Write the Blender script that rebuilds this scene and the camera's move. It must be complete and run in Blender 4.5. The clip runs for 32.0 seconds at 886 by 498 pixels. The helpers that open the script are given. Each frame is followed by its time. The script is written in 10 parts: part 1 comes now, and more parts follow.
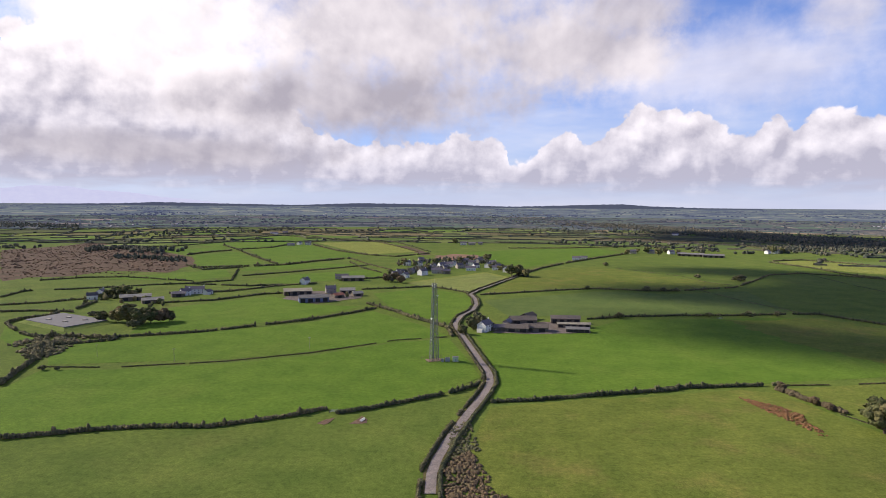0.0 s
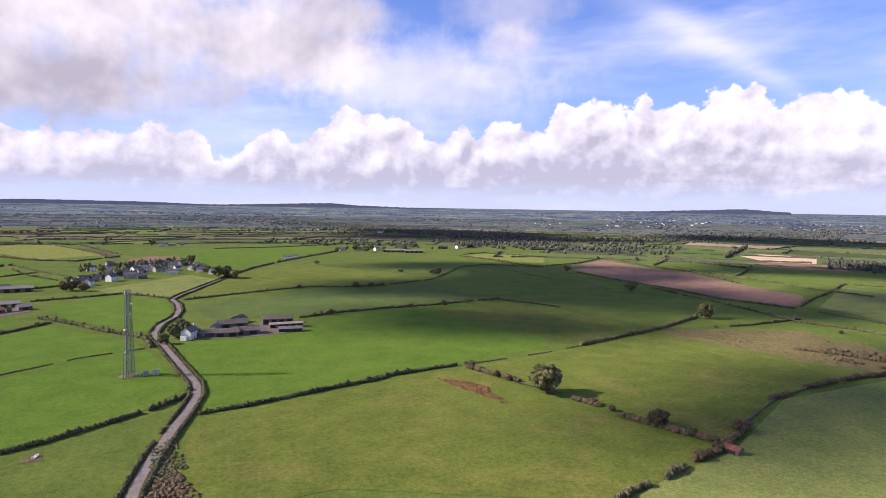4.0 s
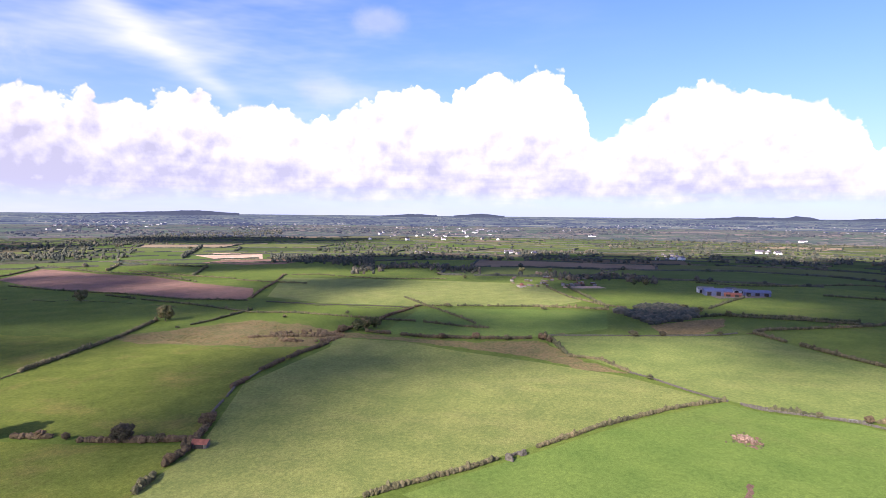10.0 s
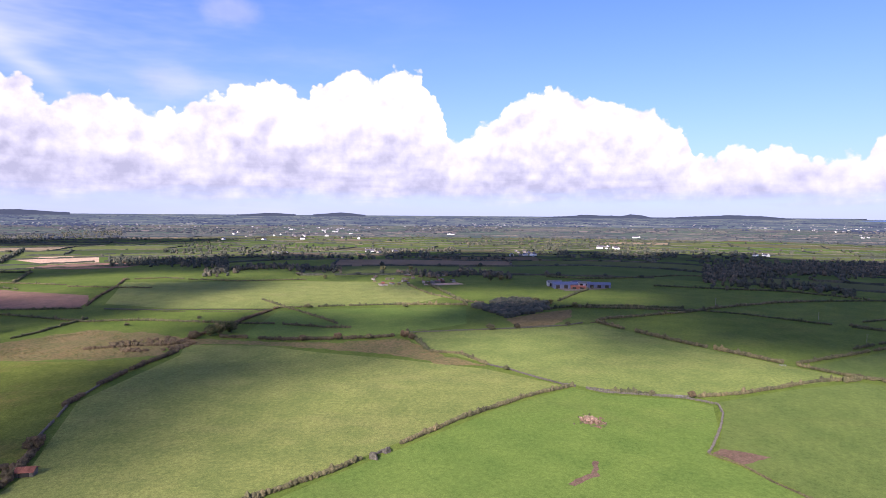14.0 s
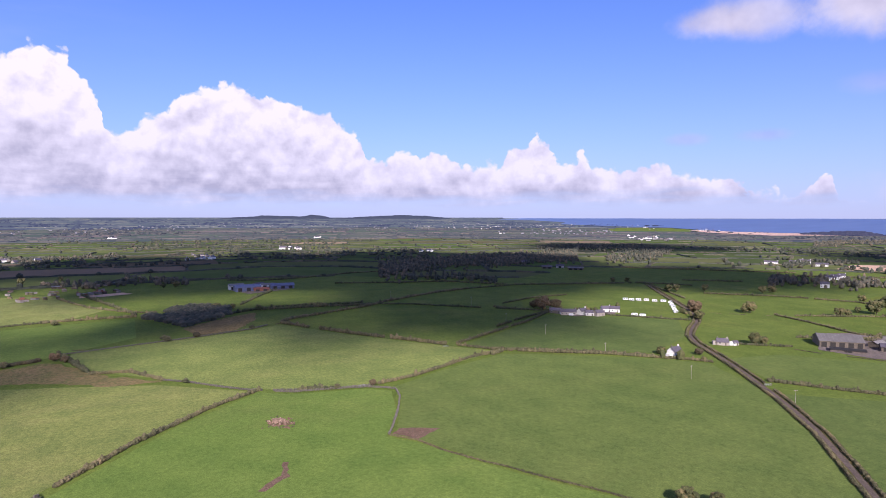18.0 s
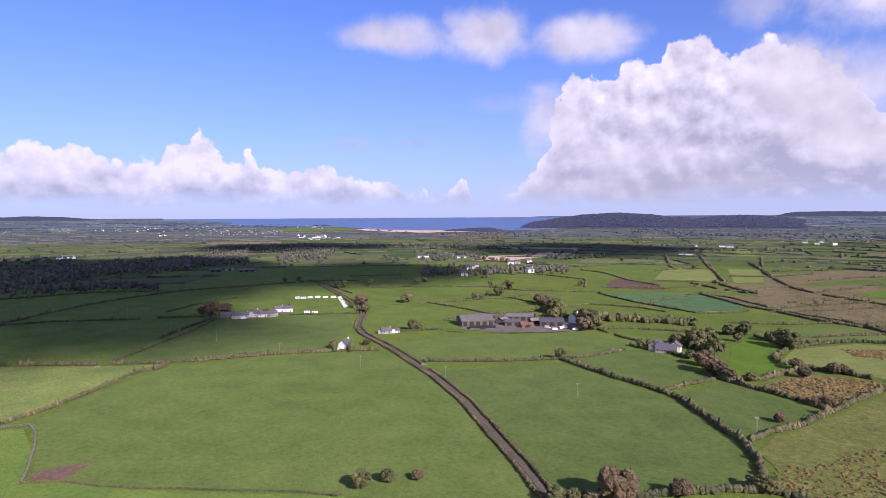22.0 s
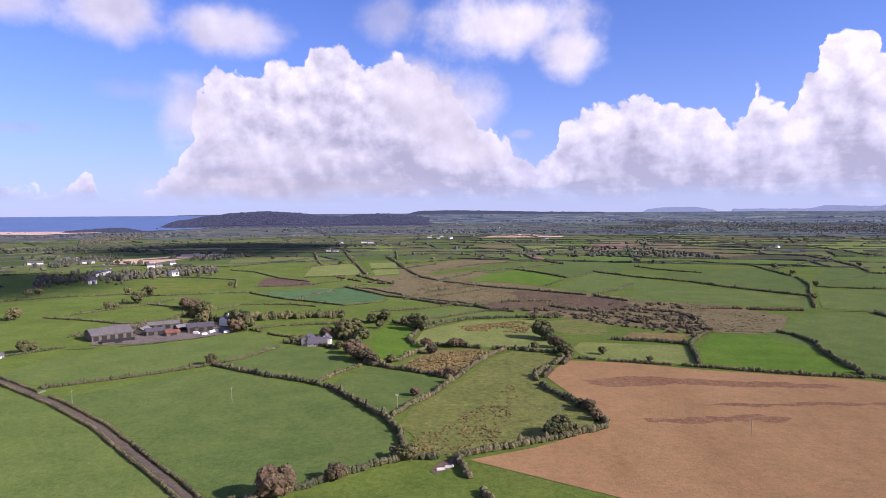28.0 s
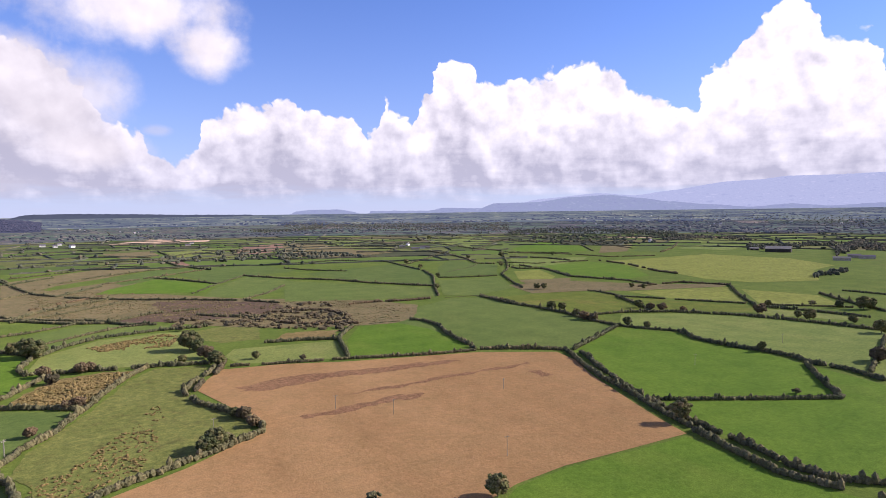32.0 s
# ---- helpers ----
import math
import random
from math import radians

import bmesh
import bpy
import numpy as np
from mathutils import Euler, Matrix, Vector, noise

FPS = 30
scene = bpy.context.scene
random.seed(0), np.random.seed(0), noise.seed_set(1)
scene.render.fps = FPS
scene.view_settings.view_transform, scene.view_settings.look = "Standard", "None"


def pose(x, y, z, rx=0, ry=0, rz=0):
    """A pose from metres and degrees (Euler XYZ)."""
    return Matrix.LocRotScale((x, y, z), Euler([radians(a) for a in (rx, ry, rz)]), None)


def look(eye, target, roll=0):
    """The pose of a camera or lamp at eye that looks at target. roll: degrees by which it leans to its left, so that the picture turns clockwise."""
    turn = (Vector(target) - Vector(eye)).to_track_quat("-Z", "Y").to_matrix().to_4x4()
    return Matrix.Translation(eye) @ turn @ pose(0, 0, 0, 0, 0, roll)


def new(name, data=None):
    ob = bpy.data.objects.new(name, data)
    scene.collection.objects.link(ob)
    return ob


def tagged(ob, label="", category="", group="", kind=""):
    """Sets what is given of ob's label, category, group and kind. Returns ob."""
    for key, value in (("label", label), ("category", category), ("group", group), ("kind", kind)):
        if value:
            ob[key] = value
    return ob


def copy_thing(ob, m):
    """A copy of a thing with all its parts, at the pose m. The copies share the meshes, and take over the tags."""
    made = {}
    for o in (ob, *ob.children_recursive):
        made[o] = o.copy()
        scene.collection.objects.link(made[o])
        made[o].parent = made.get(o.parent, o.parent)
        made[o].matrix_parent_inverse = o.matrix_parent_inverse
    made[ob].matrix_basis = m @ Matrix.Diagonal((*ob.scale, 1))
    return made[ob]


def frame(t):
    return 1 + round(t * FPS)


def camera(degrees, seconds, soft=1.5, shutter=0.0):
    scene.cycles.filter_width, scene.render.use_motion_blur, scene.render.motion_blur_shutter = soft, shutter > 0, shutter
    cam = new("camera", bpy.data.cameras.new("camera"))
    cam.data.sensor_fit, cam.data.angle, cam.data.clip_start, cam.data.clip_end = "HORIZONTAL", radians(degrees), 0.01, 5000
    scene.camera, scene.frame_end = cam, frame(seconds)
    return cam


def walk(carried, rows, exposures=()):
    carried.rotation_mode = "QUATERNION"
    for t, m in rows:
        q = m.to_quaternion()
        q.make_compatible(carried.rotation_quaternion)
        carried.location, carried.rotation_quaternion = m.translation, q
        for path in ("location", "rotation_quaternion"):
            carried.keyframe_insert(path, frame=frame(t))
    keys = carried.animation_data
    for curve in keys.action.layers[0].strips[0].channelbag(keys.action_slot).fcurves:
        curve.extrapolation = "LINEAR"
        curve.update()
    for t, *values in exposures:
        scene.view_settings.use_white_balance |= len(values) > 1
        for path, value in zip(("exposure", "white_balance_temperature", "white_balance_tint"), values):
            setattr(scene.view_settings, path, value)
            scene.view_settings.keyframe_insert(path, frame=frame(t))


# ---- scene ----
cam = camera(71.38, 32.0, soft=0.75)
PATH = [  # seconds, tilt, lean, turn
    (0, 85.98, -0.44, 2.67), (0.5, 86.00, -0.52, 0.54), (1, 86.00, -0.45, -2.17), (1.5, 86.01, -0.53, -4.64),
    (2, 86.05, -0.59, -7.31), (2.5, 86.03, -0.69, -9.63), (4.5, 86.31, -0.81, -30.70), (5, 86.48, -0.64, -38.25),
    (5.5, 86.63, -0.66, -45.20), (6, 86.77, -0.66, -50.75), (6.5, 86.78, -0.77, -54.15), (7, 86.82, -0.70, -56.88),
    (7.5, 86.81, -0.63, -58.87), (8, 86.84, -0.69, -61.28), (8.5, 86.86, -0.62, -64.36), (9, 86.88, -0.55, -67.67),
    (9.5, 86.87, -0.52, -69.77), (10, 86.89, -0.53, -71.41), (10.5, 86.89, -0.52, -73.12), (11, 86.92, -0.48, -75.67),
    (11.5, 86.90, -0.47, -77.57), (12, 86.88, -0.50, -79.40), (12.5, 86.90, -0.42, -80.92), (13, 86.87, -0.46, -81.75),
    (13.5, 86.87, -0.39, -82.83), (15.5, 86.89, -0.46, -91.17), (16, 86.89, -0.31, -94.59), (16.5, 86.92, -0.35, -99.16),
    (17, 86.99, -0.24, -104.57), (17.5, 87.01, -0.09, -108.70), (18, 87.03, -0.02, -113.22), (18.5, 87.07, -0.03, -117.92),
    (19, 87.05, 0.19, -122.92), (19.5, 87.04, 0.30, -127.62), (20, 87.03, 0.36, -131.75), (20.5, 87.00, 0.29, -135.23),
    (21, 87.02, 0.33, -138.85), (21.5, 86.98, 0.35, -141.22), (22, 86.96, 0.34, -143.15), (22.5, 86.92, 0.29, -145.58),
    (23, 86.91, 0.25, -148.47), (23.5, 86.88, 0.23, -151.17), (24, 86.86, 0.20, -153.86), (24.5, 86.83, 0.30, -156.26),
    (26.5, 86.70, 0.36, -164.21), (27, 86.69, 0.34, -167.27), (27.5, 86.68, 0.34, -170.48), (28, 86.63, 0.38, -174.85),
    (28.5, 86.66, 0.45, -178.53), (29, 86.64, 0.46, -182.48), (29.5, 86.63, 0.46, -185.86), (30, 86.62, 0.46, -189.44),
    (30.5, 86.61, 0.46, -192.96), (31, 86.61, 0.50, -197.28), (31.5, 86.59, 0.61, -201.46), (32, 86.57, 0.73, -206.64),
]
EYE = (0.0, 0.0, 90.0)
walk(cam, [(t, pose(*EYE, a, b, c)) for t, a, b, c in PATH],
     [(0.0, 0.70, 6850, 11), (2.5, 0.78, 6800, 12), (6.0, 1.09, 6350, 22), (8.5, 1.15, 6300, 22), (13.0, 1.0, 6250, 22), (19.0, 0.58, 6100, 25), (24.0, 0.62, 6050, 25), (28.0, 0.66, 6100, 24), (32.0, 0.80, 6550, 16)])

# ---- world, sun ----
SUN_AZ, SUN_EL = 73.0, 29.0          # degrees, left of north (+y) and above the horizon
SUN_DIR = Vector((-math.sin(radians(SUN_AZ)) * math.cos(radians(SUN_EL)), math.cos(radians(SUN_AZ)) * math.cos(radians(SUN_EL)), math.sin(radians(SUN_EL))))
sun = new("sun", bpy.data.lights.new("sun", "SUN"))
sun.data.energy, sun.data.angle, sun.data.color = 4.3, radians(2.0), (1.0, 0.93, 0.82)
sun.matrix_world = look(SUN_DIR * 100, (0, 0, 0))
# skyline of the cumulus banks: bearing and height of the tops in degrees
BANK = [[(79.9, 10.0), (65.0, 7.0), (55.0, 12.0), (45.0, 9.0), (37.8, 13.5)]]
BANK.append([(37.8, 13.5), (34.2, 14.9), (27.5, 15.4), (19.5, 10.3), (12.2, 5.8), (7.1, 5.6), (4.0, 6.4), (0.3, 6.8), (-2.8, 6.2), (-3.6, 3.9), (-5.4, 4.9), (-8.3, 7.1), (-10.4, 5.9), (-15.1, 8.9), (-17.7, 8.3), (-19.7, 8.0), (-21.9, 6.7), (-24.0, 6.6), (-25.4, 7.9), (-26.4, 6.9), (-29.1, 8.3), (-30.2, 7.5), (-32.6, 7.4)])
BANK.append([(-32.6, 7.4), (-33.6, 8.5), (-34.1, 9.3), (-35.6, 9.8), (-37.7, 10.0), (-40.2, 9.2), (-41.5, 10.0), (-42.6, 9.0), (-45.9, 9.3), (-46.8, 10.3), (-48.5, 10.8), (-50.3, 10.1), (-51.6, 9.1), (-54.1, 9.7), (-56.1, 9.9), (-58.2, 9.0)])
BANK.append([(-58.2, 9.0), (-59.7, 8.6), (-62.1, 9.5), (-64.1, 10.1), (-66.1, 11.1), (-68.9, 12.2), (-70.7, 11.8), (-71.6, 10.6), (-72.1, 10.3), (-73.0, 11.8), (-75.9, 13.7), (-77.7, 12.8), (-78.4, 12.3), (-80.8, 13.5), (-82.3, 12.9), (-83.4, 11.1), (-84.4, 9.8), (-84.8, 7.3), (-86.7, 7.6), (-89.2, 9.0), (-90.6, 10.1), (-93.0, 11.2), (-95.0, 11.9), (-96.9, 10.8), (-98.5, 10.4), (-99.6, 10.1)])
BANK.append([(-99.6, 10.1), (-101.2, 9.7), (-103.3, 9.7), (-104.6, 8.2), (-105.8, 7.2), (-106.2, 5.1), (-107.5, 5.1), (-109.5, 6.0), (-110.8, 5.4), (-112.1, 6.2), (-114.4, 5.8), (-115.7, 4.9), (-118.7, 5.3), (-119.4, 6.2), (-121.1, 6.5), (-121.7, 7.7), (-122.7, 6.9), (-123.2, 5.4), (-124.4, 4.9)])
BANK.append([(-124.4, 4.9), (-125.9, 6.1), (-126.8, 4.9), (-129.4, 4.1), (-131.9, 4.8), (-134.0, 4.1), (-135.5, 3.5), (-137.6, 3.4), (-139.7, 2.6), (-141.3, 1.8), (-142.8, 1.8), (-143.9, 3.0), (-145.2, 3.8), (-145.7, 2.3), (-146.5, 1.5), (-149.5, 1.6)])
BANK.append([(-149.5, 1.6), (-150.1, 2.3), (-151.7, 4.5), (-152.7, 6.6), (-154.1, 11.5), (-154.9, 12.5), (-156.9, 12.1), (-159.4, 13.1), (-162.0, 13.3), (-163.1, 14.8), (-165.1, 15.2), (-166.7, 14.3), (-168.2, 13.5), (-171.3, 14.1), (-173.8, 13.1), (-175.6, 11.6), (-177.3, 9.3), (-178.8, 8.0), (-180.7, 7.0), (-181.7, 5.2), (-183.1, 4.7), (-185.0, 5.6), (-185.6, 8.2), (-187.6, 9.0)])
BANK.append([(-187.6, 9.0), (-188.7, 9.3), (-190.4, 9.8), (-192.6, 10.7), (-194.3, 9.5), (-196.8, 9.3), (-199.1, 8.5), (-199.8, 7.3), (-200.8, 8.3), (-201.6, 10.0), (-202.7, 8.8), (-203.9, 8.0), (-204.7, 10.0), (-205.8, 11.5), (-206.1, 13.7), (-207.7, 14.4), (-209.2, 13.2), (-209.9, 11.7), (-211.7, 11.0), (-213.0, 11.7), (-214.8, 12.2), (-217.8, 12.8), (-219.8, 13.3), (-221.5, 12.8)])
BANK.append([(-221.5, 12.8), (-223.2, 11.5), (-225.1, 10.0), (-227.4, 8.9), (-229.0, 8.8), (-229.6, 10.3), (-230.4, 12.1), (-232.1, 13.0), (-233.3, 14.7), (-235.3, 16.1), (-236.1, 16.8), (-237.3, 15.4), (-238.1, 13.6), (-239.5, 13.2), (-241.0, 12.8), (-242.0, 10.6)])
BANK.append([(-242.0, 10.6), (-246.0, 8.0), (-255.0, 6.0), (-265.0, 9.0), (-279.9, 10.0)])
# soft detached clouds: bearing, height, half width, half height, lightness, cover
SHEETS = []
SHEETS += [(8.5, 15.1, 22.0, 7.6, 0.60, 1), (22.5, 11.0, 9.5, 5.0, 1.05, 1), (11.5, 9.2, 17.0, 3.6, 0.26, 1), (28.2, 15.2, 13.9, 4.7, 1.1, 1), (-8.2, 14.1, 8.4, 4.7, 0.50, 1), (-13.9, 16.5, 5.6, 2.6, 0.45, 0.9), (26.4, 4.5, 18.0, 1.7, 0.22, 0.9), (-29.1, 14.8, 3.3, 1.6, 0.6, 0.5)]
SHEETS += [(-13.1, 13.2, 5.5, 3.1, 0.4, 0.9), (-29.7, 17.4, 6.2, 2.4, 0.6, 0.45), (-21.5, 11.3, 14.2, 4.0, 0.9, 0.5), (-61.5, 10.8, 3.3, 1.4, 0.7, 0.25), (-65.5, 17.1, 2.7, 1.3, 0.7, 0.3)]
SHEETS += [(-136.9, 15.9, 3.3, 1.2, 0.6, 0.6)]
SHEETS += [(-139.5, 16.0, 4.9, 1.9, 0.55, 0.75), (-147.1, 16.0, 4.5, 2.5, 0.62, 0.9), (-155.9, 15.3, 5.3, 2.2, 0.6, 0.9), (-180.6, 16.4, 8.9, 2.7, 0.85, 1), (-186.2, 14.1, 3.3, 2.4, 0.85, 1), (-170.3, 17.2, 3.1, 2.3, 0.6, 0.5), (-134.7, 6.6, 2.0, 0.6, 0.3, 0.35), (-140.7, 6.7, 2.0, 0.6, 0.3, 0.35), (-148.4, 10.1, 2.9, 1.0, 0.6, 0.25), (-159.8, 2.5, 13.3, 1.5, 0.5, 0.6), (-153.0, 8.6, 3.2, 3.0, 0.6, 0.8), (-177.0, 9.6, 3.6, 3.2, 0.66, 0.8), (-161.0, 5.0, 9.0, 1.6, 0.85, 0.5)]
SHEETS += [(-171.8, 11.1, 3.8, 3.0, 0.62, 1), (-174.2, 8.4, 4.1, 3.0, 0.6, 1), (-176.7, 5.5, 4.5, 1.9, 0.68, 1), (-182.1, 7.1, 1.3, 0.5, 0.5, 0.4)]
# more of the same overhead and round the unseen quarter
SHEETS += [(60, 12, 14, 6, .5, 1), (45, 22, 12, 5, .5, 1), (-262, 14, 12, 6, .7, 1), (-272, 24, 14, 5, .6, 1), (20, 34, 16, 6, .4, 1), (-60, 38, 20, 6, .6, 1), (-150, 42, 22, 6, .6, 1)]
SHEETS += [(-215, 36, 14, 5, .6, 1), (-100, 52, 16, 6, .6, 1), (-20, 55, 24, 9, .5, 1), (-200, 60, 26, 9, .6, 1), (-60, 70, 40, 9, .6, 1), (-130, 30, 16, 5, .6, 1), (-240, 50, 20, 8, .6, 1), (30, 60, 20, 8, .5, 1)]
world = bpy.data.worlds.new("sky")
scene.world = world
world.use_nodes = True
wt = world.node_tree


def wmath(tree, op, a, b=None, c=None, clamp=False):
    n = tree.nodes.new("ShaderNodeMath")
    n.operation, n.use_clamp = op, clamp
    for s, v in zip(n.inputs, (a, b, c)):
        if v is None:
            continue
        if isinstance(v, (int, float)):
            s.default_value = v
        else:
            tree.links.new(v, s)
    return n.outputs[0]


def wvec(tree, op, a, b=None, c=None):
    n = tree.nodes.new("ShaderNodeVectorMath")
    n.operation = op
    for s, v in zip(n.inputs, (a, b, c)):
        if v is None:
            continue
        if isinstance(v, tuple):
            s.default_value = v
        else:
            tree.links.new(v, s)
    return n.outputs["Value"] if op in ("LENGTH", "DOT_PRODUCT") else n.outputs["Vector"]


def wmix(tree, fac, a, b, mode="MIX"):
    n = tree.nodes.new("ShaderNodeMix")
    n.data_type, n.blend_type = "RGBA", mode
    for s, v in ((n.inputs[0], fac), (n.inputs[6], a), (n.inputs[7], b)):
        if isinstance(v, (int, float)):
            s.default_value = v
        elif isinstance(v, tuple):
            s.default_value = (*v, 1)
        else:
            tree.links.new(v, s)
    return n.outputs[2]


def wnoise(tree, vec, scale, detail, rough):
    n = tree.nodes.new("ShaderNodeTexNoise")
    n.inputs["Scale"].default_value, n.inputs["Detail"].default_value, n.inputs["Roughness"].default_value = scale, detail, rough
    tree.links.new(vec, n.inputs["Vector"])
    return n


def billow_group(name, scale, detail, grain):
    """Rounded heaping at a bearing and height (degrees), about -1 to 1."""
    g = bpy.data.node_groups.new(name, "ShaderNodeTree")
    g.interface.new_socket("Where", in_out="INPUT", socket_type="NodeSocketVector")
    g.interface.new_socket("Height", in_out="OUTPUT", socket_type="NodeSocketFloat")
    where = g.nodes.new("NodeGroupInput").outputs[0]
    wide = wvec(g, "MULTIPLY_ADD", wnoise(g, where, 0.35, 3, 0.55).outputs["Color"], (1.8, 1.4, 0), (-0.9, -0.7, 0))
    p = wvec(g, "ADD", where, wide)
    vor = g.nodes.new("ShaderNodeTexVoronoi")
    vor.feature, vor.inputs["Scale"].default_value, vor.inputs["Smoothness"].default_value = "SMOOTH_F1", scale, 0.6
    vor.inputs["Detail"].default_value, vor.inputs["Roughness"].default_value, vor.inputs["Lacunarity"].default_value = detail, 0.5, 2.3
    g.links.new(p, vor.inputs["Vector"])
    fine = wmath(g, "MULTIPLY_ADD", wnoise(g, where, 1.3, 5, 0.6).outputs["Fac"], 2 * grain, -grain)
    out = g.nodes.new("NodeGroupOutput")
    g.links.new(wmath(g, "ADD", wmath(g, "MULTIPLY_ADD", vor.outputs["Distance"], -2.1, 1.0), fine), out.inputs[0])
    return g


def by_bearing(az, stops):
    """A value that changes with the bearing."""
    r = wt.nodes.new("ShaderNodeValToRGB")
    el_ = r.color_ramp.elements
    stops = sorted(stops)
    while len(el_) < len(stops):
        el_.new(0.5)
    for e, (a, v) in zip(el_, stops):
        e.position, e.color = (a + 280) / 360, (v, v, v, 1)
    wt.links.new(wmath(wt, "MULTIPLY_ADD", az, 1 / 360, 280 / 360), r.inputs["Fac"])
    return r.outputs["Color"]


def smooth(value, lo, hi, top=1.0):
    m = wt.nodes.new("ShaderNodeMapRange")
    m.interpolation_type = "SMOOTHSTEP"
    for key, v in (("From Min", lo), ("From Max", hi), ("To Max", top)):
        m.inputs[key].default_value = v
    wt.links.new(value, m.inputs["Value"])
    return m.outputs["Result"]


def build_sky():
    bg = wt.nodes["Background"]
    way = wt.nodes.new("ShaderNodeTexCoord").outputs["Generated"]
    xyz = wt.nodes.new("ShaderNodeSeparateXYZ")
    wt.links.new(way, xyz.inputs[0])
    el = wmath(wt, "MULTIPLY", wmath(wt, "ARCSINE", xyz.outputs["Z"]), 57.2958)
    az = wmath(wt, "MULTIPLY", wmath(wt, "ARCTAN2", wmath(wt, "MULTIPLY", xyz.outputs["X"], -1.0), xyz.outputs["Y"]), 57.2958)
    az = wmath(wt, "MULTIPLY_ADD", wmath(wt, "GREATER_THAN", az, 80.0), -360.0, az)
    comb = wt.nodes.new("ShaderNodeCombineXYZ")
    wt.links.new(az, comb.inputs[0])
    wt.links.new(el, comb.inputs[1])
    where = comb.outputs[0]
    sky = wt.nodes.new("ShaderNodeTexSky")
    sky.sky_type, sky.sun_disc, sky.sun_elevation, sky.sun_rotation = "NISHITA", False, radians(SUN_EL), radians(-SUN_AZ)
    sky.dust_density, sky.ozone_density, sky.air_density = 0.2, 3.0, 1.0
    clear = wmix(wt, 1.0, sky.outputs["Color"], SKY_TINT, "MULTIPLY")
    up = wmath(wt, "MAXIMUM", el, 0.0)
    haze = wmath(wt, "POWER", 2.718, wmath(wt, "MULTIPLY", up, -0.12))
    clear = wmix(wt, wmath(wt, "MULTIPLY", haze, 0.85), clear, HAZE)
    # thin high veils, and one long streak of cirrus
    veil_map = wt.nodes.new("ShaderNodeMapping")
    veil_map.inputs["Rotation"].default_value, veil_map.inputs["Scale"].default_value = (0, 0, 0.9), (0.03, 0.14, 1)
    wt.links.new(where, veil_map.inputs["Vector"])
    veil_noise = wnoise(wt, veil_map.outputs["Vector"], 1.0, 5, 0.6).outputs["Fac"]
    veil = wmath(wt, "MULTIPLY", smooth(veil_noise, 0.42, 0.85, 0.7), smooth(az, -95.0, -45.0))
    across = wmath(wt, "MULTIPLY_ADD", az, -0.547, wmath(wt, "MULTIPLY_ADD", el, 0.837, -37.1))
    spread = wmath(wt, "MULTIPLY_ADD", wmath(wt, "ADD", az, 40.2), 0.06, 1.5)
    bell = wmath(wt, "POWER", 2.718, wmath(wt, "MULTIPLY", wmath(wt, "POWER", wmath(wt, "ABSOLUTE", wmath(wt, "DIVIDE", across, spread)), 2.0), -1.0))
    streak = wmath(wt, "MULTIPLY", bell, wmath(wt, "MULTIPLY", smooth(az, -57.0, -50.0), wmath(wt, "MULTIPLY_ADD", veil_noise, 0.7, -0.05)))
    clear = wmix(wt, wmath(wt, "ADD", veil, streak, clamp=True), clear, VEIL)
    edge, here, there = [wt.nodes.new("ShaderNodeGroup") for _ in range(3)]
    edge.node_tree = billow_group("billowing edges", 0.50, 2.4, 0.14)
    here.node_tree = there.node_tree = billow_group("heaps", 0.30, 1.0, 0.55)
    wt.links.new(where, here.inputs[0])
    wt.links.new(where, edge.inputs[0])
    # towards the sun, in the plane of bearing and height
    side = wmath(wt, "SINE", wmath(wt, "MULTIPLY", wmath(wt, "SUBTRACT", SUN_AZ, az), 0.0174533))
    step = wt.nodes.new("ShaderNodeCombineXYZ")
    wt.links.new(wmath(wt, "MULTIPLY", side, 0.6), step.inputs[0])
    step.inputs[1].default_value = 0.8
    wt.links.new(wvec(wt, "ADD", where, step.outputs[0]), there.inputs[0])
    heap = edge.outputs[0]
    relief = wmath(wt, "SUBTRACT", here.outputs[0], there.outputs[0])
    broad = wnoise(wt, where, 0.16, 4, 0.5).outputs["Fac"]
    layer = wnoise(wt, wvec(wt, "MULTIPLY", where, (0.16, 1.1, 0)), 1.0, 4, 0.55).outputs["Fac"]
    # the banks of cumulus
    tops = None
    lean = wmath(wt, "MULTIPLY_ADD", wnoise(wt, where, 0.5, 3, 0.5).outputs["Fac"], 2.4, wmath(wt, "ADD", az, -1.2))
    for run in BANK:
        hi, lo = run[0][0], run[-1][0]
        r = wt.nodes.new("ShaderNodeValToRGB")
        r.color_ramp.interpolation = "B_SPLINE" if len(run) < 6 else "LINEAR"
        stops = sorted(((x - lo) / (hi - lo), y / 20) for x, y in run)
        while len(r.color_ramp.elements) < len(stops):
            r.color_ramp.elements.new(0.5)
        for e, (x, y) in zip(r.color_ramp.elements, stops):
            e.position, e.color = x, (y, y, y, 1)
        wt.links.new(wmath(wt, "MULTIPLY_ADD", lean, 1 / (hi - lo), -lo / (hi - lo)), r.inputs["Fac"])
        within = wmath(wt, "MULTIPLY", wmath(wt, "GREATER_THAN", lean, lo), wmath(wt, "LESS_THAN", lean, hi + 1e-4))
        v = wmath(wt, "MULTIPLY", r.outputs["Color"], within)
        tops = v if tops is None else wmath(wt, "MAXIMUM", tops, v)
    tops = wmath(wt, "MULTIPLY", tops, 20.0)
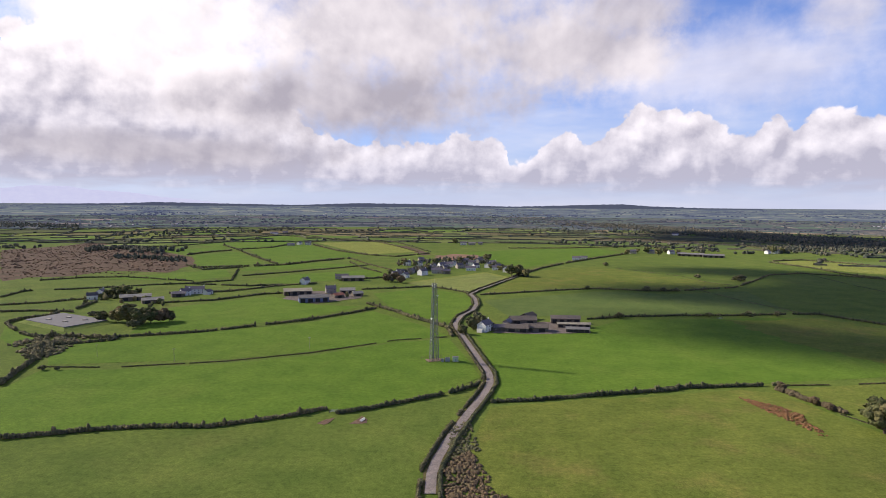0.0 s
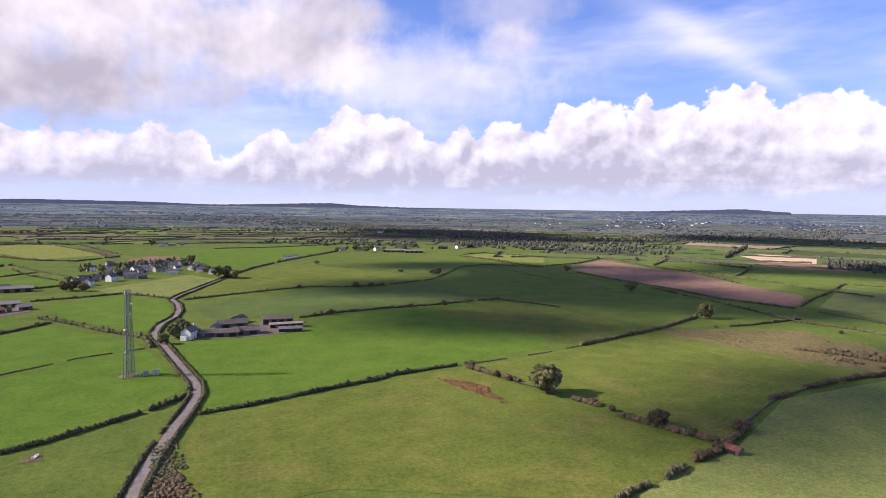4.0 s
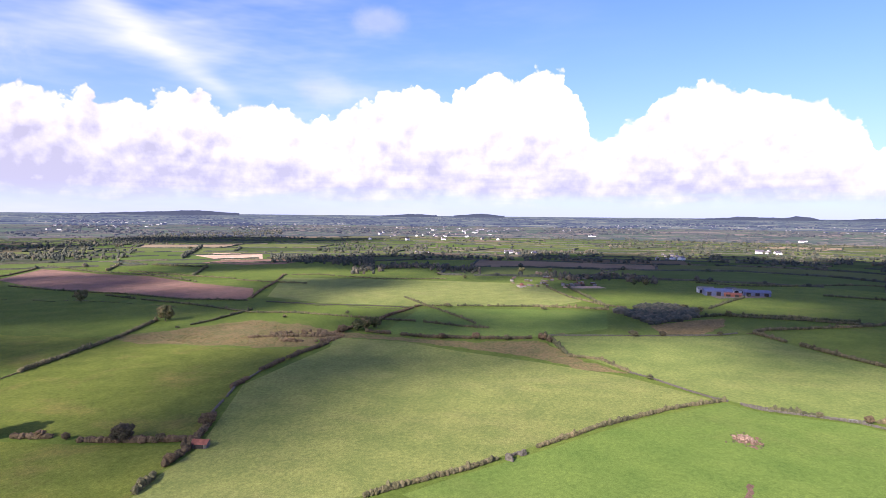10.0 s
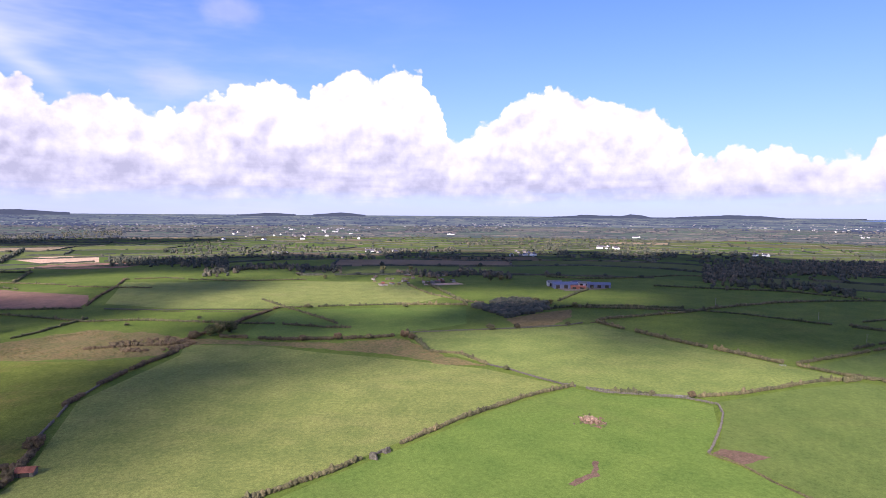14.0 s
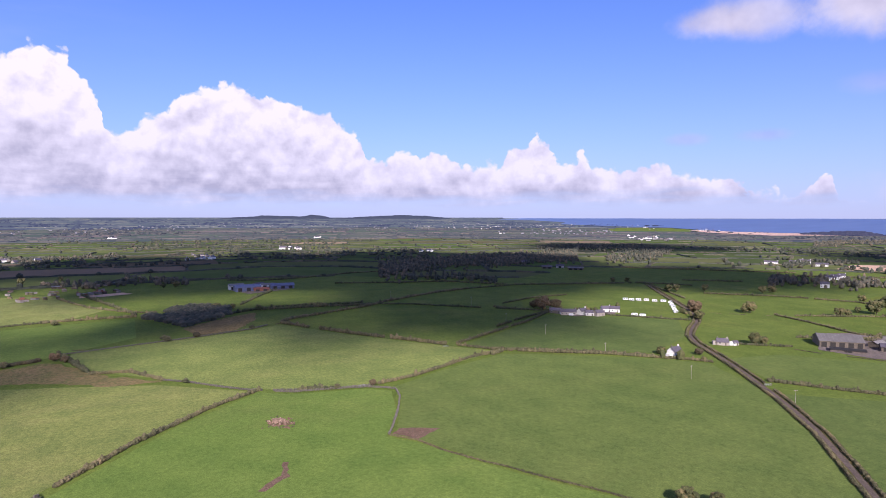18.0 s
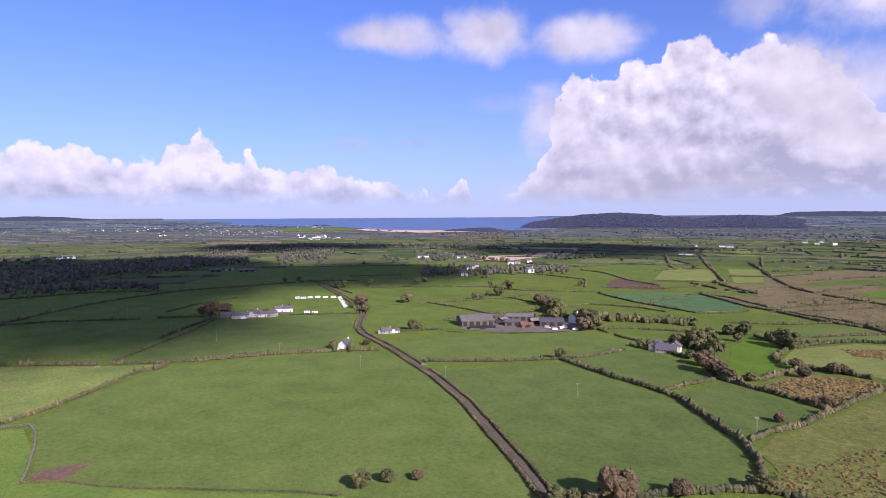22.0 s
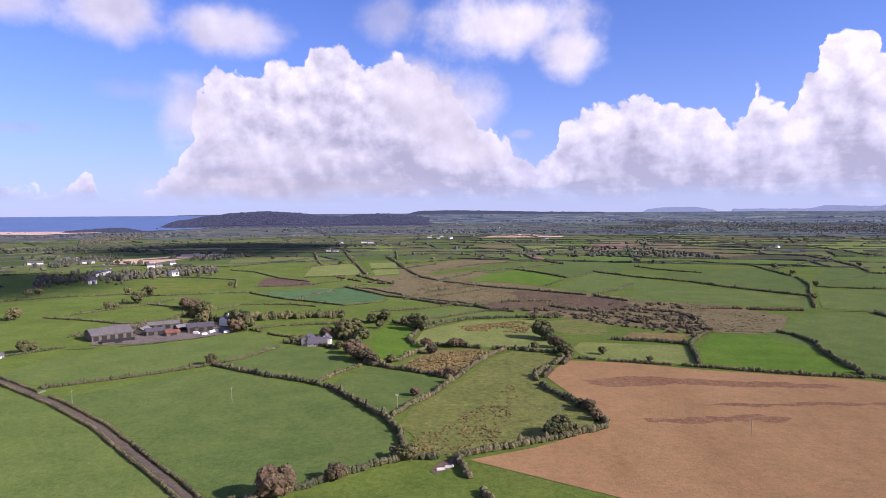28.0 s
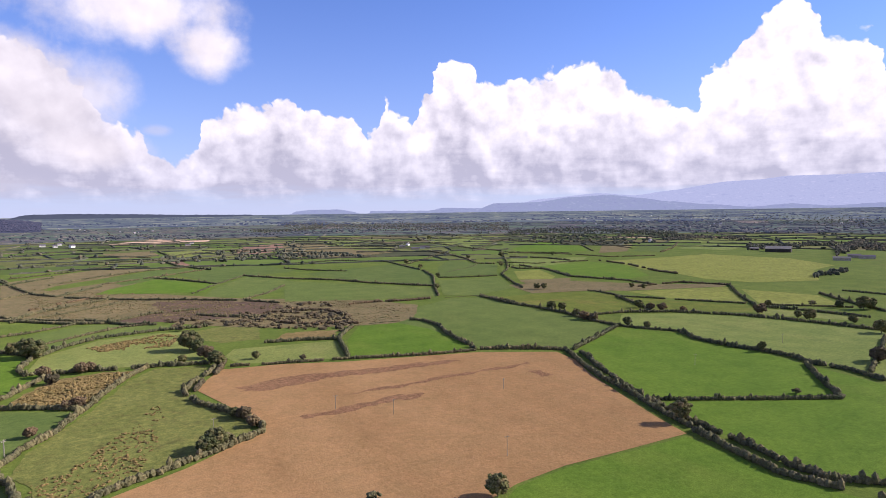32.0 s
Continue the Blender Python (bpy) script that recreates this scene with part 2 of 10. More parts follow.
    over = wmath(wt, "ADD", wmath(wt, "SUBTRACT", tops, el), wmath(wt, "MULTIPLY_ADD", heap, 0.80, 0.55))
    rag = wmath(wt, "MULTIPLY_ADD", layer, 2.2, -1.1)
    floor_ = smooth(wmath(wt, "ADD", el, rag), 0.6, 2.6)
    cover = wmath(wt, "MULTIPLY", smooth(over, -0.05, 0.38), floor_)
    down = wmath(wt, "DIVIDE", wmath(wt, "SUBTRACT", tops, el), wmath(wt, "MAXIMUM", wmath(wt, "SUBTRACT", tops, 1.0), 1.0))
    white = by_bearing(az, ((-280, .60), (-242, .74), (-215, .62), (-190, .46), (-165, .36), (-150, .50), (-125, .60), (-100, .68), (-75, .70), (-56, .58), (-40, .34), (0, .34), (40, .50), (80, .6)))
    tone = wmath(wt, "SUBTRACT", wmath(wt, "ADD", white, 0.30), wmath(wt, "MULTIPLY", smooth(wmath(wt, "ADD", down, wmath(wt, "MULTIPLY_ADD", broad, 0.8, -0.4)), 0.10, 1.0), 0.74))
    tone = wmath(wt, "MULTIPLY_ADD", relief, 0.46, tone)
    fold = wnoise(wt, where, 0.42, 5, 0.55).outputs["Fac"]
    tone = wmath(wt, "MULTIPLY_ADD", wmath(wt, "SUBTRACT", fold, 0.5), 1.1, tone)
    streaks = wmath(wt, "MULTIPLY", wmath(wt, "SUBTRACT", layer, 0.5), smooth(down, 0.35, 0.9, 1.1))
    tone = wmath(wt, "ADD", streaks, tone, clamp=True)
    cloud = wmix(wt, tone, CLOUD_DARK, CLOUD_LIGHT)
    cloud = wmix(wt, wmath(wt, "MULTIPLY", haze, 0.5), cloud, HAZE)
    full = wmix(wt, cover, clear, cloud)
    # soft detached clouds
    soft_edge = wmath(wt, "MULTIPLY_ADD", wnoise(wt, where, 0.28, 6, 0.58).outputs["Fac"], 1.25, -0.62)
    for a, e, ra, re, light, most in SHEETS:
        d = wvec(wt, "LENGTH", wvec(wt, "MULTIPLY_ADD", where, (1 / ra, 1 / re, 0), (-a / ra, -e / re, 0)))
        m = smooth(wmath(wt, "ADD", wmath(wt, "SUBTRACT", 1.12, d), soft_edge), -0.1, 0.85, most)
        t = wmath(wt, "MULTIPLY_ADD", relief, 0.12, wmath(wt, "MULTIPLY_ADD", wmath(wt, "SUBTRACT", broad, 0.5), 1.0, light - 0.14), clamp=True)
        full = wmix(wt, m, full, wmix(wt, t, CLOUD_DARK, CLOUD_LIGHT))
    wt.links.new(full, bg.inputs["Color"])
    bg.inputs["Strength"].default_value = SKY_STRENGTH


VEIL = (9.5, 9.5, 10.5)
SKY_STRENGTH = 0.060
SKY_TINT = (0.74, 1.05, 1.82)
HAZE = (6.0, 6.5, 9.2)
CLOUD_DARK, CLOUD_LIGHT = (4.7, 4.5, 5.5), (11.6, 11.1, 11.9)
build_sky()
world.cycles.sampling_method, world.cycles.sample_map_resolution = "MANUAL", 256


# ---- node helpers ----
def material(name):
    m = bpy.data.materials.new(name)
    m.use_nodes = True
    nt = m.node_tree
    return m, nt, nt.nodes["Principled BSDF"]


def node(nt, kind, **values):
    n = nt.nodes.new(kind)
    for key, v in values.items():
        if key in n.inputs:
            n.inputs[key].default_value = v
    return n


def noise_node(nt, vec, scale, detail=4.0, rough=0.55, stretch=None):
    n = nt.nodes.new("ShaderNodeTexNoise")
    n.inputs["Scale"].default_value, n.inputs["Detail"].default_value, n.inputs["Roughness"].default_value = scale, detail, rough
    if stretch:
        mp = nt.nodes.new("ShaderNodeMapping")
        mp.inputs["Scale"].default_value = stretch[:3]
        if len(stretch) > 3:
            mp.inputs["Rotation"].default_value = (0, 0, stretch[3])
        nt.links.new(vec, mp.inputs["Vector"])
        vec = mp.outputs["Vector"]
    nt.links.new(vec, n.inputs["Vector"])
    return n.outputs["Fac"]


def ramp(nt, fac, *stops):
    r = nt.nodes.new("ShaderNodeValToRGB")
    el = r.color_ramp.elements
    while len(el) < len(stops):
        el.new(0.5)
    for e, (p, c) in zip(el, stops):
        e.position = p
        e.color = (*c, 1) if len(c) == 3 else c
    nt.links.new(fac, r.inputs["Fac"])
    return r.outputs["Color"]


def mix(nt, fac, a, b, mode="MIX"):
    m = nt.nodes.new("ShaderNodeMix")
    m.data_type, m.blend_type = "RGBA", mode
    for s, v in ((m.inputs[0], fac), (m.inputs[6], a), (m.inputs[7], b)):
        if isinstance(v, (int, float)):
            s.default_value = v
        elif isinstance(v, tuple):
            s.default_value = (*v, 1)
        else:
            nt.links.new(v, s)
    return m.outputs[2]


def place(nt):
    return nt.nodes.new("ShaderNodeNewGeometry").outputs["Position"]


def bump(nt, bsdf, height, strength, distance):
    b = nt.nodes.new("ShaderNodeBump")
    b.inputs["Strength"].default_value, b.inputs["Distance"].default_value = strength, distance
    nt.links.new(height, b.inputs["Height"])
    nt.links.new(b.outputs["Normal"], bsdf.inputs["Normal"])


def land(name, low, high, patch, scale=0.02, fine=0.35, stretch=None, rel=0.5, amount=0.6, rough=0.95, grit=1.0):
    """Ground cover: two tones in broad drifts, patches of a third, fine grain and relief."""
    m, nt, b = material(name)
    p = place(nt)
    broad = noise_node(nt, p, scale, 5, 0.6, stretch)
    col = ramp(nt, broad, (0.32, low), (0.68, high))
    spots = ramp(nt, noise_node(nt, p, scale * 2.7, 6, 0.65, stretch), (0.52, (0, 0, 0)), (0.72, (1, 1, 1)))
    k = nt.nodes.new("ShaderNodeMath")
    k.operation = "MULTIPLY"
    k.inputs[1].default_value = amount
    nt.links.new(spots, k.inputs[0])
    col = mix(nt, k.outputs[0], col, patch)
    grain = noise_node(nt, p, fine * 1.6, 6, 0.75)
    col = mix(nt, 0.75 * grit, col, ramp(nt, grain, (0.32, (0.60, 0.63, 0.62)), (0.68, (1.38, 1.33, 1.28))), "MULTIPLY")
    drift = noise_node(nt, p, scale * 7, 4, 0.6)
    col = mix(nt, 0.7 * grit, col, ramp(nt, drift, (0.34, (0.76, 0.82, 0.78)), (0.66, (1.24, 1.16, 1.14))), "MULTIPLY")
    clump = noise_node(nt, p, fine * 7, 3, 0.6)
    col = mix(nt, 0.6 * grit, col, ramp(nt, clump, (0.35, (0.64, 0.65, 0.64)), (0.65, (1.34, 1.33, 1.33))), "MULTIPLY")
    col = mix(nt, 1.0, col, (1.18, 1.12, 1.28), "MULTIPLY")
    nt.links.new(col, b.inputs["Base Color"])
    b.inputs["Roughness"].default_value = rough
    b.inputs["Specular IOR Level"].default_value = 0.04
    b.inputs["Diffuse Roughness"].default_value = 0.25
    bump(nt, b, grain, rel, 0.6)
    return m


def plain(name, colour, rough=0.8, metal=0.0, vary=0.25, scale=0.8, spec=0.3, per_object=0.0):
    m, nt, b = material(name)
    p = place(nt)
    n1 = noise_node(nt, p, scale, 5, 0.65)
    col = mix(nt, 1.0, colour, ramp(nt, n1, (0.3, (1 - vary,) * 3), (0.7, (1 + vary,) * 3)), "MULTIPLY")
    if per_object:
        info = nt.nodes.new("ShaderNodeObjectInfo")
        col = mix(nt, 1.0, col, ramp(nt, info.outputs["Random"], (0, (1 - per_object,) * 3), (1, (1 + per_object,) * 3)), "MULTIPLY")
    nt.links.new(col, b.inputs["Base Color"])
    b.inputs["Roughness"].default_value, b.inputs["Metallic"].default_value, b.inputs["Specular IOR Level"].default_value = rough, metal, spec
    return m


def foliage(name, a, b_, c, scale=1.2, island=True):
    """Leaves: tone by clump, by tree and by fine noise."""
    m, nt, b = material(name)
    p = place(nt)
    geo = nt.nodes.new("ShaderNodeNewGeometry")
    info = nt.nodes.new("ShaderNodeObjectInfo")
    rnd = geo.outputs["Random Per Island"] if island else noise_node(nt, p, 0.5)
    col = ramp(nt, rnd, (0.0, a), (0.55, b_), (1.0, c))
    drift = noise_node(nt, p, 0.05, 3, 0.6)
    col = mix(nt, 1.0, col, ramp(nt, drift, (0.3, (0.7, 0.75, 0.75)), (0.7, (1.3, 1.2, 1.1))), "MULTIPLY")
    col = mix(nt, 1.0, col, ramp(nt, info.outputs["Random"], (0, (0.8, 0.85, 0.8)), (1, (1.25, 1.12, 1.05))), "MULTIPLY")
    grain = noise_node(nt, p, scale, 5, 0.7)
    col = mix(nt, 0.8, col, ramp(nt, grain, (0.3, (0.45,) * 3), (0.7, (1.4,) * 3)), "MULTIPLY")
    col = mix(nt, 1.0, col, (1.18, 1.12, 1.48), "MULTIPLY")
    nt.links.new(col, b.inputs["Base Color"])
    b.inputs["Roughness"].default_value, b.inputs["Specular IOR Level"].default_value = 0.9, 0.1
    bump(nt, b, grain, 0.9, 0.5)
    return m


# ---- materials ----
M = {}
M["grass"] = land("grass", (0.082, 0.124, 0.022), (0.100, 0.142, 0.028), (0.124, 0.140, 0.035), 0.006, 0.25, None, 0.35, 0.5)
M["lush"] = land("lush grass", (0.076, 0.142, 0.017), (0.094, 0.160, 0.021), (0.120, 0.152, 0.029), 0.008, 0.25, (1, 0.6, 1, 0.4), 0.35, 0.4, grit=0.8)
M["mid"] = land("clean pasture", (0.088, 0.130, 0.031), (0.104, 0.144, 0.036), (0.124, 0.146, 0.041), 0.007, 0.25, (1, 0.4, 1, 1.3), 0.3, 0.4, grit=0.8)
M["deep"] = land("deep green pasture", (0.076, 0.116, 0.029), (0.090, 0.130, 0.033), (0.106, 0.130, 0.037), 0.008, 0.25, None, 0.3, 0.4, grit=0.8)
M["olive"] = land("grazed olive grass", (0.094, 0.126, 0.022), (0.116, 0.146, 0.028), (0.168, 0.140, 0.044), 0.010, 0.3, None, 0.4, 0.65)
M["rank"] = land("rank rough grazing", (0.128, 0.112, 0.052), (0.165, 0.140, 0.066), (0.098, 0.106, 0.040), 0.02, 0.25, None, 0.6, 0.7)
M["straw"] = land("dry yellow pasture", (0.138, 0.174, 0.046), (0.162, 0.194, 0.054), (0.186, 0.190, 0.066), 0.008, 0.3, (1, 0.6, 1, 0.8), 0.3, 0.5)
M["pale"] = land("pale fresh grass", (0.124, 0.170, 0.042), (0.148, 0.190, 0.050), (0.170, 0.188, 0.058), 0.007, 0.3, (1, 0.6, 1, 1.0), 0.25, 0.5)
M["fresh"] = land("fresh green pasture", (0.096, 0.156, 0.030), (0.114, 0.172, 0.036), (0.140, 0.170, 0.044), 0.007, 0.3, (1, 0.6, 1, 1.0), 0.25, 0.5, grit=0.85)
M["teal"] = land("blue-green kale", (0.062, 0.124, 0.046), (0.078, 0.140, 0.054), (0.086, 0.126, 0.050), 0.012, 0.4, (1, 0.4, 1, 0.7), 0.3, 0.4)
M["bright"] = land("bright tussocky grass", (0.150, 0.180, 0.038), (0.190, 0.215, 0.048), (0.110, 0.128, 0.036), 0.025, 0.15, None, 0.5, 0.7)
M["orange"] = land("dry bracken moor", (0.118, 0.116, 0.044), (0.172, 0.136, 0.060), (0.096, 0.116, 0.036), 0.06, 0.30, None, 0.8, 0.95)
M["bracken"] = land("rusty bracken", (0.150, 0.085, 0.040), (0.215, 0.118, 0.056), (0.095, 0.098, 0.034), 0.12, 0.5, None, 1.0, 0.9)
M["heath"] = land("brown heath", (0.084, 0.062, 0.042), (0.122, 0.086, 0.056), (0.070, 0.072, 0.036), 0.03, 0.12, None, 0.9, 0.85)
M["reed"] = land("tawny rushes", (0.150, 0.120, 0.045), (0.210, 0.160, 0.065), (0.075, 0.075, 0.030), 0.06, 0.30, None, 1.0, 0.9)
M["roughgrass"] = land("rough rushy pasture", (0.112, 0.132, 0.034), (0.142, 0.158, 0.044), (0.096, 0.096, 0.032), 0.04, 0.22, None, 0.7, 0.9)
M["plough"] = land("ploughed soil", (0.172, 0.108, 0.072), (0.235, 0.152, 0.102), (0.140, 0.086, 0.058), 0.008, 0.25, (0.25, 1, 1, 0.3), 0.6, 0.6)
M["stubble"] = land("pale stubble", (0.420, 0.300, 0.190), (0.500, 0.370, 0.240), (0.360, 0.250, 0.150), 0.010, 0.3, (0.2, 1, 1, 0.2), 0.4, 0.5)
M["barley"] = land("ripe barley", (0.240, 0.148, 0.062), (0.290, 0.184, 0.080), (0.210, 0.124, 0.052), 0.012, 0.22, (1, 0.35, 1, 0.9), 0.5, 0.6, grit=0.5)
M["mud"] = land("trodden mud", (0.120, 0.082, 0.054), (0.170, 0.118, 0.080), (0.090, 0.088, 0.036), 0.3, 0.9, None, 0.7, 0.8)
M["sand"] = land("beach sand", (0.42, 0.30, 0.22), (0.48, 0.36, 0.27), (0.38, 0.28, 0.21), 0.004, 0.05, None, 0.2, 0.4)
M["asphalt"] = land("worn lane tarmac", (0.180, 0.162, 0.138), (0.225, 0.205, 0.176), (0.140, 0.124, 0.100), 0.1, 1.2, None, 0.3, 0.7)
M["verge"] = land("grassy verge", (0.088, 0.086, 0.030), (0.122, 0.110, 0.044), (0.115, 0.084, 0.040), 0.15, 0.8, None, 0.9, 0.8)
M["lane"] = land("muddy lane tarmac", (0.088, 0.074, 0.058), (0.122, 0.102, 0.080), (0.070, 0.062, 0.044), 0.1, 1.2, None, 0.3, 0.7)
M["concrete"] = land("yard concrete", (0.115, 0.100, 0.080), (0.155, 0.138, 0.115), (0.085, 0.078, 0.056), 0.06, 0.5, None, 0.2, 0.6)
M["hedge"] = foliage("hedge leaves", (0.072, 0.080, 0.038), (0.104, 0.112, 0.050), (0.140, 0.134, 0.064))
M["thorn"] = foliage("autumn hawthorn", (0.078, 0.068, 0.036), (0.112, 0.092, 0.048), (0.114, 0.106, 0.050))
M["wood"] = foliage("woodland leaves", (0.052, 0.064, 0.042), (0.080, 0.092, 0.056), (0.122, 0.116, 0.068), 0.3)
M["leaf"] = foliage("tree leaves", (0.062, 0.078, 0.030), (0.098, 0.112, 0.040), (0.160, 0.145, 0.062))
M["bark"] = plain("bark", (0.09, 0.070, 0.052), 0.95, 0, 0.35, 3)
M["stone"] = plain("field stone", (0.125, 0.112, 0.092), 0.95, 0, 0.4, 1.2, per_object=0.2)
M["white"] = plain("whitewash", (0.72, 0.70, 0.66), 0.85, 0, 0.08, 0.6, per_object=0.08)
M["render"] = plain("grey-cream render", (0.34, 0.30, 0.26), 0.9, 0, 0.15, 0.6, per_object=0.2)
M["slate"] = plain("purple slate", (0.115, 0.100, 0.120), 0.6, 0, 0.3, 1.5, per_object=0.2)
M["tan"] = plain("tan sheet roof", (0.30, 0.26, 0.20), 0.7, 0, 0.2, 0.3)
M["brownslate"] = plain("old brown slate", (0.115, 0.095, 0.084), 0.8, 0, 0.3, 1.0, per_object=0.2)
M["sheet"] = plain("grey sheet roof", (0.185, 0.170, 0.160), 0.6, 0.0, 0.2, 0.3, per_object=0.25)
M["rust"] = plain("rusty sheet", (0.26, 0.10, 0.07), 0.8, 0.1, 0.35, 0.5)
M["blue"] = plain("blue painted sheet", (0.13, 0.15, 0.25), 0.5, 0.1, 0.15, 0.3)
M["glass"] = plain("window glass", (0.02, 0.025, 0.03), 0.08, 0, 0.1, 1, 0.5)
M["dark"] = plain("dark opening", (0.035, 0.032, 0.03), 0.9, 0, 0.2, 1)
M["steel"] = plain("galvanised steel", (0.30, 0.31, 0.31), 0.6, 0.0, 0.15, 2)
M["timber"] = plain("weathered timber", (0.14, 0.115, 0.092), 0.9, 0, 0.3, 2)
M["van"] = plain("white vehicle paint", (0.80, 0.80, 0.79), 0.3, 0, 0.04, 1, 0.5)
M["pole"] = plain("silvery pole timber", (0.30, 0.27, 0.22), 0.9, 0, 0.2, 2)
M["grey"] = plain("grey roof felt", (0.115, 0.11, 0.12), 0.85, 0, 0.12, 0.15)

# ---- ground ----
EYE_Z, NEAR, DEEP = 90.0, 2500.0, 2200.0


def flat_range(r):
    """The distance on level ground that the rising far land at r stands for."""
    v = min((r - NEAR) / DEEP, 0.985)
    return r if r <= NEAR else NEAR + DEEP * v / (1 - v)


def far_range(r):
    return r if r <= NEAR else NEAR + DEEP * ((r - NEAR) / DEEP) / (1 + (r - NEAR) / DEEP)


def zg(x, y):
    r = math.hypot(x, y)
    return 0.0 if r <= NEAR else EYE_Z * (1 - r / flat_range(r))


def mesh_object(name, verts, faces, mat, smooth=False, parent=None):
    me = bpy.data.meshes.new(name)
    me.from_pydata(verts, [], faces)
    me.materials.append(mat)
    if smooth:
        me.polygons.foreach_set("use_smooth", [True] * len(me.polygons))
    me.update()
    ob = new(name, me)
    ob.parent = parent
    return ob


def build_ground():
    rings = [0.0] + [25 * 1.032 ** i for i in range(200) if 25 * 1.032 ** i < 4560] + [4580.0]
    n = 288
    verts, faces = [(0, 0, 0)], []
    for r in rings[1:]:
        for k in range(n):
            a = 2 * math.pi * k / n
            x, y = r * math.cos(a), r * math.sin(a)
            verts.append((x, y, zg(x, y)))
    for k in range(n):
        faces.append((0, 1 + k, 1 + (k + 1) % n))
    for i in range(len(rings) - 2):
        for k in range(n):
            p, q = 1 + i * n + k, 1 + i * n + (k + 1) % n
            faces.append((p, p + n, q + n, q))
    ob = mesh_object("ground", verts, faces, M["grass"], True)
    # far rim of the sheet takes the glowing haze colours, not grass
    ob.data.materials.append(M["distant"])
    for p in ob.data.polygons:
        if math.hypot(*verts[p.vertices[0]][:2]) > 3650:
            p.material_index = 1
    return tagged(ob, "rolling green pasture land reaching to the horizon", "ground", kind="structure")


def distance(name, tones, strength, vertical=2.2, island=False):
    """Backdrop of the far distance, with its haze painted in as a bluish glow."""
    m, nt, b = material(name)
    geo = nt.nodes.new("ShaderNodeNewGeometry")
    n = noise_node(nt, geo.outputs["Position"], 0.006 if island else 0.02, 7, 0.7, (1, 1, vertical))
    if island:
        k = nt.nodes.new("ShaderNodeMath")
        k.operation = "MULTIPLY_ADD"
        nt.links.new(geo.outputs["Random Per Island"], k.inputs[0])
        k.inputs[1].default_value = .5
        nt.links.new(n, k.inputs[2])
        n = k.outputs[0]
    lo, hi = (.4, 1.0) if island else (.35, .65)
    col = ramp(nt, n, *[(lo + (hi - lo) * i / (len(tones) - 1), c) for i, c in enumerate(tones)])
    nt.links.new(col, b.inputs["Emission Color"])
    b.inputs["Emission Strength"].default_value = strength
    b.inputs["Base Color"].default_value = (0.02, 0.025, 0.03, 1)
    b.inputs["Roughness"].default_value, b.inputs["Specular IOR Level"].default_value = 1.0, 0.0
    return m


# blue-grey emission tones carry the painted haze
M["distant"] = distance("distant land with haze glow", ((0.030, 0.036, 0.078), (0.046, 0.056, 0.100), (0.078, 0.096, 0.116), (0.052, 0.062, 0.106), (0.110, 0.134, 0.128), (0.070, 0.082, 0.122), (0.170, 0.178, 0.160)), 1.0, 1, True)
M["distant_dark"] = distance("distant woods with haze glow", ((0.030, 0.036, 0.076), (0.042, 0.050, 0.092)), 1.0)


build_ground()
lift = 0.03


def wobble(pts, step, amp):
    out = []
    for (x0, y0), (x1, y1) in zip(pts, pts[1:] + pts[:1]):
        d = math.hypot(x1 - x0, y1 - y0)
        n = max(1, min(40, int(d / step)))
        for i in range(n):
            x, y = x0 + (x1 - x0) * i / n, y0 + (y1 - y0) * i / n
            v = noise.noise_vector(Vector((x, y, 3)) / (step * 2.5))
            out.append((x + v.x * amp, y + v.y * amp))
    return out


def area(name, pts, mat, label, category="field", edge=1.5, z=None):
    """A patch of land laid over the ground sheet."""
    global lift
    lift += 0.0015
    far = max(math.hypot(*p) for p in pts)
    if edge:
        pts = wobble(pts, max(1.5, far / 150), edge)
    bm = bmesh.new()
    f = bm.faces.new([bm.verts.new((x, y, 0)) for x, y in pts])
    if f.calc_area() and f.normal.z < 0:
        f.normal_flip()
    bmesh.ops.triangulate(bm, faces=bm.faces[:])
    if far > NEAR:
        for _ in range(7):
            long = [e for e in bm.edges if e.calc_length() > 120]
            if not long:
                break
            bmesh.ops.subdivide_edges(bm, edges=long, cuts=1)
            bmesh.ops.triangulate(bm, faces=bm.faces[:])
    for v in bm.verts:
        v.co.z = (zg(v.co.x, v.co.y) if z is None else z) + lift + far * 0.00003
    bmesh.ops.recalc_face_normals(bm, faces=bm.faces[:])
    if sum(f.normal.z for f in bm.faces) < 0:
        bmesh.ops.reverse_faces(bm, faces=bm.faces[:])
    me = bpy.data.meshes.new(name)
    bm.to_mesh(me)
    bm.free()
    me.materials.append(M[mat])
    return tagged(new(name, me), label, category, kind="structure")


# ---- clumps of leaves ----
def ico():
    bm = bmesh.new()
    bmesh.ops.create_icosphere(bm, subdivisions=1, radius=1)
    v = np.array([x.co[:] for x in bm.verts])
    f = np.array([[x.index for x in y.verts] for y in bm.faces])
    bm.free()
    return v, f


ICO_V, ICO_F = ico()
rng = np.random.default_rng(7)


def lumps(centres, radii, jitter=0.2):
    """Irregular low lumps, all in one array: centres (n,3), radii (n,3)."""
    n, k = len(centres), len(ICO_V)
    a = rng.uniform(0, 6.283, n)
    c, s = np.cos(a), np.sin(a)
    v = np.repeat(ICO_V[None], n, 0) * (1 + rng.uniform(-jitter, jitter, (n, k, 1)))
    x = v[..., 0] * c[:, None] - v[..., 1] * s[:, None]
    y = v[..., 0] * s[:, None] + v[..., 1] * c[:, None]
    v = np.stack([x, y, v[..., 2]], -1) * radii[:, None, :] + centres[:, None, :]
    f = ICO_F[None] + (np.arange(n) * k)[:, None, None]
    return v.reshape(-1, 3), f.reshape(-1, 3)


